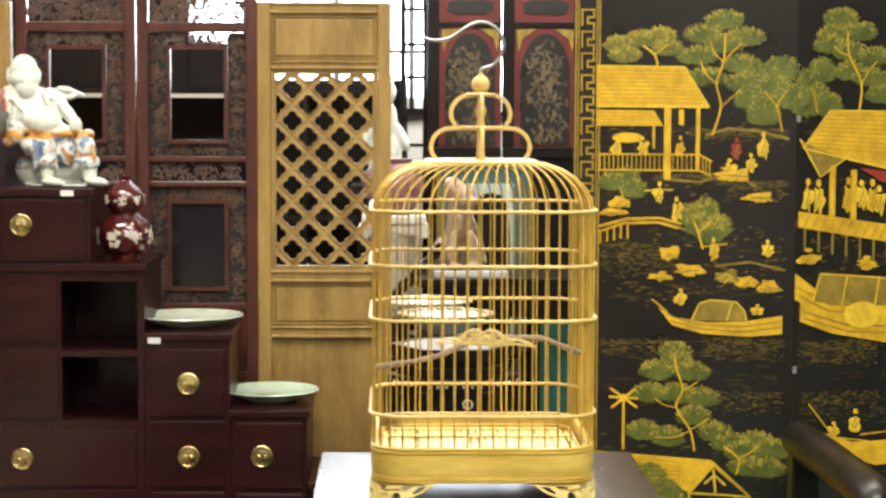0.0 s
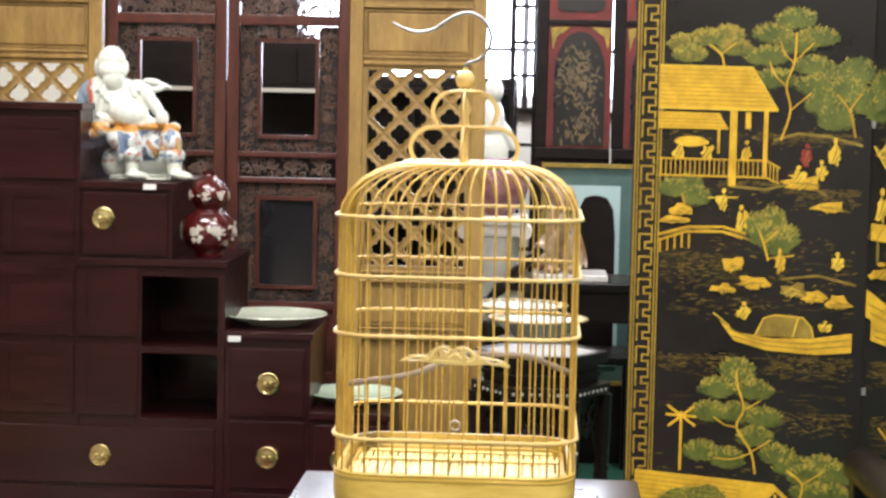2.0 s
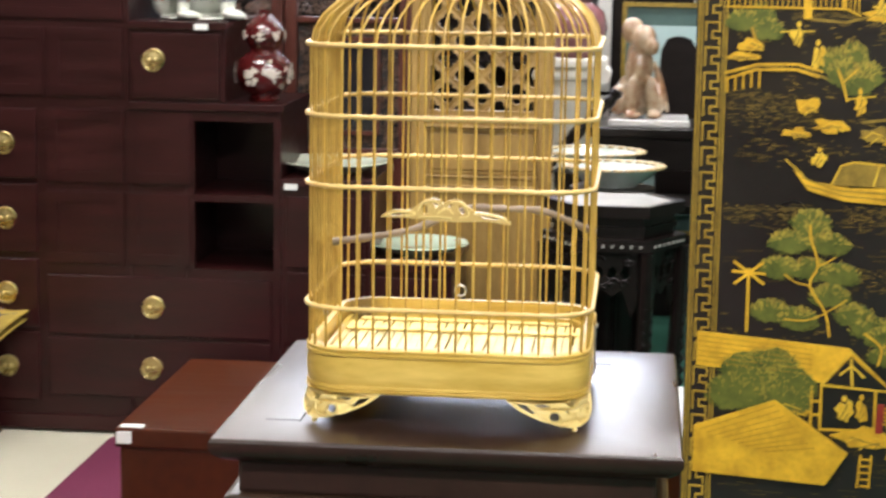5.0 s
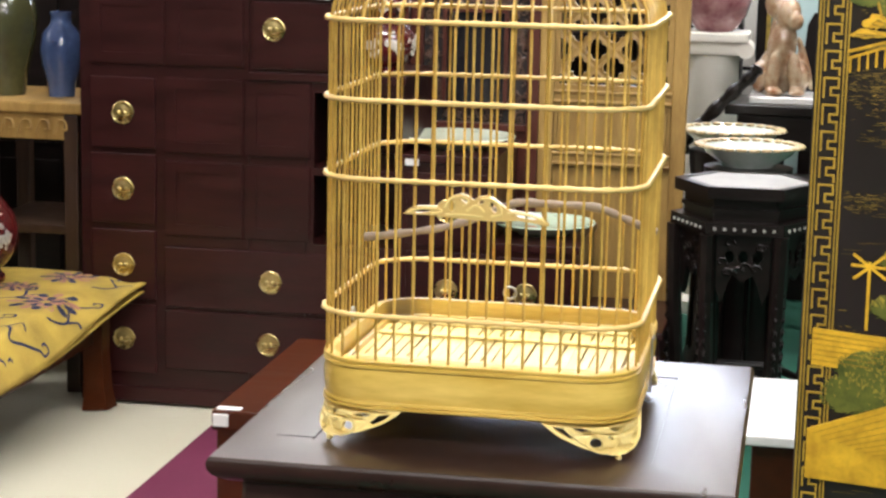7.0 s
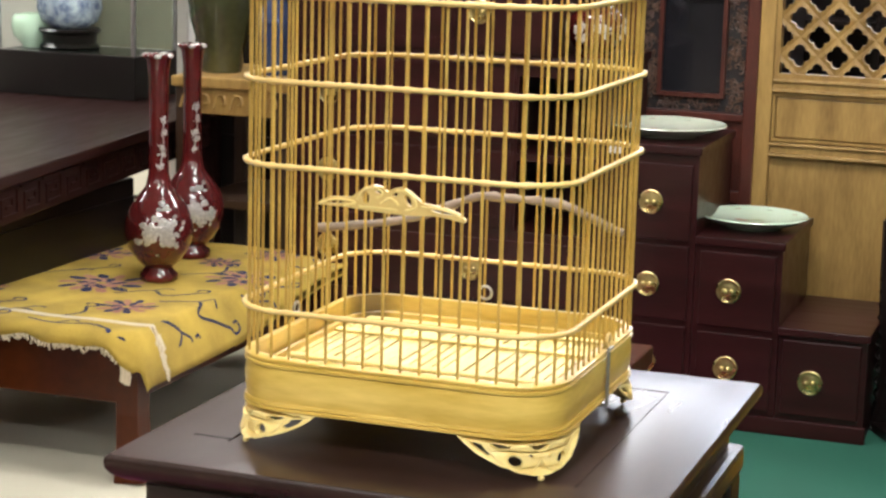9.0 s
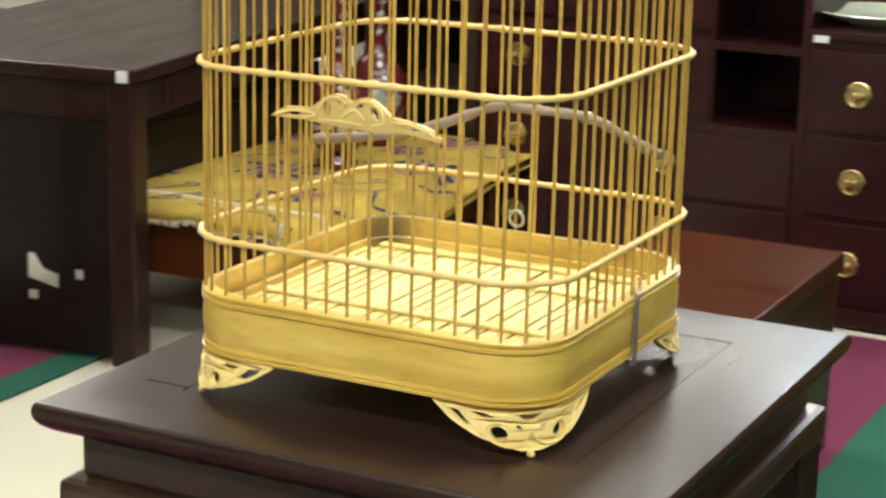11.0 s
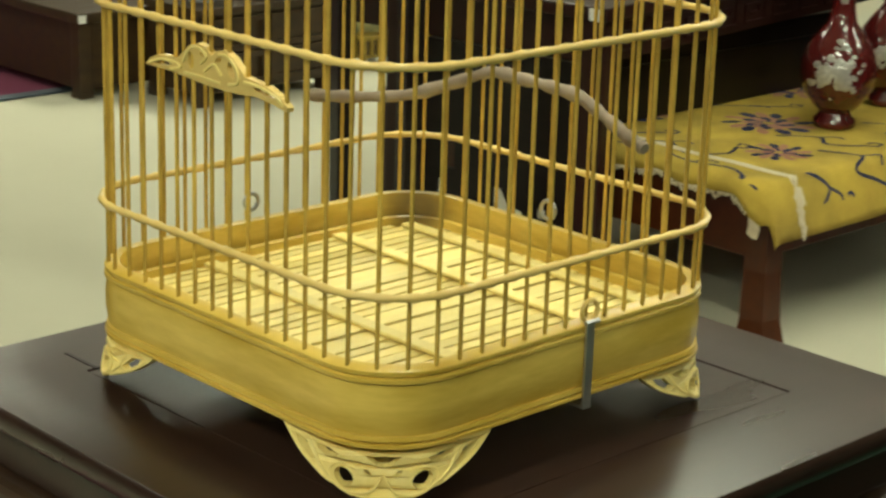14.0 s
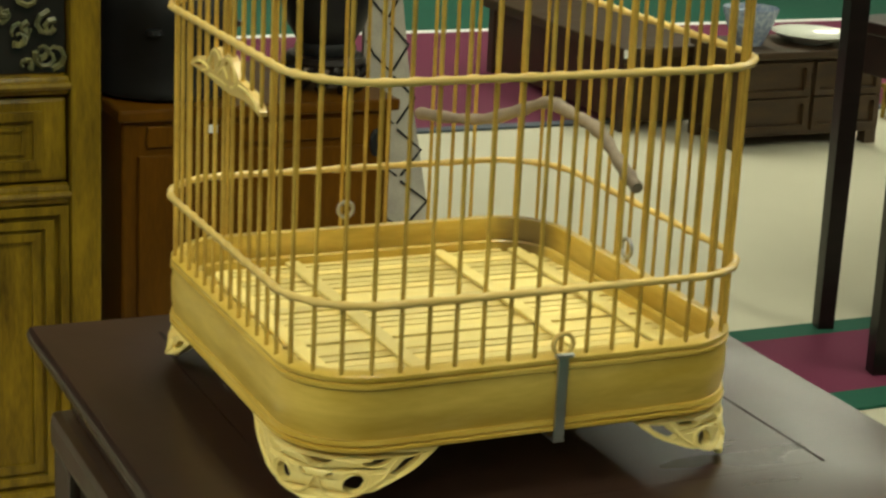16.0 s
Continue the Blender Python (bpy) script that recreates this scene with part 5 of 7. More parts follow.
# boat with a woven cabin
pA.poly("painted_hull", [(1172, 545), (1200, 562), (1260, 570), (1330, 566), (1388, 556), (1388, 588), (1330, 594), (1250, 590), (1196, 576)], GOLD, 2)
pA.line("painted_plank", [[(1185, 556), (1240, 574), (1320, 576), (1386, 566)], [(1192, 568), (1250, 582), (1320, 585), (1386, 576)]], 0.0016, GOLD_DARK, 3)
pA.poly("painted_cabin", [(1230, 566), (1244, 536), (1262, 530), (1308, 533), (1322, 548), (1326, 567)], GOLD_DARK, 3)
pA.line("painted_cabin_edge", [[(1230, 566), (1244, 536), (1262, 530), (1308, 533), (1322, 548), (1326, 567)], [(1300, 534), (1292, 566)]], 0.0026, GOLD_BRIGHT, 4)
# trees of the first panel
tree(pA, [(1262, 240), (1276, 190), (1268, 150), (1280, 110), (1282, 62)], [[(1268, 150), (1240, 110)], [(1280, 110), (1312, 78)], [(1280, 112), (1256, 76)], [(1276, 190), (1310, 160)]], [(1280, 42), (1246, 66), (1316, 72), (1235, 104), (1310, 118), (1280, 84), (1250, 140), (1318, 150)], 32, 15, (GREENPAINT, LEAFGOLD), 11)
tree(pA, [(1166, 122), (1160, 100), (1140, 84)], [[(1160, 100), (1184, 80)]], [(1098, 84), (1135, 74), (1170, 68), (1182, 90), (1108, 102)], 26, 13, (GOLD_DARK, LEAFGOLD), 12)
tree(pA, [(1382, 232), (1372, 190), (1350, 162)], [[(1372, 190), (1392, 160)]], [(1345, 140), (1380, 128), (1330, 180), (1366, 160), (1398, 176), (1350, 205)], 28, 20, (GREENPAINT, GREENPAINT), 13)
tree(pA, [(1248, 440), (1240, 412), (1232, 392)], [[(1240, 412), (1262, 390)]], [(1228, 384), (1252, 374), (1275, 402), (1240, 400), (1262, 415)], 22, 18, (GREENPAINT, LEAFGOLD), 14)
tree(pA, [(1108, 352), (1102, 332)], [], [(1086, 325), (1114, 318), (1126, 338)], 22, 15, (GREENPAINT,), 15)
tree(pA, [(1238, 800), (1230, 762), (1205, 722), (1216, 690), (1204, 650), (1202, 628)], [[(1205, 722), (1166, 706)], [(1230, 764), (1168, 776)], [(1216, 690), (1242, 676)], [(1230, 762), (1262, 740)]], [(1202, 626), (1170, 660), (1232, 660), (1204, 644), (1158, 700), (1250, 706), (1206, 700), (1146, 768), (1190, 778), (1274, 768), (1236, 740)], 28, 16, (GREENPAINT, LEAFGOLD), 16)
tree(pA, [(1312, 840), (1316, 812), (1290, 790)], [[(1316, 812), (1348, 790)]], [(1300, 786), (1346, 782), (1376, 796), (1322, 800), (1366, 830), (1330, 828)], 30, 16, (GREENPAINT, LEAFGOLD), 17)
pA.line("painted_windmill", [[(1112, 700), (1112, 800)], [(1088, 690), (1136, 724)], [(1090, 726), (1134, 690)], [(1086, 706), (1138, 708)]], 0.0042, GOLD, 3)
# hamlet at the foot of the first panel
pA.poly("painted_roof", [(1150, 628), (1412, 642), (1488, 712), (1350, 706), (1330, 700), (1150, 690)], GOLD, 2, low_px)
pA.line("painted_rooftile", [[(1152, 636 + 9 * k), (1350, 648 + 9 * k)] for k in range(6)], 0.0012, GOLD_LINE, 3, low_px)
pA.poly("painted_gable", [(1416, 656), (1376, 706), (1482, 712)], INK, 3, low_px)
pA.line("painted_gable_edge", [[(1366, 712), (1416, 648), (1490, 714), (1366, 710)], [(1416, 660), (1420, 708)], [(1398, 690), (1418, 672), (1440, 692)]], 0.004, GOLD_BRIGHT, 4, low_px)
pA.line("painted_frame", [[(1352, 712), (1352, 792)], [(1368, 712), (1368, 792)], [(1460, 712), (1460, 790)], [(1352, 740), (1370, 740)], [(1352, 764), (1370, 764)], [(1368, 790), (1462, 786)]], 0.004, GOLD, 3, low_px)
pA.poly("painted_banner", [(1464, 738), (1476, 738), (1474, 790), (1462, 790)], REDPAINT, 3, low_px)
dabs(pA, [(1410, 756, 30, 36), (1438, 752, 24, 36)], 9, None, low_px)
foliage(pA, [(1240, 700), (1280, 690), (1310, 720), (1262, 730), (1220, 740), (1300, 748)], 46, 30, (GREENPAINT, GREENPAINT), 18, 3, low_px, 50)
pA.poly("painted_roof", [(1150, 800), (1290, 742), (1418, 830), (1382, 890), (1150, 884)], GOLD, 5, low_px)
pA.line("painted_rooftile", [[(1160 + 14 * k, 806 + 4 * k), (1290 + 9 * k, 752 + 9 * k)] for k in range(9)], 0.0012, GOLD_LINE, 6, low_px)
pA.line("painted_steps", [[(1440, 830), (1436, 890)], [(1458, 830), (1456, 890)]] + [[(1440, 838 + 12 * k), (1458, 838 + 12 * k)] for k in range(5)], 0.003, GOLD, 3, low_px)
pA.poly("painted_wall", [(1478, 760), (1552, 776), (1552, 850), (1486, 838)], GOLD_DARK, 1, low_px)
pA.line("painted_rooftile", [[(1466, 742 + 7 * k), (1560, 764 + 7 * k)] for k in range(5)], 0.003, GOLD, 2, low_px)
dabs(pA, [(1492, 820, 20, 40), (1512, 850, 30, 40)], 21, None, low_px)
rocks(pA, [(1180, 920, 40, 20), (1300, 960, 50, 22)], 30)
water(pA, 1070, 1380, 418, 545, 50, 41)
water(pA, 1070, 1380, 596, 720, 70, 42)
water(pA, 1070, 1380, 820, 1100, 140, 43)
# second panel: the great boathouse, boats, trees
pB.poly("painted_roof", [(1414, 262), (1462, 196), (1790, 200), (1790, 306), (1600, 302), (1440, 268)], GOLD, 2)
pB.line("painted_rooftile", [[(1458 - 4 * k, 204 + 7 * k), (1788, 210 + 9.5 * k)] for k in range(9)], 0.0012, GOLD_LINE, 3)
pB.poly("painted_roof", [(1407, 246), (1446, 312), (1492, 280), (1440, 262)], GOLD_DARK, 3)
pB.line("painted_eave", [[(1414, 262), (1462, 196), (1788, 200)], [(1407, 246), (1446, 312), (1492, 280)], [(1414, 262), (1600, 304), (1788, 308)]], 0.003, GOLD_BRIGHT, 4)
for x, y0, y1 in ((1470, 292, 380), (1510, 300, 392), (1580, 306, 404), (1650, 306, 420), (1720, 306, 430)):
    pB.poly("painted_post", [(x - 5, y0), (x + 5, y0), (x + 5, y1), (x - 5, y1)], GOLD, 3)
pB.poly("painted_awning", [(1520, 296), (1600, 306), (1600, 330), (1562, 320)], REDPAINT, 3)
pB.poly("painted_deck", [(1408, 372), (1790, 428), (1790, 462), (1408, 400)], GOLD, 2)
pB.line("painted_deck_tile", [[(1412 + 16 * k, 376 + 2.3 * k), (1400 + 16 * k, 398 + 2.3 * k)] for k in range(24)], 0.0013, GOLD_DARK, 3)
pB.line("painted_stilt", [[(1420 + 26 * k, 402 + 4 * k), (1420 + 26 * k, 440 + 4 * k)] for k in range(12)], 0.004, GOLD_DARK, 1)
dabs(pB, [(1424, 350, 20, 44), (1444, 352, 22, 44), (1500, 350, 20, 46), (1525, 350, 24, 40), (1548, 352, 24, 44), (1560, 360, 22, 40), (1610, 372, 22, 46), (1640, 376, 22, 44), (1430, 456, 40, 24), (1538, 466, 40, 18), (1520, 748, 22, 30), (1480, 762, 20, 20)], 7)
for y, x0, w, h in ((520, 1404, 210, 70), (560, 1414, 300, 62)):
    pB.poly("painted_hull", [(x0, y - h * 0.55), (x0 + w * 0.25, y), (x0 + w * 0.7, y + h * 0.1), (x0 + w, y - h * 0.2), (x0 + w, y + h * 0.5), (x0 + w * 0.55, y + h * 0.75), (x0 + w * 0.2, y + h * 0.45), (x0, y + h * 0.1)], GOLD, 2)
    pB.line("painted_plank", [[(x0 + 4, y - h * 0.2), (x0 + w * 0.3, y + h * 0.22), (x0 + w * 0.7, y + h * 0.3), (x0 + w - 4, y + h * 0.05)], [(x0 + 6, y), (x0 + w * 0.3, y + h * 0.4), (x0 + w * 0.7, y + h * 0.5)]], 0.0018, GOLD_DARK, 3)
pB.poly("painted_cabin", [(1436, 530), (1450, 482), (1560, 490), (1640, 500), (1650, 545)], GOLD_DARK, 3)
pB.line("painted_cabin_edge", [[(1436, 530), (1450, 482), (1560, 490), (1640, 500), (1650, 545)], [(1500, 486), (1490, 540)], [(1560, 492), (1552, 548)]], 0.003, GOLD_BRIGHT, 4)
pB.poly("painted_cabin", ellipse(1530, 556, 34, 24), GOLD_BRIGHT, 3)
pB.poly("painted_hull", [(1454, 762), (1520, 784), (1640, 780), (1640, 820), (1560, 826), (1500, 806)], GOLD, 2)
pB.line("painted_pole", [[(1432, 712), (1478, 770)], [(1530, 770), (1630, 762)], [(1462, 770), (1640, 796)]], 0.0024, GOLD, 3)
tree(pB, [(1514, 210), (1520, 150), (1496, 100), (1492, 60)], [[(1520, 150), (1548, 110)], [(1496, 100), (1466, 84)]], [(1480, 38), (1516, 60), (1462, 84), (1498, 96), (1545, 104), (1500, 130), (1536, 140), (1470, 66), (1560, 170)], 30, 15, (GREENPAINT, LEAFGOLD), 22)
tree(pB, [(1438, 200), (1430, 160)], [], [(1422, 150), (1446, 130), (1440, 176), (1416, 190), (1460, 190)], 24, 20, (GREENPAINT,), 23)
tree(pB, [(1660, 190), (1668, 120), (1640, 70)], [[(1668, 120), (1710, 90)]], [(1640, 50), (1680, 66), (1610, 92), (1710, 100), (1650, 120), (1740, 140)], 32, 16, (GREENPAINT, LEAFGOLD), 24)
water(pB, 1410, 1780, 580, 1080, 240, 44)
water(pB, 1410, 1780, 440, 520, 50, 45)

# dark armchair in front of the screen
ch = thing("armchair", "black lacquered armchair with thick rounded arms", "chair")
for x in (0.575, 1.05):
    arm = smooth_path([(x, 0.62, 0.785), (x, 0.66, 0.802), (x, 0.85, 0.802), (x, 1.0, 0.80), (x, 1.15, 0.795)], 5)
    shade(part("arm", tube(bmesh.new(), arm, [0.030] * len(arm), 12), BLACKWOOD, ch), 50)
    for y in (0.68, 1.11):
        part("leg", box(x - 0.022, x + 0.022, y - 0.022, y + 0.022, 0.008, 0.79, 0.005), BLACKWOOD, ch)
part("seat", box(0.56, 1.07, 0.66, 1.13, 0.42, 0.46, 0.008), BLACKWOOD, ch)

# ---- low bench with the rug, vases, big table ----
bench = thing("low_bench", "low red-brown wooden bench draped with a yellow rug", "bench")
part("top", box(-2.70, -1.545, 2.385, 3.335, 0.295, 0.330, 0.006), REDWOOD, bench)
part("apron", box(-2.68, -1.565, 2.400, 2.425, 0.175, 0.2948, 0.003), REDWOOD, bench)
part("apron", box(-1.595, -1.570, 2.426, 3.30, 0.175, 0.2948, 0.003), REDWOOD, bench)
part("apron", box(-2.68, -1.565, 3.301, 3.325, 0.205, 0.2948, 0.003), REDWOOD, bench)
for x, y in ((-1.600, 2.395), (-1.600, 3.275), (-2.69, 2.395), (-2.69, 3.275)):
    b = bmesh.new()
    pts = [(x + 0.028, y + 0.028, 0.2949), (x + 0.028, y + 0.028, 0.15), (x + 0.034, y + 0.022, 0.05), (x + 0.040, y + 0.018, 0.0005)]
    tube(b, pts, [0.040, 0.038, 0.041, 0.050], 4)
    part("leg", b, REDWOOD, bench)

rug = thing("rug", "yellow wool rug with navy scrolls and cream fringe over the bench", "rug")


def rug_point(u, v):
    """u from the bench's middle to past its side, v from past its front edge to the far end: a sheet that bends over both edges."""
    x = -2.35 + u
    y = 2.385 + v
    z = 0.336 + 0.0012 * math.sin(u * 31) * math.sin(v * 23)
    over = max(0.0, x + 1.545)
    if over > 0:
        s = min(1.0, max(0.0, (v - 0.30) / 0.6))
        s = s * s * (3 - 2 * s)
        x = -1.545 + 0.028 * math.sin(min(over * 12, 1.5)) * (1 - s) + over * (0.1 + 0.75 * s)
        z -= over * (1.0 - 0.86 * s) + 0.006 * s * math.sin(over * 40)
    front = max(0.0, -v)
    if front > 0:
        y = 2.385 - 0.010 - 0.15 * front
        z -= front * 0.95 if over <= 0 else math.hypot(over, front) - over
        z += (0.010 * math.sin(u * 27) + 0.006 * math.sin(u * 61)) * front / 0.05
        y -= 0.006 * math.sin(u * 33 + 1) * front / 0.05
    return Vector((x, y, z))


def rug_front(u):
    """How far the cloth hangs over the front edge: little, but for the corner that drops."""
    s = min(1.0, max(0.0, (u - 0.70) / 0.09))
    e = min(1.0, max(0.0, (u - 0.82) / 0.08))
    return -0.030 - 0.042 * (1 - 0.9 * e) * s * s * (3 - 2 * s)


def rug_sheet(u0, u1, v0, v1, nu, nv, lift=0.0):
    b = bmesh.new()
    g = [[b.verts.new(rug_point(u0 + (u1 - u0) * i / nu, rug_front(u0 + (u1 - u0) * i / nu) + (v1 - rug_front(u0 + (u1 - u0) * i / nu)) * j / nv) + Vector((lift * 0.6, -lift * 0.6, lift))) for j in range(nv + 1)] for i in range(nu + 1)]
    for i in range(nu):
        for j in range(nv):
            b.faces.new((g[i][j], g[i + 1][j], g[i + 1][j + 1], g[i][j + 1]))
    return b


cl = part("cloth", rug_sheet(0.0, 0.915, -0.075, 1.02, 56, 60), YELLOWCLOTH, rug)
md = cl.modifiers.new("thick", "SOLIDIFY")
md.thickness, md.offset = 0.005, 1.0
shade(cl, 60)
# the cloth is turned under at its far end and comes back below the overhang
b = bmesh.new()
fold = []
for i in range(10):
    u = 0.812 + 0.093 * i / 9
    row = []
    for j in range(5):
        a = math.pi * j / 4
        row.append(rug_point(u, 1.02) + Vector((0, 0.011 * math.sin(a), -0.0075 * (1 - math.cos(a)) + 0.001)))
    for v in (0.95, 0.88, 0.80, 0.72, 0.64, 0.56, 0.48, 0.40):
        row.append(rug_point(u, v) + Vector((0.004, 0, -0.014 - 0.010 * math.sin((v - 0.40) * 4.5))))
    fold.append([b.verts.new(p) for p in row])
for p, q in zip(fold, fold[1:]):
    for j in range(len(p) - 1):
        b.faces.new((p[j], p[j + 1], q[j + 1], q[j]))
turned = part("turned_end", b, YELLOWCLOTH, rug)
md = turned.modifiers.new("thick", "SOLIDIFY")
md.thickness, md.offset = 0.004, 0.0
shade(turned, 60)


def rug_line(name, pts, w, m, lift=0.0062):
    b = bmesh.new()
    path = smooth_path([(p[0], p[1], 0) for p in pts], 5)
    lo, hi = [], []
    for k, a in enumerate(path):
        t = (path[min(k + 1, len(path) - 1)] - path[max(k - 1, 0)]).normalized()
        nn = Vector((-t.y, t.x, 0)) * w / 2
        for q, row in ((a - nn, lo), (a + nn, hi)):
            row.append(b.verts.new(rug_point(q.x, q.y) + Vector((lift * 0.5, -lift * 0.3, lift))))
    for k in range(len(path) - 1):
        b.faces.new((lo[k], lo[k + 1], hi[k + 1], hi[k]))
    part(name, b, m, rug)


def rug_flower(u, v, r, seed):
    rnd = random.Random(seed)
    for k in range(13):
        a = 2 * math.pi * k / 13 + 0.1 * math.sin(k * 5)
        for q, (rr, m) in enumerate(((r * 0.75, PINKDYE if (k + seed) % 2 else NAVY), (r * 0.34, NAVY if k % 2 else PINKDYE))):
            e = ellipse(u + rr * math.cos(a), v + rr * math.sin(a), r * 0.24, r * 0.13, 7, a + 0.25)
            b = bmesh.new()
            b.faces.new([b.verts.new(rug_point(p[0], p[1]) + Vector((0.003, -0.002, 0.0064 + 0.0004 * q))) for p in e])
            part("woven_petal", b, m, rug)


for k, (u, v, r) in enumerate(((0.48, 0.42, 0.11), (0.66, 0.22, 0.075), (0.76, 0.62, 0.10), (0.70, 0.93, 0.08), (0.22, 0.25, 0.10), (0.30, 0.75, 0.09), (0.62, 0.78, 0.06))):
    rug_flower(u, v, r, k)
for pts in (((0.40, 0.02), (0.46, 0.10), (0.54, 0.06), (0.60, 0.12), (0.58, 0.18)), ((0.52, 0.03), (0.60, 0.01), (0.68, 0.03), (0.74, 0.0), (0.77, -0.05)), ((0.70, 0.30), (0.78, 0.34), (0.82, 0.28), (0.85, 0.34), (0.88, 0.40)), ((0.56, 0.34), (0.63, 0.40), (0.68, 0.36), (0.74, 0.42)), ((0.82, 0.50), (0.86, 0.56), (0.83, 0.63), (0.87, 0.70)), ((0.60, 0.60), (0.68, 0.66), (0.66, 0.74)), ((0.10, 0.02), (0.20, 0.0), (0.28, 0.04), (0.36, 0.01), (0.44, 0.03)), ((0.15, 0.10), (0.25, 0.14), (0.33, 0.09), (0.40, 0.16)), ((0.80, 0.82), (0.85, 0.88), (0.81, 0.94)), ((0.80, 0.12), (0.84, 0.18), (0.88, 0.14), (0.87, 0.22)), ((0.26, 0.45), (0.34, 0.52), (0.40, 0.60))):
    rug_line("woven_scroll", pts, 0.008, NAVY)
    ue, ve = pts[-1]
    rug_line("woven_curl", ((ue, ve), (ue + 0.018, ve + 0.012), (ue + 0.012, ve + 0.034), (ue - 0.010, ve + 0.030), (ue - 0.008, ve + 0.014)), 0.007, NAVY)
    u, v = pts[1]
    rug_line("woven_leaf", ((u, v), (u + 0.02, v + 0.035), (u + 0.045, v + 0.03)), 0.007, NAVY)
rug_line("woven_band", ((0.0, 0.085), (0.3, 0.080), (0.6, 0.072), (0.80, 0.078), (0.90, 0.085)), 0.024, FRINGE)
rug_line("woven_band", ((0.0, -0.027), (0.4, -0.026), (0.71, -0.028)), 0.008, FRINGE)
rng = random.Random(5)
b = bmesh.new()
for k in range(130):
    u = 0.78 * k / 130
    p = rug_point(u, rug_front(u))
    tube(b, [p, p + Vector((rng.uniform(-0.004, 0.004), -0.004, -0.004)), p + Vector((rng.uniform(-0.008, 0.008), -0.003, -rng.uniform(0.006, 0.016)))], 0.0026, 4)
for k in range(34):
    p = rug_point(0.785 + 0.02 * (k % 17) / 17, -0.07 + 0.04 * (k // 17))
    tube(b, [p, p + Vector((0.004, rng.uniform(-0.006, 0.004), -0.015)), p + Vector((0.002, rng.uniform(-0.01, 0.006), -0.034))], 0.0022, 4)
for k in range(40):
    p = rug_point(0.80 + 0.11 * k / 40, 0.08)
    tube(b, [p + Vector((0, 0, 0.004)), p + Vector((0.008, rng.uniform(-0.012, -0.002), 0.002)), p + Vector((0.010, rng.uniform(-0.022, -0.008), -0.012))], 0.0022, 4)
tagged(part("fringe", b, FRINGE, rug, "frayed cream wool fringe"), kind="stuff")

for (x, y), sd in (((-1.763, 2.90), 61), ((-1.826, 3.199), 62)):
    v = thing("bottle_vase", "tall oxblood bottle vase with a silvery blossom spray", "vase", (x, y, 0.342), group="pair of bottle vases")
    shade(part("body", lathe(bmesh.new(), [(0, 0), (0.043, 0), (0.047, 0.004), (0.046, 0.018), (0.036, 0.027), (0.034, 0.034), (0.052, 0.050), (0.073, 0.080), (0.083, 0.115), (0.082, 0.145), (0.070, 0.180), (0.048, 0.210), (0.031, 0.232), (0.025, 0.262), (0.023, 0.33), (0.023, 0.42), (0.025, 0.50), (0.029, 0.535), (0.034, 0.542), (0.033, 0.549), (0.024, 0.547), (0.020, 0.52), (0, 0.50)], 36), OXBLOOD, v), 50)
    for a in (-1.25, -0.95, -0.65):
        blossom(v, 0.082, 0.128, a, 0.056, sd + int(a * 10), None, SILVERED)
    blossom(v, 0.066, 0.182, -0.9, 0.034, sd + 3, None, SILVERED)
    stem = [(0.0236 * math.cos(a), 0.0236 * math.sin(a), z) for z, a in ((0.27, -1.0), (0.30, -0.8), (0.335, -0.55), (0.37, -0.65), (0.405, -0.4))]
    part("inlaid_stem", tube(bmesh.new(), smooth_path(stem, 4), 0.0012, 5), SILVERED, v)
    for z, a in ((0.283, -0.95), (0.312, -0.62), (0.330, -0.72), (0.362, -0.5), (0.392, -0.55)):
        blossom(v, 0.0235, z, a, 0.015, sd + int(z * 999), None, SILVERED)
    for k in range(11):
        a = 2 * math.pi * k / 11
        shade(part("ruffle", lathe(bmesh.new(), [(0, -0.004), (0.008, -0.002), (0.009, 0.003), (0.005, 0.007), (0, 0.008)], 8, (0.031 * math.cos(a), 0.031 * math.sin(a), 0.545)), OXBLOOD if k % 3 else SILVERED, v), 60)

big = thing("long_table", "long dark red-brown table with a carved apron", "table", (-1.86, 2.24, 0), 8.0)
part("top", box(-0.74, 0.0, 0.0, 1.95, 0.622, 0.650, 0.005), DARKRED, big)
part("apron", box(-0.70, -0.03, 0.03, 0.05, 0.53, 0.6218, 0.003), DARKRED, big)
part("apron", box(-0.05, -0.03, 0.051, 1.72, 0.53, 0.6218, 0.003), DARKRED, big)
for k in range(13):
    y0 = 0.075 + 0.125 * k
    b = bmesh.new()
    for ya, yb, za, zb in ((0.0, 0.110, 0.604, 0.610), (0.104, 0.110, 0.545, 0.604), (0.020, 0.104, 0.545, 0.551), (0.020, 0.026, 0.551, 0.590), (0.026, 0.084, 0.584, 0.590), (0.078, 0.084, 0.565, 0.584), (0.045, 0.078, 0.565, 0.571)):
        bx(b, -0.030, -0.0265, y0 + ya, y0 + yb, za, zb)
    part("carved_fret", b, DARKRED, big)
for x, y in ((-0.075, 0.015), (-0.075, 1.67), (-0.58, 0.015), (-0.68, 1.67)):
    part("leg", box(x, x + 0.062, y, y + 0.062, 0.0005, 0.622, 0.006), DARKRED, big)
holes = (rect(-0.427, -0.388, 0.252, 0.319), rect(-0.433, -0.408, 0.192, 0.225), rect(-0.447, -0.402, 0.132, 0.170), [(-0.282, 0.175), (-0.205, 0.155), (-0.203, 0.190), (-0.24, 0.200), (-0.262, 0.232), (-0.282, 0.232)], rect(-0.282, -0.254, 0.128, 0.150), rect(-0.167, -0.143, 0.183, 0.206))
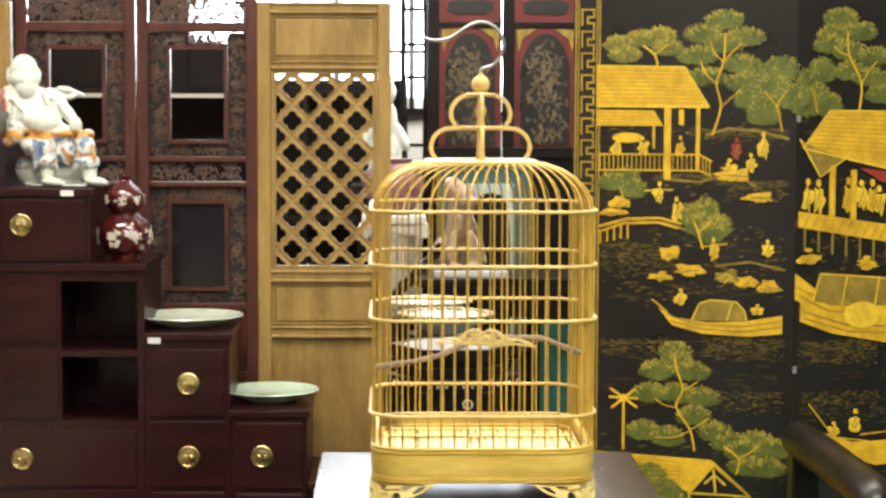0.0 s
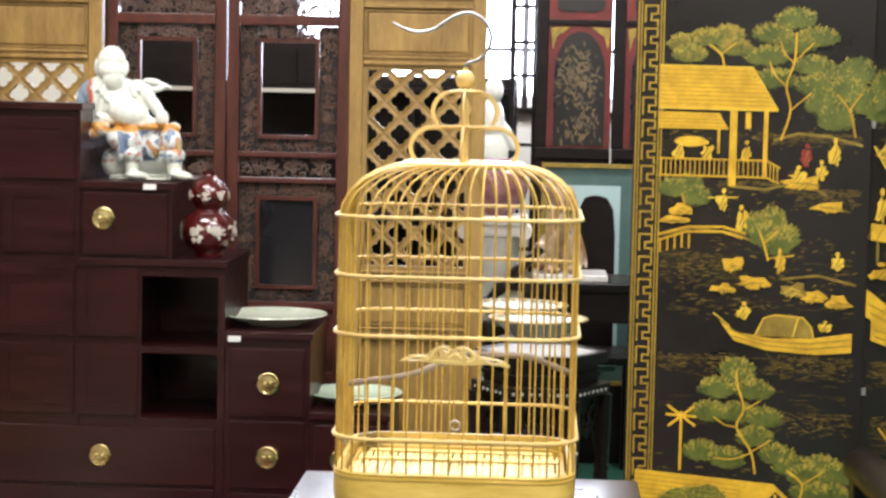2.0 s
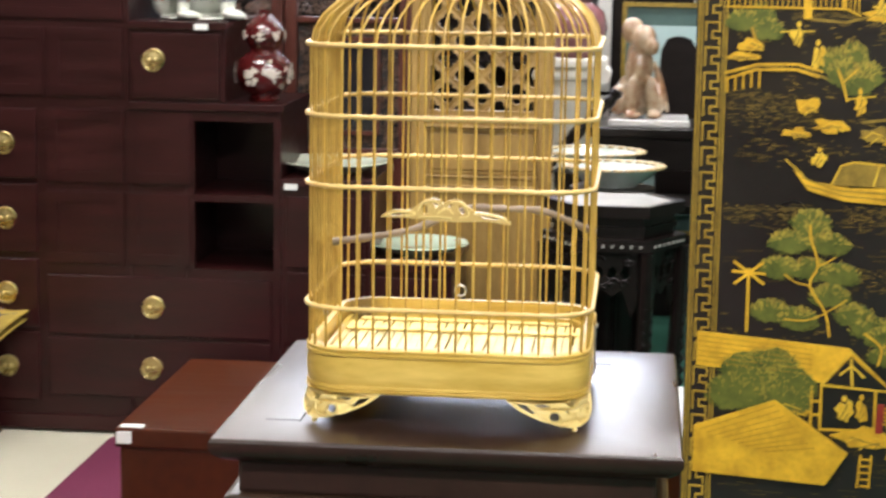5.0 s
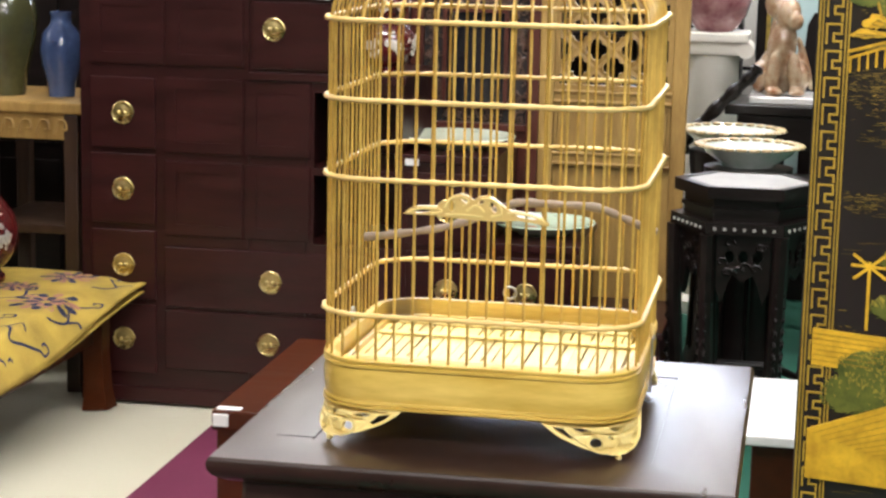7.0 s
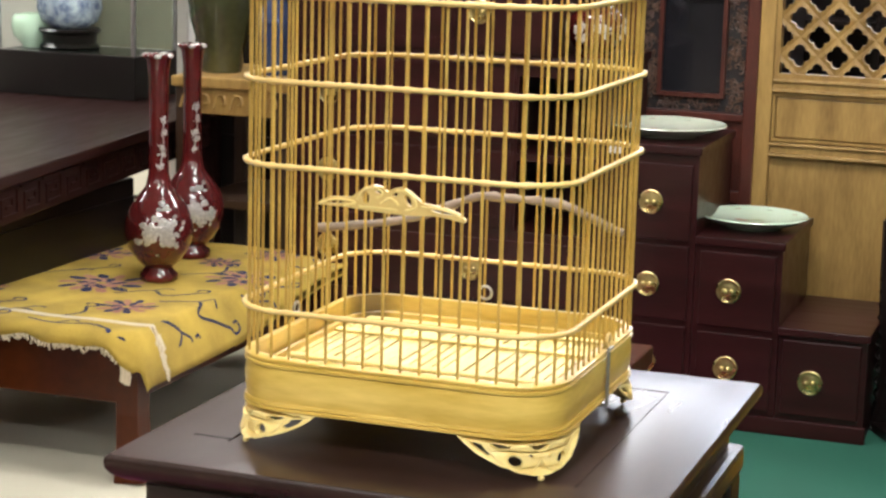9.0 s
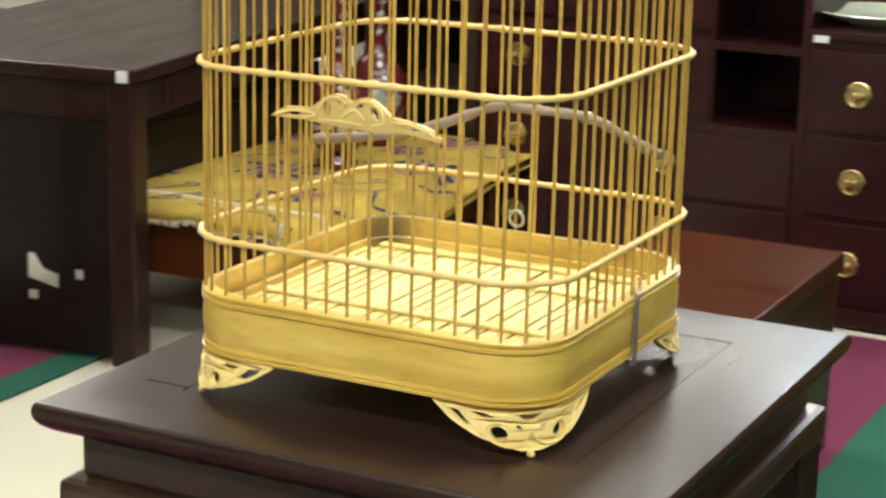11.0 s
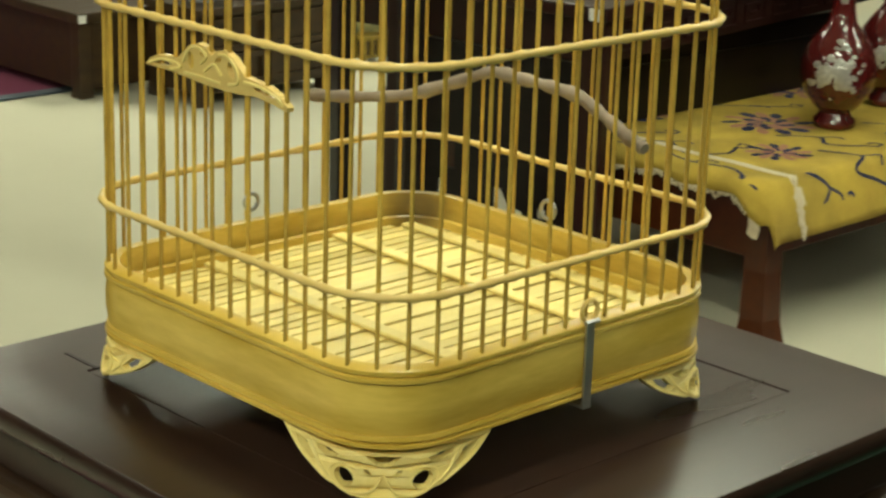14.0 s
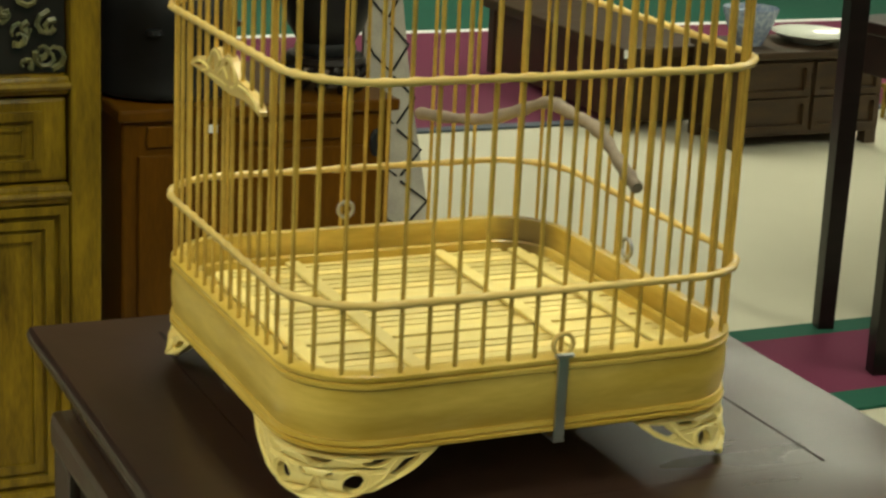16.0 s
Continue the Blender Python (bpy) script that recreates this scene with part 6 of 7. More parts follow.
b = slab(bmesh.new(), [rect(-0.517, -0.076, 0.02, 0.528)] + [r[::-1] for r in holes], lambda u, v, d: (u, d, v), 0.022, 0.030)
# black wood here puts the shade of the table's end into its colour
part("end_panel", b, BLACKWOOD, big, "pierced end panel, blackened for shade")
tg = solo("price_tag", box(-0.012, 0.012, -0.004, 0.0, 0.624, 0.648), TAG, "small blank white price tag on the table corner", "tag")
tg.matrix_world = pose(-1.885, 2.232, 0, 0, 0, 8)

case = thing("display_case", "glass display case on a black base with porcelain inside", "display case", (-2.345, 3.84, 0.6505))
part("base", box(-0.47, 0.0, 0.0, 0.27, 0.0, 0.132, 0.004), INK, case)
for x, y in ((-0.012, 0.0), (-0.012, 0.258), (-0.47, 0.0), (-0.47, 0.258)):
    part("corner_post", box(x, x + 0.012, y, y + 0.012, 0.1322, 0.62), STEEL, case)
GLASS = bpy.data.materials.new("case glass")
GLASS.use_nodes = True
_g = GLASS.node_tree.nodes["Principled BSDF"]
_g.inputs["Transmission Weight"].default_value, _g.inputs["Roughness"].default_value, _g.inputs["IOR"].default_value = 1.0, 0.02, 1.45
_g.inputs["Base Color"].default_value = (0.86, 0.93, 0.90, 1)
for r in ((-0.457, -0.013, 0.002, 0.006, 0.134, 0.62), (-0.008, -0.004, 0.013, 0.257, 0.134, 0.62)):
    gl = part("pane", box(*r), GLASS, case)
    gl.visible_shadow = False
part("back_board", box(-0.457, -0.013, 0.260, 0.268, 0.134, 0.62), CASEBACK, case)
bw = thing("bowl", "pale celadon bowl inside the glass case", "bowl", (-2.765, 3.965, 0.7828), group="porcelain in the case")
shade(part("body", lathe(bmesh.new(), [(0, 0), (0.03, 0), (0.033, 0.008), (0.058, 0.035), (0.066, 0.070), (0.060, 0.095), (0.050, 0.102), (0.040, 0.102), (0.03, 0.02), (0, 0.016)], 24), CELADON, bw), 50)
cj = thing("jar", "squat blue, white and red enamel jar inside the glass case", "jar", (-2.640, 3.975, 0.7828), group="porcelain in the case")
shade(part("body", lathe(bmesh.new(), [(0, 0.063), (0.055, 0.063), (0.085, 0.085), (0.100, 0.125), (0.096, 0.165), (0.070, 0.200), (0.045, 0.212), (0.05, 0.226), (0.040, 0.226), (0, 0.20)], 26), CASEJAR, cj), 50)
shade(part("foot_stand", lathe(bmesh.new(), [(0, 0), (0.085, 0), (0.092, 0.008), (0.080, 0.020), (0.082, 0.045), (0.096, 0.056), (0.090, 0.0628), (0, 0.0628)], 24), BLACKWOOD, cj, "black turned wooden stand"), 40)
solo("wall_pilaster", box(-2.53, -2.415, 4.32, 4.43, 0.0, 2.9, 0.004), WHITEPAINT, "cream painted square pillar", "pillar", kind="structure")

bt = thing("storage_trunk", "black storage trunk pushed beneath the long table", "trunk")
part("body", box(-2.66, -2.06, 2.52, 3.32, 0.3365, 0.515, 0.006), BLACKWOOD, bt)
part("lid_band", box(-2.665, -2.055, 2.515, 3.325, 0.46, 0.468), BLACKWOOD, bt)
kb = thing("dark_cabinet", "tall dark cabinet in shadow behind the side table", "cabinet")
part("body", box(-2.24, -1.64, 4.02, 4.35, 0.0005, 1.20, 0.006), BLACKWOOD, kb)
for z0, z1 in ((0.06, 0.55), (0.60, 1.15)):
    for x0 in (-2.21, -1.93):
        part("door", box(x0, x0 + 0.26, 4.008, 4.0198, z0, z1, 0.004), BLACKWOOD, kb)
# ---- jar table beside the chest ----
jt = thing("side_table", "honey-brown carved side table holding two jars", "table", (-2.05, 3.42, 0))
part("top", box(0.045, 0.40, 0.0, 0.42, 0.755, 0.785, 0.006), HONEY, jt)
part("apron", box(0.055, 0.385, 0.012, 0.028, 0.685, 0.7548, 0.004), HONEY, jt)
b = bmesh.new()
for k in range(6):
    x = 0.07 + k * 0.05
    tube(b, smooth_path([(x, 0.008, 0.70), (x + 0.012, 0.008, 0.735), (x + 0.03, 0.008, 0.735), (x + 0.034, 0.008, 0.715), (x + 0.022, 0.008, 0.712)], 3), 0.004, 5)
parts("carved_scroll", b, HONEY, jt)
# legs and lower shelf take a browner wood that stands for their shade
for x in (0.055, 0.345):
    for y in (0.008, 0.37):
        part("leg", box(x, x + 0.040, y, y + 0.040, 0.0005, 0.7545, 0.005), BROWNWOOD, jt, "square leg, browner wood in place of shade")
part("lower_shelf", box(0.096, 0.344, 0.02, 0.40, 0.43, 0.455, 0.004), BROWNWOOD, jt)
for x, m, r, lab in ((-1.935, OLIVEGLAZE, 0.090, "olive-glazed storage jar"), (-1.770, BLUEGLAZE, 0.056, "small cobalt blue glazed jar")):
    j = thing("jar", lab + " on the carved side table", "jar", (x, 3.585, 0.7855))
    k = r / 0.088
    shade(part("body", lathe(bmesh.new(), [(0, 0), (r * 0.62, 0), (r * 0.66, 0.012), (r * 0.70, 0.06 * k), (r * 0.95, 0.14 * k), (r * 1.04, 0.20 * k), (r * 0.9, 0.27 * k), (r * 0.52, 0.31 * k), (r * 0.48, 0.34 * k), (r * 0.58, 0.36 * k), (r * 0.45, 0.36 * k), (0, 0.31 * k)], 28), m, j), 50)
    part("handle_knob", lathe(bmesh.new(), [(0, 0), (0.012, 0.002), (0.010, 0.010), (0, 0.013)], 10, (0, -r * 0.98, 0.22 * k)), m, j)

# ---- red-brown trunk and the marble-topped box ----
tr = thing("trunk", "glossy red-brown wooden trunk with a paper tag", "trunk")
part("body", box(-0.815, -0.45, 1.93, 2.53, 0.0085, 0.362, 0.004), REDWOOD, tr)
part("lid", box(-0.823, -0.443, 1.922, 2.54, 0.3622, 0.400, 0.005), REDWOOD, tr)
solo("price_tag", box(-0.818, -0.790, 1.915, 1.9215, 0.372, 0.394), TAG, "small blank white price tag on the trunk", "tag")
solo("price_tag", box(-0.815, -0.770, 1.927, 1.945, 0.4005, 0.4025), TAG, "small blank white price tag on the trunk lid", "tag")
mb = thing("marble_chest", "low red-brown chest with a white marble top", "chest")
part("body", box(0.150, 0.56, 2.10, 2.52, 0.0085, 0.360, 0.004), REDWOOD, mb)
part("top", box(0.135, 0.575, 2.08, 2.535, 0.3602, 0.380, 0.004), MARBLE, mb, "white marble slab")

# ---- stands and ornaments behind the cage ----
hx = thing("hexagonal_stand", "black carved hexagonal stand with a pale marble top", "stand", (0.085, 3.52, 0))


def hexa(r, z0, z1, inner=None):
    pts = [(r * math.cos(radians(60 * k)), r * math.sin(radians(60 * k))) for k in range(6)]
    loops = [pts]
    if inner:
        loops.append([(inner * math.cos(radians(60 * k)), inner * math.sin(radians(60 * k))) for k in range(6)][::-1])
    return slab(bmesh.new(), loops, lambda u, v, d: (u, v, d), z0, z1)


part("waist_bead", hexa(0.166, 0.585, 0.597), BLACKWOOD, hx)
part("marble", hexa(0.158, 0.636, 0.650), MARBLE, hx, "pale marble inset")
part("top_frame", hexa(0.185, 0.622, 0.652, 0.1585), BLACKWOOD, hx)
part("waist", hexa(0.158, 0.565, 0.6219), BLACKWOOD, hx)
part("shoulder", hexa(0.192, 0.535, 0.5649), BLACKWOOD, hx)
for k in range(6):
    a = radians(60 * k)
    c, s = math.cos(a), math.sin(a)
    leg = smooth_path([(0.180 * c, 0.180 * s, 0.534), (0.176 * c, 0.176 * s, 0.35), (0.165 * c, 0.165 * s, 0.14), (0.180 * c, 0.180 * s, 0.03), (0.19 * c, 0.19 * s, 0.0085)], 4)
    part("leg", tube(bmesh.new(), leg, [0.020] * (len(leg) - 3) + [0.022, 0.024, 0.026], 8), BLACKWOOD, hx)
    e = Vector((math.cos(a + radians(60)), math.sin(a + radians(60)), 0))
    f = Vector((c, s, 0))
    rr = random.Random(k)
    # pierced apron with an arched lower edge, and carved leg facings
    way = (e - f).normalized()
    out = Vector((f.x + e.x, f.y + e.y, 0)).normalized()
    wide = (e - f).length * 0.172
    shape = [(0.02, 0.534), (0.02, 0.40), (0.035, 0.36), (0.05, 0.41), (wide * 0.35, 0.435), (wide * 0.5, 0.415), (wide * 0.65, 0.435), (wide - 0.05, 0.41), (wide - 0.035, 0.36), (wide - 0.02, 0.40), (wide - 0.02, 0.534)]
    put = lambda u, v, d, f=f, way=way, out=out: f * 0.172 + way * u - out * d + Vector((0, 0, v))
    part("carved_apron", slab(bmesh.new(), [shape] + [ellipse(wide * c_, 0.478, wide * 0.07, 0.018, 10)[::-1] for c_ in (0.3, 0.5, 0.7)], put, 0.0, 0.012), BLACKWOOD, hx)
    b = bmesh.new()
    for q in range(9):
        u, z = wide * rr.uniform(0.15, 0.85), rr.uniform(0.43, 0.52)
        tube(b, [put(u + 0.014 * math.cos(a2) * (1 - a2 / 9), z + 0.012 * math.sin(a2) * (1 - a2 / 9), -0.003) for a2 in (0, 0.9, 1.8, 2.7, 3.6, 4.5)], 0.0032, 5)
    for q in range(11):
        z = 0.06 + 0.032 * q
        for s_ in (-1, 1):
            c0 = f * 0.196 + way * 0.0 + Vector((-f.y, f.x, 0)) * s_ * 0.010
            tube(b, [c0 + Vector((0, 0, z)) - f * 0.012, c0 + Vector((0, 0, z + 0.010)) - f * 0.004, c0 + Vector((0, 0, z + 0.022)) - f * 0.012], 0.0045, 5)
    parts("carved_scroll", b, BLACKWOOD, hx)
    part("stretcher", tube(bmesh.new(), [f * 0.166 + Vector((0, 0, 0.14)), e * 0.166 + Vector((0, 0, 0.14))], 0.011, 8), BLACKWOOD, hx)
# silvery dots imitate the gleam on the glossy carved shoulder
for k in range(6):
    f, e = (Vector((math.cos(radians(60 * q)), math.sin(radians(60 * q)), 0)) * 0.192 for q in (k, k + 1))
    for q in range(7):
        p = f.lerp(e, (q + 1) / 8) * 1.002
        part("inlay_dot", box(p.x - 0.0035, p.x + 0.0035, p.y - 0.0035, p.y + 0.0035, 0.546, 0.553), SILVERED, hx)
part("foot_ring", hexa(0.205, 0.0085, 0.030, 0.150), BLACKWOOD, hx)
for x, y, r in ((0.074, 3.87, 0.136), (0.012, 4.24, 0.144)):
    sd = thing("drum_stand", "dark carved round stand under a large dish", "stand", (x, y, 0), group="drum stands")
    shade(part("body", lathe(bmesh.new(), [(0, 0.0085), (0.115, 0.0085), (0.118, 0.03), (0.10, 0.06), (0.094, 0.30), (0.105, 0.52), (0.118, 0.60), (0.120, 0.640), (0, 0.642)], 28), BLACKWOOD, sd), 40)
    for k in range(9):
        a = 2 * math.pi * k / 9
        part("carved_rib", tube(bmesh.new(), [((0.104 + q) * math.cos(a), (0.104 + q) * math.sin(a), z) for z, q in ((0.06, 0), (0.3, -0.006), (0.52, 0.006))], 0.007, 6), BLACKWOOD, sd)
    p = plate_thing("dish", "large pale porcelain dish with a scalloped brown rim", (x, y, 0.6425), r, 0.058, None, DISHGLAZE, "dish")
    for k in range(26):
        a = 2 * math.pi * k / 26
        part("scallop", lathe(bmesh.new(), [(0, -0.003), (0.015, -0.002), (0.016, 0.002), (0.012, 0.005), (0, 0.006)], 8, (r * 0.99 * math.cos(a), r * 0.99 * math.sin(a), 0.056)), STRAW, p)
    for q in range(10):
        a = 2 * math.pi * q / 10
        b = slab(bmesh.new(), [ellipse(0, 0, 0.020, 0.009, 8, a)], lambda u, v, d, a=a: (r * 0.6 * math.cos(a) + u, r * 0.6 * math.sin(a) + v, 0.030 + d), 0, 0.0008)
        part("painted_petal", b, CELADON if q % 2 else PINKDYE, p)

al = thing("altar_table", "black altar table with upturned scroll ends", "table", (0, 4.45, 0))
part("top", box(-0.02, 0.95, 0.0, 0.36, 0.720, 0.752, 0.005), BLACKWOOD, al)
part("apron", box(0.02, 0.93, 0.015, 0.035, 0.62, 0.7198, 0.004), BLACKWOOD, al)
for x in (0.03, 0.86):
    for y in (0.02, 0.29):
        part("leg", box(x, x + 0.05, y, y + 0.05, 0.0085, 0.7195, 0.005), BLACKWOOD, al)
rise = smooth_path([(-0.135, -0.03, 0.60), (-0.13, -0.03, 0.64), (-0.08, -0.03, 0.70), (0.0, -0.03, 0.785), (0.06, -0.03, 0.845), (0.075, -0.03, 0.87)], 6)
part("scroll_end", tube(bmesh.new(), rise, [0.016 if k % 4 < 2 else 0.021 for k in range(len(rise))], 8), BLACKWOOD, al, "beaded carved bracket rising across the table end")
solo("marble_slab", box(0.05, 0.30, 4.50, 4.74, 0.7524, 0.772, 0.003), MARBLE, "grey marble slab on the altar table", "slab")
b = bmesh.new()
for s in ((0, 0.02, 0.07, 0.070, 0.075, 0.075, 0), (0.0, -0.02, 0.15, 0.048, 0.05, 0.08, 0.1), (0.012, -0.04, 0.245, 0.040, 0.045, 0.048, 0.2), (0.03, -0.075, 0.225, 0.026, 0.036, 0.028, 0), (-0.02, -0.01, 0.27, 0.040, 0.03, 0.045, -0.3), (-0.035, -0.075, 0.06, 0.024, 0.026, 0.075, 0.1), (0.035, -0.075, 0.06, 0.024, 0.026, 0.075, -0.1), (-0.065, 0.0, 0.05, 0.03, 0.06, 0.05, 0), (0.065, 0.0, 0.05, 0.03, 0.06, 0.05, 0), (-0.03, -0.095, 0.012, 0.028, 0.035, 0.014, 0), (0.04, -0.095, 0.012, 0.028, 0.035, 0.014, 0), (0.0, 0.04, 0.20, 0.03, 0.035, 0.09, 0.2), (0.085, 0.03, 0.09, 0.014, 0.02, 0.09, -0.3)):
    blob(b, *s)
hs = solo("statue", b, SILVERHORSE, "amber-glazed seated animal statue on the marble slab", "statue", smooth=True)
rm = hs.modifiers.new("blend", "REMESH")
rm.mode, rm.voxel_size, rm.use_smooth_shade = "VOXEL", 0.006, True
hs.matrix_world = pose(0.135, 4.64, 0.7722, 0, 0, 10) @ Matrix.Diagonal((0.95, 0.95, 1.0, 1))

col = thing("column", "white fluted plaster column with a scroll capital", "column", (-0.085, 5.0, 0))
shade(part("shaft", lathe(bmesh.new(), [(0, 0.0085), (0.11, 0.0085), (0.11, 0.05), (0.088, 0.07), (0.084, 0.84), (0.092, 0.86), (0, 0.862)], 28), WHITEPAINT, col), 40)
part("abacus", box(-0.115, 0.115, -0.115, 0.115, 0.905, 0.935, 0.006), WHITEPAINT, col)
part("capital", box(-0.10, 0.10, -0.10, 0.10, 0.8622, 0.9048, 0.012), WHITEPAINT, col)
for x in (-0.105, 0.105):
    part("volute", tube(bmesh.new(), [(x, -0.105, 0.880), (x, 0.105, 0.880)], 0.026, 12), WHITEPAINT, col)
pv = thing("pink_jar", "mottled pink glazed jar on the white column", "jar", (-0.085, 5.0, 0.9355))
shade(part("body", lathe(bmesh.new(), [(0, 0), (0.06, 0), (0.10, 0.05), (0.115, 0.10), (0.10, 0.155), (0.06, 0.185), (0.07, 0.20), (0.05, 0.20), (0, 0.17)], 26), PINKGLAZE, pv), 50)
b = bmesh.new()
for s in ((0, 0, 0.12, 0.085, 0.07, 0.13, 0), (0, -0.01, 0.29, 0.062, 0.05, 0.10, 0), (0.01, -0.02, 0.42, 0.045, 0.05, 0.058, 0), (-0.075, 0, 0.24, 0.03, 0.03, 0.08, 0.5), (0.075, 0, 0.22, 0.03, 0.03, 0.08, -0.5), (0, 0.0, 0.04, 0.11, 0.09, 0.045, 0), (0.02, -0.01, 0.48, 0.02, 0.02, 0.025, 0)):
    blob(b, *s)
ws = solo("statue", b, PORCELAIN, "white porcelain standing statue behind the lattice door", "statue", smooth=True)
rm = ws.modifiers.new("blend", "REMESH")
rm.mode, rm.voxel_size, rm.use_smooth_shade = "VOXEL", 0.008, True
ws.matrix_world = pose(-0.12, 5.55, 1.02) @ Matrix.Diagonal((0.8, 0.8, 0.85, 1))
pd_ = thing("pedestal", "dark square pedestal below the white statue", "pedestal", (-0.12, 5.55, 0))
part("body", box(-0.11, 0.11, -0.11, 0.11, 0.0085, 0.99, 0.005), BLACKWOOD, pd_)
part("top", box(-0.13, 0.13, -0.13, 0.13, 0.9902, 1.02, 0.005), BLACKWOOD, pd_)

pic = thing("framed_picture", "teal-mounted picture in a thin gilt frame", "picture", (0.075, 5.25, 0.30))
part("frame", slab(bmesh.new(), [rect(0, 0.360, 0, 0.815), rect(0.014, 0.346, 0.015, 0.800)[::-1]], lambda u, v, d: (u, d, v), 0, 0.03), GOLD_DARK, pic)
part("mount", box(0.013, 0.347, 0.010, 0.025, 0.014, 0.801), TEALMAT, pic)
part("sheet", box(0.070, 0.290, 0.006, 0.0098, 0.07, 0.735), PALEPAPER, pic)
part("stretcher_foot", box(0.02, 0.34, 0.0, 0.12, -0.291, -0.0002), BLACKWOOD, pic)
tb = thing("board", "teal painted board standing on the floor behind the stands", "board", (0.46, 5.16, 0))
part("face", box(0.0, 0.30, 0.0, 0.012, 0.0085, 0.53, 0.002), TEALBOARD, tb)
part("rail", box(0.0, 0.30, -0.004, 0.016, 0.5302, 0.545, 0.003), BLACKWOOD, tb)
chr_ = thing("high_back_chair", "black wooden chair with a tall curved back", "chair", (0.18, 4.98, 0))
part("back_splat", slab(bmesh.new(), [[(0.022, 0.46), (0.166, 0.46), (0.164, 0.86), (0.156, 0.955), (0.134, 0.995), (0.106, 1.004), (0.078, 1.004), (0.052, 0.995), (0.032, 0.955), (0.025, 0.86)]], lambda u, v, d: (u, d, v), 0.16, 0.185), BLACKWOOD, chr_)
part("seat", box(-0.06, 0.25, -0.14, 0.19, 0.43, 0.459, 0.006), BLACKWOOD, chr_)
for x in (-0.05, 0.205):
    for y in (-0.13, 0.145):
        part("leg", box(x, x + 0.035, y, y + 0.035, 0.0085, 0.4295, 0.004), BLACKWOOD, chr_)
    part("arm_rest", tube(bmesh.new(), smooth_path([(x + 0.017, -0.11, 0.4592), (x + 0.017, -0.115, 0.60), (x + 0.017, 0.02, 0.64), (x + 0.017, 0.15, 0.66)], 4), 0.014, 8), BLACKWOOD, chr_)

# red and black painted panels by the window
for k, x0 in enumerate((0.045, 0.335, 0.625, 0.915)):
    pn = thing("painted_panel", "red lacquer door panel with a black arched painting", "door panel", (x0, 5.50, 0), group="red painted panels")
    part("board", box(0.0, 0.284, 0.0, 0.03, 1.165, 1.90, 0.003), PANELRED, pn)
    part("side_post", box(-0.003, 0.044, -0.012, -0.0003, 1.165, 1.90, 0.003), BLACKWOOD, pn)
    part("cross_rail", box(0.0445, 0.284, -0.010, -0.0003, 1.628, 1.648, 0.003), BLACKWOOD, pn)
    arch = [(0.068, 1.175), (0.260, 1.175)] + [(0.164 + 0.096 * math.cos(radians(a)), 1.44 + 0.165 * math.sin(radians(a))) for a in range(0, 181, 12)]
    part("arched_field", slab(bmesh.new(), [arch], lambda u, v, d: (u, -d, v), 0.0003, 0.006), INK, pn)
    for s in (-1, 1):
        part("gilt_spandrel", slab(bmesh.new(), [[(0.164 + s * 0.112, 1.618), (0.164 + s * 0.040, 1.622), (0.164 + s * 0.062, 1.603), (0.164 + s * 0.090, 1.585), (0.164 + s * 0.104, 1.535)]], lambda u, v, d: (u, -d, v), 0.0003, 0.004), GOLD_DARK, pn)
    b = bmesh.new()
    rr = random.Random(k + 70)
    for q in range(260):
        low = q % 4 == 0
        u, v = 0.164 + rr.gauss(0, 0.042), rr.uniform(1.19, 1.29) if low else rr.gauss(1.43, 0.075)
        if abs(u - 0.164) < 0.084 and v < 1.585 - 2.2 * abs(u - 0.164) ** 1.3 and v > 1.185:
            e = ellipse(u, v, rr.uniform(0.006, 0.020), rr.uniform(0.002, 0.006), 7, rr.uniform(0.9, 2.2) if low else rr.uniform(0, 3))
            b.faces.new([b.verts.new((p, -0.0066 - rr.uniform(0, 0.0008), z)) for p, z in e])
    tagged(part("painted_scene", b, PAINTBROWN, pn), kind="stuff")
    cart = [(0.079, 1.69), (0.119, 1.675), (0.164, 1.683), (0.209, 1.675), (0.249, 1.69), (0.254, 1.72), (0.209, 1.735), (0.164, 1.728), (0.119, 1.735), (0.074, 1.72)]
    part("cartouche", slab(bmesh.new(), [cart], lambda u, v, d: (u, -d, v), 0.0003, 0.006), INK, pn)
    part("plinth", box(0.0, 0.284, -0.02, 0.03, 1.125, 1.1648, 0.003), BLACKWOOD, pn)
    part("lower_board", box(0.0, 0.284, 0.0, 0.03, 0.0085, 1.1248), BLACKWOOD, pn)
cb = thing("open_cabinet", "black open-backed cabinet frame against the window", "cabinet", (-0.06, 5.75, 0))
for x in (0.0, 0.09):
    part("post", box(x, x + 0.022, 0, 0.03, 0.0085, 2.2, 0.003), BLACKWOOD, cb)
for z in (0.3, 0.75, 1.16, 1.30, 1.43, 1.56, 1.70, 1.95):
    part("shelf_rail", box(0.0222, 0.0898, 0.004, 0.026, z, z + 0.014), BLACKWOOD, cb)
# dark panelling that closes the back of the shop
bk = thing("dark_shelving", "dark wooden shelving filled with shaded wares", "shelving", (-1.75, 5.9, 0))
part("back_board", box(0.0, 1.72, 0.28, 0.30, 0.0005, 1.385), BLACKWOOD, bk)
# boxes added to block the window's brightness behind the door tops
part("tall_box", box(0.0, 0.83, 0.05, 0.2798, 1.386, 1.92, 0.004), BLACKWOOD, bk)
part("low_box", box(1.162, 1.72, 0.03, 0.2798, 1.386, 1.428, 0.004), BLACKWOOD, bk)
part("low_box", box(0.832, 1.16, 0.03, 0.2798, 1.386, 1.575, 0.004), BLACKWOOD, bk)
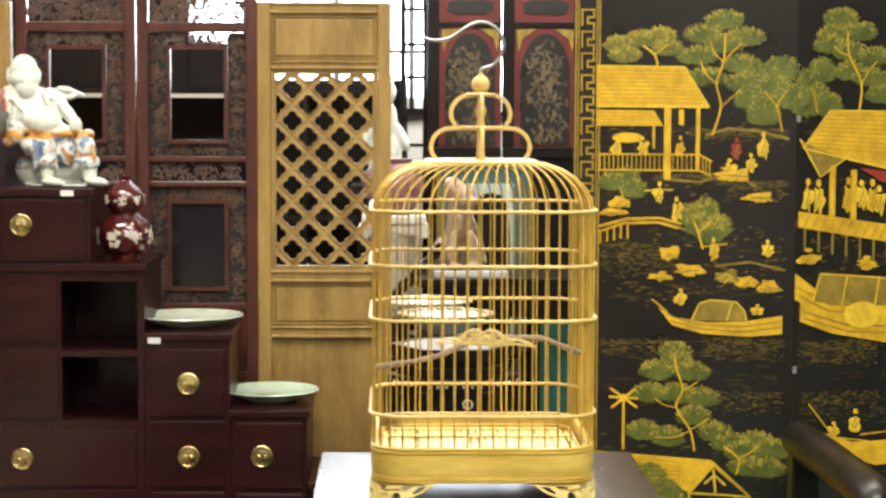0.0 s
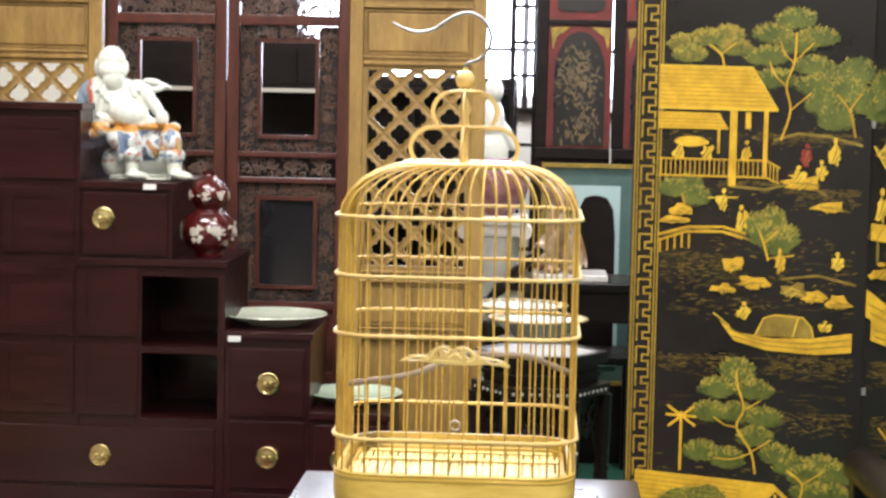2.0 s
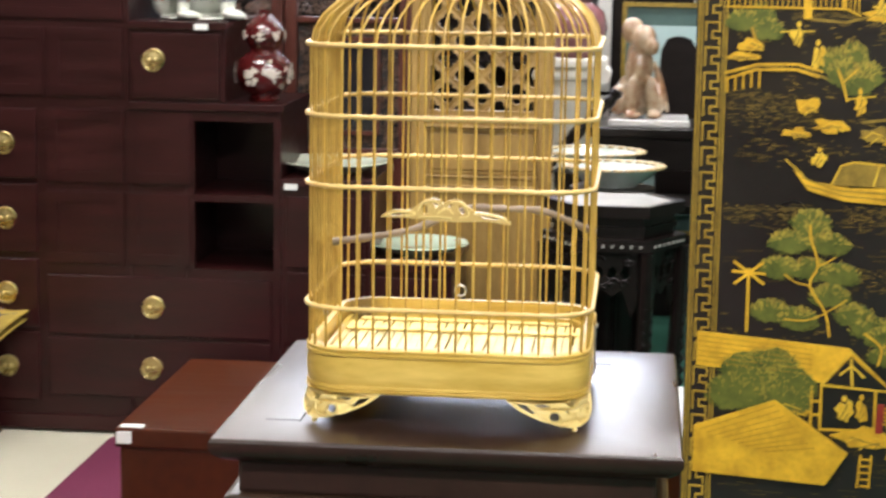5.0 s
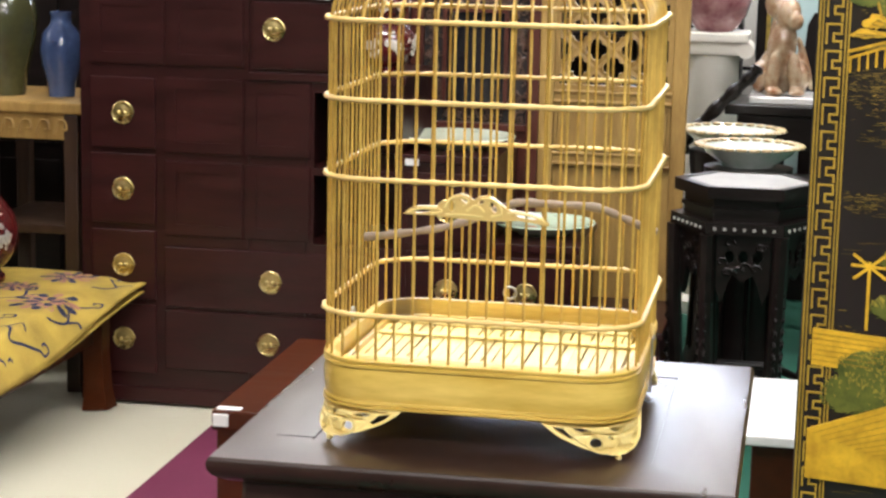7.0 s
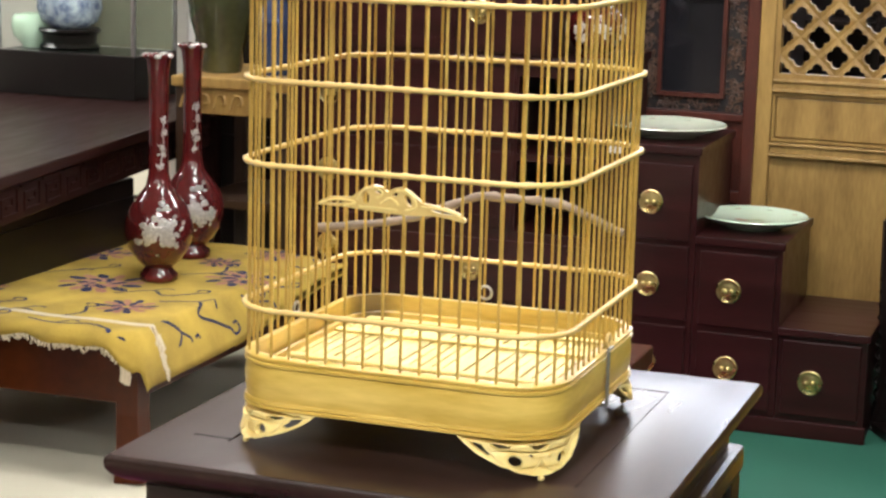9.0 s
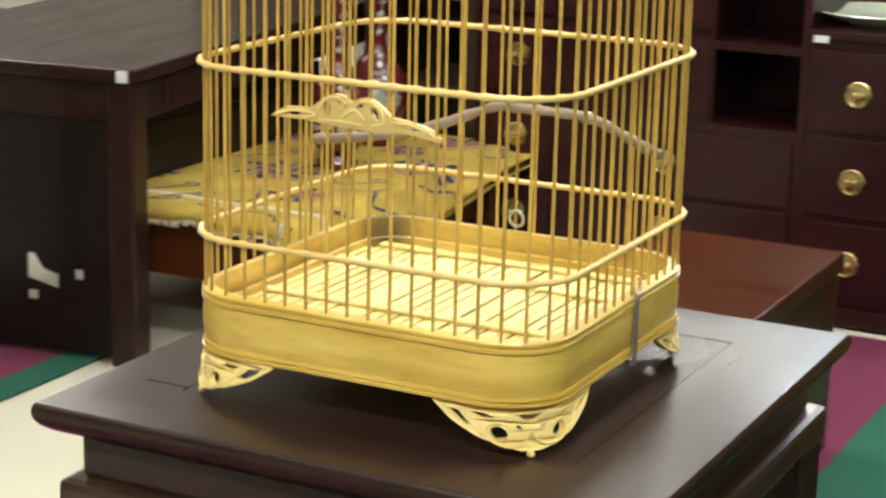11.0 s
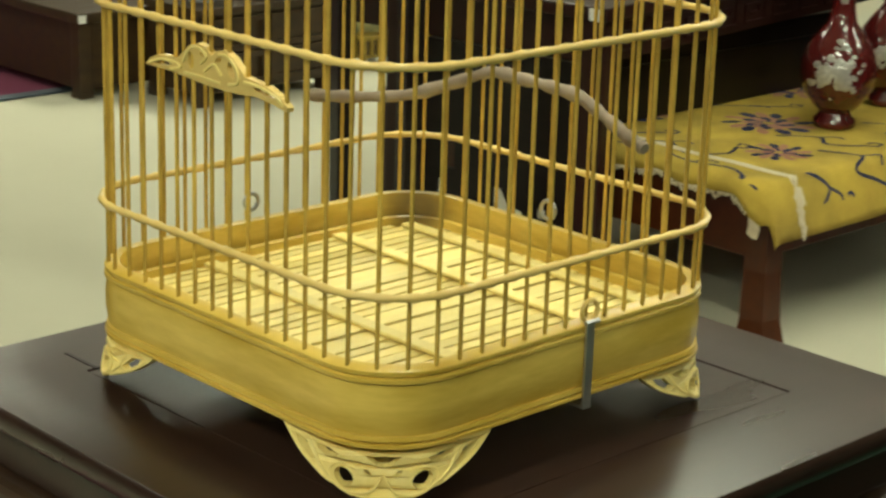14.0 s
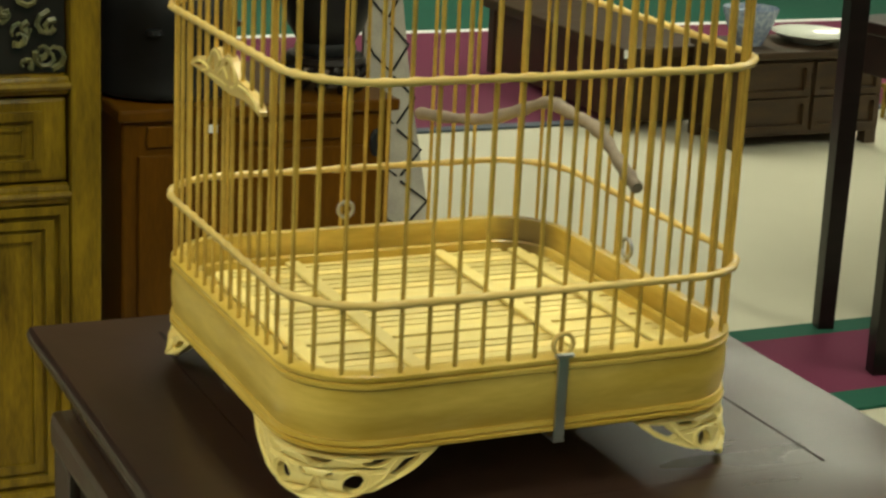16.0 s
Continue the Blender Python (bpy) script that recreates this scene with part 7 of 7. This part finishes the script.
for z in (0.03, 0.42, 0.84, 1.365):
    part("shelf_board", box(0.0, 1.72, 0.0, 0.2798, z, z + 0.02), BLACKWOOD, bk)
for x in (0.0, 0.43, 0.86, 1.29, 1.70):
    part("upright", box(x, x + 0.02, 0.001, 0.2797, 0.0005, 1.3645), BLACKWOOD, bk)
ws_ = thing("white_shelf", "thin white shelf with a tag behind the carved doors", "shelf", (-1.35, 4.75, 0))
part("board", box(0.0, 0.78, 0.0, 0.25, 1.352, 1.366), WHITEPAINT, ws_)
for x in (0.0, 0.764):
    part("support", box(x, x + 0.016, 0.0, 0.25, 0.0005, 1.3518), BLACKWOOD, ws_)
part("back_board", box(0.0162, 0.7638, 0.23, 0.25, 0.0005, 1.3518), BLACKWOOD, ws_)

# ---- the far side of the shop ----
ls = thing("tall_stand", "tall narrow black stand on two slender tapering legs", "stand", (-2.28, 2.005, 0), -13.0)
part("top", box(-0.18, 0.18, -0.05, 0.05, 1.16, 1.19, 0.005), BLACKWOOD, ls)
part("apron", box(-0.16, 0.16, -0.008, 0.008, 1.08, 1.1598, 0.003), BLACKWOOD, ls)
for x in (-0.144, 0.144):
    part("leg", tube(bmesh.new(), [(x * 1.05, 0, 1.1598), (x * 1.02, 0, 0.6), (x, 0, 0.0085)], [0.032, 0.029, 0.025], 4), BLACKWOOD, ls)


def low_cabinet(x0, x1, y0, y1, h, name, label):
    """A low cabinet whose front faces +x."""
    c = thing(name, label, "cabinet")
    part("body", box(x0, x1 - 0.012, y0, y1, 0.04, h - 0.022), CARVEDARK, c)
    part("top", box(x0 - 0.01, x1 + 0.012, y0 - 0.012, y1 + 0.012, h - 0.0218, h, 0.004), CARVEDARK, c)
    for y in (y0, y1 - 0.04):
        part("foot", box(x1 - 0.052, x1 - 0.0122, y, y + 0.04, 0.0005, 0.0398), CARVEDARK, c)
        part("foot", box(x0, x0 + 0.04, y, y + 0.04, 0.0005, 0.0398), CARVEDARK, c)
    n = max(2, round((y1 - y0) / 0.22))
    for k in range(n):
        a, b_ = y0 + (y1 - y0) * k / n + 0.008, y0 + (y1 - y0) * (k + 1) / n - 0.008
        for z0, z1 in ((0.055, h * 0.52), (h * 0.54, h - 0.035)):
            part("front_panel", slab(bmesh.new(), [rect(a, b_, z0, z1), rect(a + 0.02, b_ - 0.02, z0 + 0.018, z1 - 0.018)[::-1]], lambda u, v, d: (d, u, v), x1 - 0.0118, x1), CARVEDARK, c)
    return c


low_cabinet(-4.19, -3.92, 2.77, 3.29, 0.30, "low_cabinet", "low dark panelled cabinet with a dish on top")
low_cabinet(-4.35, -3.92, 4.05, 4.85, 0.31, "low_cabinet", "low dark panelled cabinet by the far wall")
plate_thing("dish", "shallow white porcelain dish on the low cabinet", (-4.05, 3.10, 0.3005), 0.125, 0.030, None, PORCELAIN, "dish")
plate_thing("bowl", "round pale patterned bowl on the low cabinet", (-4.05, 2.87, 0.3005), 0.085, 0.11, None, BLUEENAMEL, "bowl")
for x, y in ((-4.16, 3.63), (-4.26, 3.86)):
    cv = thing("cloisonne_vase", "tall multicoloured enamel vase on a pierced gold-brown stand", "vase", (x, y, 0.0), group="enamel vases")
    plinth = part("plinth", box(-0.092, 0.092, -0.092, 0.092, 0.098, 0.115, 0.004), GOLD_DARK, cv, "gold-brown wooden stand")
    part("apron", box(-0.080, 0.080, -0.080, 0.080, 0.045, 0.0978, 0.003), BROWNWOOD, plinth)
    for q in range(4):
        turn = Matrix.Rotation(radians(90 * q), 4, "Z")
        for xx in (-0.078, -0.046, -0.016, 0.016, 0.046, 0.078):
            b = box(xx - 0.006, xx + 0.006, -0.087, -0.0805, 0.0005 if abs(xx) > 0.07 else 0.050, 0.0978)
            b.transform(turn)
            part("fret_bar", b, GOLD_DARK, plinth)
        b = box(-0.0715, 0.0715, -0.0865, -0.0805, 0.040, 0.0496)
        b.transform(turn)
        part("fret_rail", b, GOLD_DARK, plinth)
    shade(part("body", lathe(bmesh.new(), [(0, 0.1152), (0.050, 0.1152), (0.056, 0.13), (0.066, 0.22), (0.088, 0.38), (0.095, 0.48), (0.07, 0.57), (0.04, 0.62), (0.05, 0.68), (0.045, 0.68), (0, 0.62)], 26), MIXENAMEL, cv), 50)
    rv = random.Random(int(y * 100))
    for q in range(26):
        a, z = rv.uniform(0, 2 * math.pi), rv.uniform(0.15, 0.50)
        blossom(cv, 0.058 + 0.037 * (z - 0.13) / 0.35, z, a, rv.uniform(0.014, 0.026), q, None, (ENAMELBLUE, ORANGEGLAZE, PORCELAIN, GREENPAINT, ENAMELBLUE)[q % 5])
lt = thing("low_table", "low dark wooden table with a thick top", "table", (-4.21, 2.53, 0))
part("top", box(-1.0, 0.0, 0.0, 0.40, 0.235, 0.268, 0.006), CARVEDARK, lt)
part("apron", box(-0.97, -0.03, 0.025, 0.045, 0.03, 0.2348, 0.003), CARVEDARK, lt)
part("apron", box(-0.045, -0.025, 0.046, 0.375, 0.03, 0.2348, 0.003), CARVEDARK, lt)
for x in (-0.07, -0.98):
    for y in (0.02, 0.33):
        part("leg", box(x, x + 0.05, y, y + 0.05, 0.0005, 0.2345, 0.006), CARVEDARK, lt)
solo("price_tag", box(-4.2095, -4.206, 2.535, 2.56, 0.238, 0.262), TAG, "small blank white tag on the low table", "tag")

# orange-brown chest with a black pot, and the canvas beside it
oc = thing("orange_chest", "orange-brown wooden chest with dark oval lock plates", "chest", (-2.14, 0, 0))
part("body", box(-0.35, 0.0, 0.421, 0.890, 0.0085, 0.596, 0.005), ORANGEWOOD, oc)
part("top", box(-0.36, 0.010, 0.413, 0.901, 0.5962, 0.617, 0.005), ORANGEWOOD, oc)
for y0, y1 in ((0.447, 0.682), (0.686, 0.838)):
    part("door", box(0.0002, 0.0060, y0, y1, 0.07, 0.540, 0.003), ORANGEWOOD, oc)
part("drawer_front", box(0.0002, 0.0050, 0.462, 0.823, 0.552, 0.588, 0.003), ORANGEWOOD, oc)
for y, z, r in ((0.626, 0.356, 0.022), (0.743, 0.356, 0.022), (0.862, 0.541, 0.012)):
    o = part("lock_plate", lathe(bmesh.new(), [(0, 0), (r, 0), (r, 0.003), (r * 0.8, 0.005), (0, 0.006)], 20, sx=2.0), POTBLACK, oc, "dark iron oval lock plate")
    o.matrix_basis = pose(0.0062 if z < 0.5 else 0.0005, y, z, 0, 90, 0)
solo("price_tag", box(-2.1348, -2.1318, 0.558, 0.579, 0.574, 0.587), TAG, "small blank white tag on the orange chest", "tag")
pt = thing("pot", "large round black bronze pot on the orange chest", "pot", (-2.280, 0.529, 0.6172))
k = 0.84
shade(part("body", lathe(bmesh.new(), [(0, 0.0), (0.128 * k, 0.0), (0.140 * k, 0.006), (0.142 * k, 0.018), (0.136 * k, 0.028), (0.144 * k, 0.075), (0.146 * k, 0.135), (0.13 * k, 0.185), (0.11 * k, 0.21), (0.122 * k, 0.227), (0.11 * k, 0.227), (0, 0.195)], 36), POTBLACK, pt), 50)
for a in (-0.4, 0.4, 1.2):
    part("lug", lathe(bmesh.new(), [(0, 0), (0.015, 0.004), (0.013, 0.012), (0, 0.015)], 12, (0.120 * math.cos(a), 0.120 * math.sin(a), 0.11)), POTBLACK, pt)
cs = thing("carved_stand", "low dark carved wooden root stand on the orange chest", "stand", (-2.25, 0.808, 0.6172))
b = bmesh.new()
for q in range(11):
    a = q * 0.571
    tube(b, smooth_path([(0.078 * math.cos(a), 0.068 * math.sin(a), 0.0085), (0.066 * math.cos(a + 0.2), 0.058 * math.sin(a + 0.2), 0.022), (0.078 * math.cos(a + 0.4), 0.068 * math.sin(a + 0.4), 0.038), (0.050 * math.cos(a + 0.6), 0.042 * math.sin(a + 0.6), 0.050)], 4), 0.0085, 7)
parts("root", b, BLACKWOOD, cs)
shade(part("top_disc", lathe(bmesh.new(), [(0, 0.044), (0.074, 0.044), (0.079, 0.050), (0.072, 0.059), (0, 0.059)], 24, sy=0.9), BLACKWOOD, cs), 40)
dj = thing("jar", "dark bronze-brown jar on the carved root stand", "jar", (-2.25, 0.808, 0.6764))
shade(part("body", lathe(bmesh.new(), [(0, 0), (0.050, 0), (0.054, 0.010), (0.049, 0.022), (0.066, 0.050), (0.079, 0.088), (0.081, 0.126), (0.067, 0.168), (0.047, 0.193), (0.055, 0.212), (0.046, 0.212), (0, 0.185)], 28), POTBLACK, dj), 50)
for a in (-0.5, 0.6):
    part("lug", lathe(bmesh.new(), [(0, 0), (0.012, 0.004), (0.010, 0.012), (0, 0.015)], 12, (0.079 * math.cos(a), 0.079 * math.sin(a), 0.105)), POTBLACK, dj)
# added black body that stands in for the dark gap beside the chest
sc_ = thing("dark_cabinet", "tall black cabinet added to fill the dark gap by the orange chest", "cabinet")
part("body", box(-2.60, -2.287, 0.075, 0.405, 0.0085, 1.30, 0.006), BLACKWOOD, sc_)
for z0, z1 in ((0.05, 0.60), (0.64, 1.26)):
    part("door", box(-2.2868, -2.275, 0.095, 0.385, z0, z1, 0.004), BLACKWOOD, sc_)
cn = thing("leaning_canvas", "patterned grey canvas panel leaning beside the orange chest", "canvas", (-2.27, 0.905, 0.0085))
b = slab(bmesh.new(), [[(0.0, 0.0), (0.185, 0.0), (0.126, 0.367), (0.091, 0.58), (0.055, 0.923), (0.0, 0.923)]], lambda u, v, d: (d - 0.08 * v, u, v), 0.0, 0.012)
part("cloth", b, CANVAS, cn)
for q in range(9):
    z = 0.05 + 0.095 * q
    w = 0.178 - 0.145 * z
    part("dark_stripe", tube(bmesh.new(), [(0.0135 - 0.08 * z, w * 0.62, z), (0.0135 - 0.08 * (z + 0.045), w * 0.96, z + 0.045), (0.0135 - 0.08 * (z + 0.085), w * 0.55, z + 0.085)], 0.0024, 5), POTBLACK, cn)
    part("dark_stripe", tube(bmesh.new(), [(0.0135 - 0.08 * z, w * 0.55, z), (0.0135 - 0.08 * (z + 0.03), w * 0.20, z + 0.03), (0.0135 - 0.08 * (z + 0.075), w * 0.05, z + 0.055)], 0.0018, 5), POTBLACK, cn)

# tall yellow-brown carved cabinet
yc = thing("carved_cabinet", "tall yellow-brown cabinet with carved drawers and panels", "cabinet", (-1.725, 0.2765, 0.011))
part("body", box(-0.42, -0.02, -0.80, 0.0, -0.0025, 1.85), YELLOWOOD, yc)
for y0 in (-0.040, -0.430, -0.800):
    part("stile", box(-0.0198, 0.012, y0, y0 + 0.042, -0.0025, 1.85, 0.005), YELLOWOOD, yc)
for y0, y1 in ((-0.3878, -0.0402), (-0.7578, -0.4302)):
    for z0, z1 in ((0.726, 0.752), (0.574, 0.602), (0.10, 0.14), (1.80, 1.84)):
        part("rail", box(-0.0198, 0.008, y0, y1, z0, z1, 0.006), YELLOWOOD, yc)
    part("rail_bead", tube(bmesh.new(), [(0.009, y0, 0.739), (0.009, y1, 0.739)], 0.006, 8), YELLOWOOD, yc)
    part("rail_bead", tube(bmesh.new(), [(0.009, y0, 0.588), (0.009, y1, 0.588)], 0.005, 8), YELLOWOOD, yc)
    df = part("drawer_front", box(-0.0198, 0.002, y0 + 0.004, y1 - 0.004, 0.606, 0.722, 0.006), YELLOWOOD, yc)
    part("drawer_border", slab(bmesh.new(), [rect(y0 + 0.022, y1 - 0.038, 0.625, 0.704), rect(y0 + 0.034, y1 - 0.050, 0.637, 0.692)[::-1]], lambda u, v, d: (d, u, v), 0.0022, 0.008), YELLOWOOD, df)
    part("drawer_border", slab(bmesh.new(), [rect(y0 + 0.044, y1 - 0.060, 0.645, 0.684), rect(y0 + 0.050, y1 - 0.066, 0.651, 0.678)[::-1]], lambda u, v, d: (d, u, v), 0.0022, 0.005), YELLOWOOD, df)
    part("drawer_knob", lathe(bmesh.new(), [(0, 0), (0.012, 0.002), (0.010, 0.012), (0, 0.015)], 12), BRASS, df).matrix_basis = pose(0.002, (y0 + y1) / 2, 0.664, 0, 90, 0)
    lp = part("lower_panel", box(-0.0198, -0.006, y0 + 0.004, y1 - 0.004, 0.142, 0.572), YELLOWOOD, yc)
    for e, d1 in ((0.002, 0.006), (0.022, 0.001), (0.040, -0.001)):
        part("panel_border", slab(bmesh.new(), [rect(y0 + e, y1 - e, 0.141 + e, 0.573 - e), rect(y0 + e + 0.012, y1 - e - 0.012, 0.153 + e, 0.561 - e)[::-1]], lambda u, v, d: (d, u, v), -0.0058, d1), YELLOWOOD, lp)
    part("carved_ground", box(-0.0198, -0.012, y0 + 0.002, y1 - 0.002, 0.753, 1.20), INK, yc)
    part("door_panel", box(-0.0198, -0.004, y0 + 0.002, y1 - 0.002, 1.202, 1.798, 0.004), YELLOWOOD, yc)
    b = bmesh.new()
    rr = random.Random(31 if y0 > -0.4 else 32)
    for _ in range(150):
        cy, cz, a0 = rr.uniform(y0 + 0.015, y1 - 0.015), rr.uniform(0.765, 1.185), rr.uniform(0, 6.28)
        r = rr.uniform(0.008, 0.020)
        tube(b, [(-0.006 + rr.uniform(-0.003, 0.004), cy + r * (1 - 0.1 * q) * math.cos(a0 + q * 0.8), cz + r * (1 - 0.1 * q) * math.sin(a0 + q * 0.8)) for q in range(7)], [0.0050 - 0.0005 * q for q in range(7)], 5)
    tagged(part("carved_scrollwork", b, CARVEGREEN, yc, "greenish gilt carving"), kind="stuff")
solo("rug_roll", tube(bmesh.new(), [(-2.02, 0.60, 0.039), (-1.90, 0.65, 0.039)], 0.030, 14), CANVAS, "small rolled pale mat on the floor", "mat")
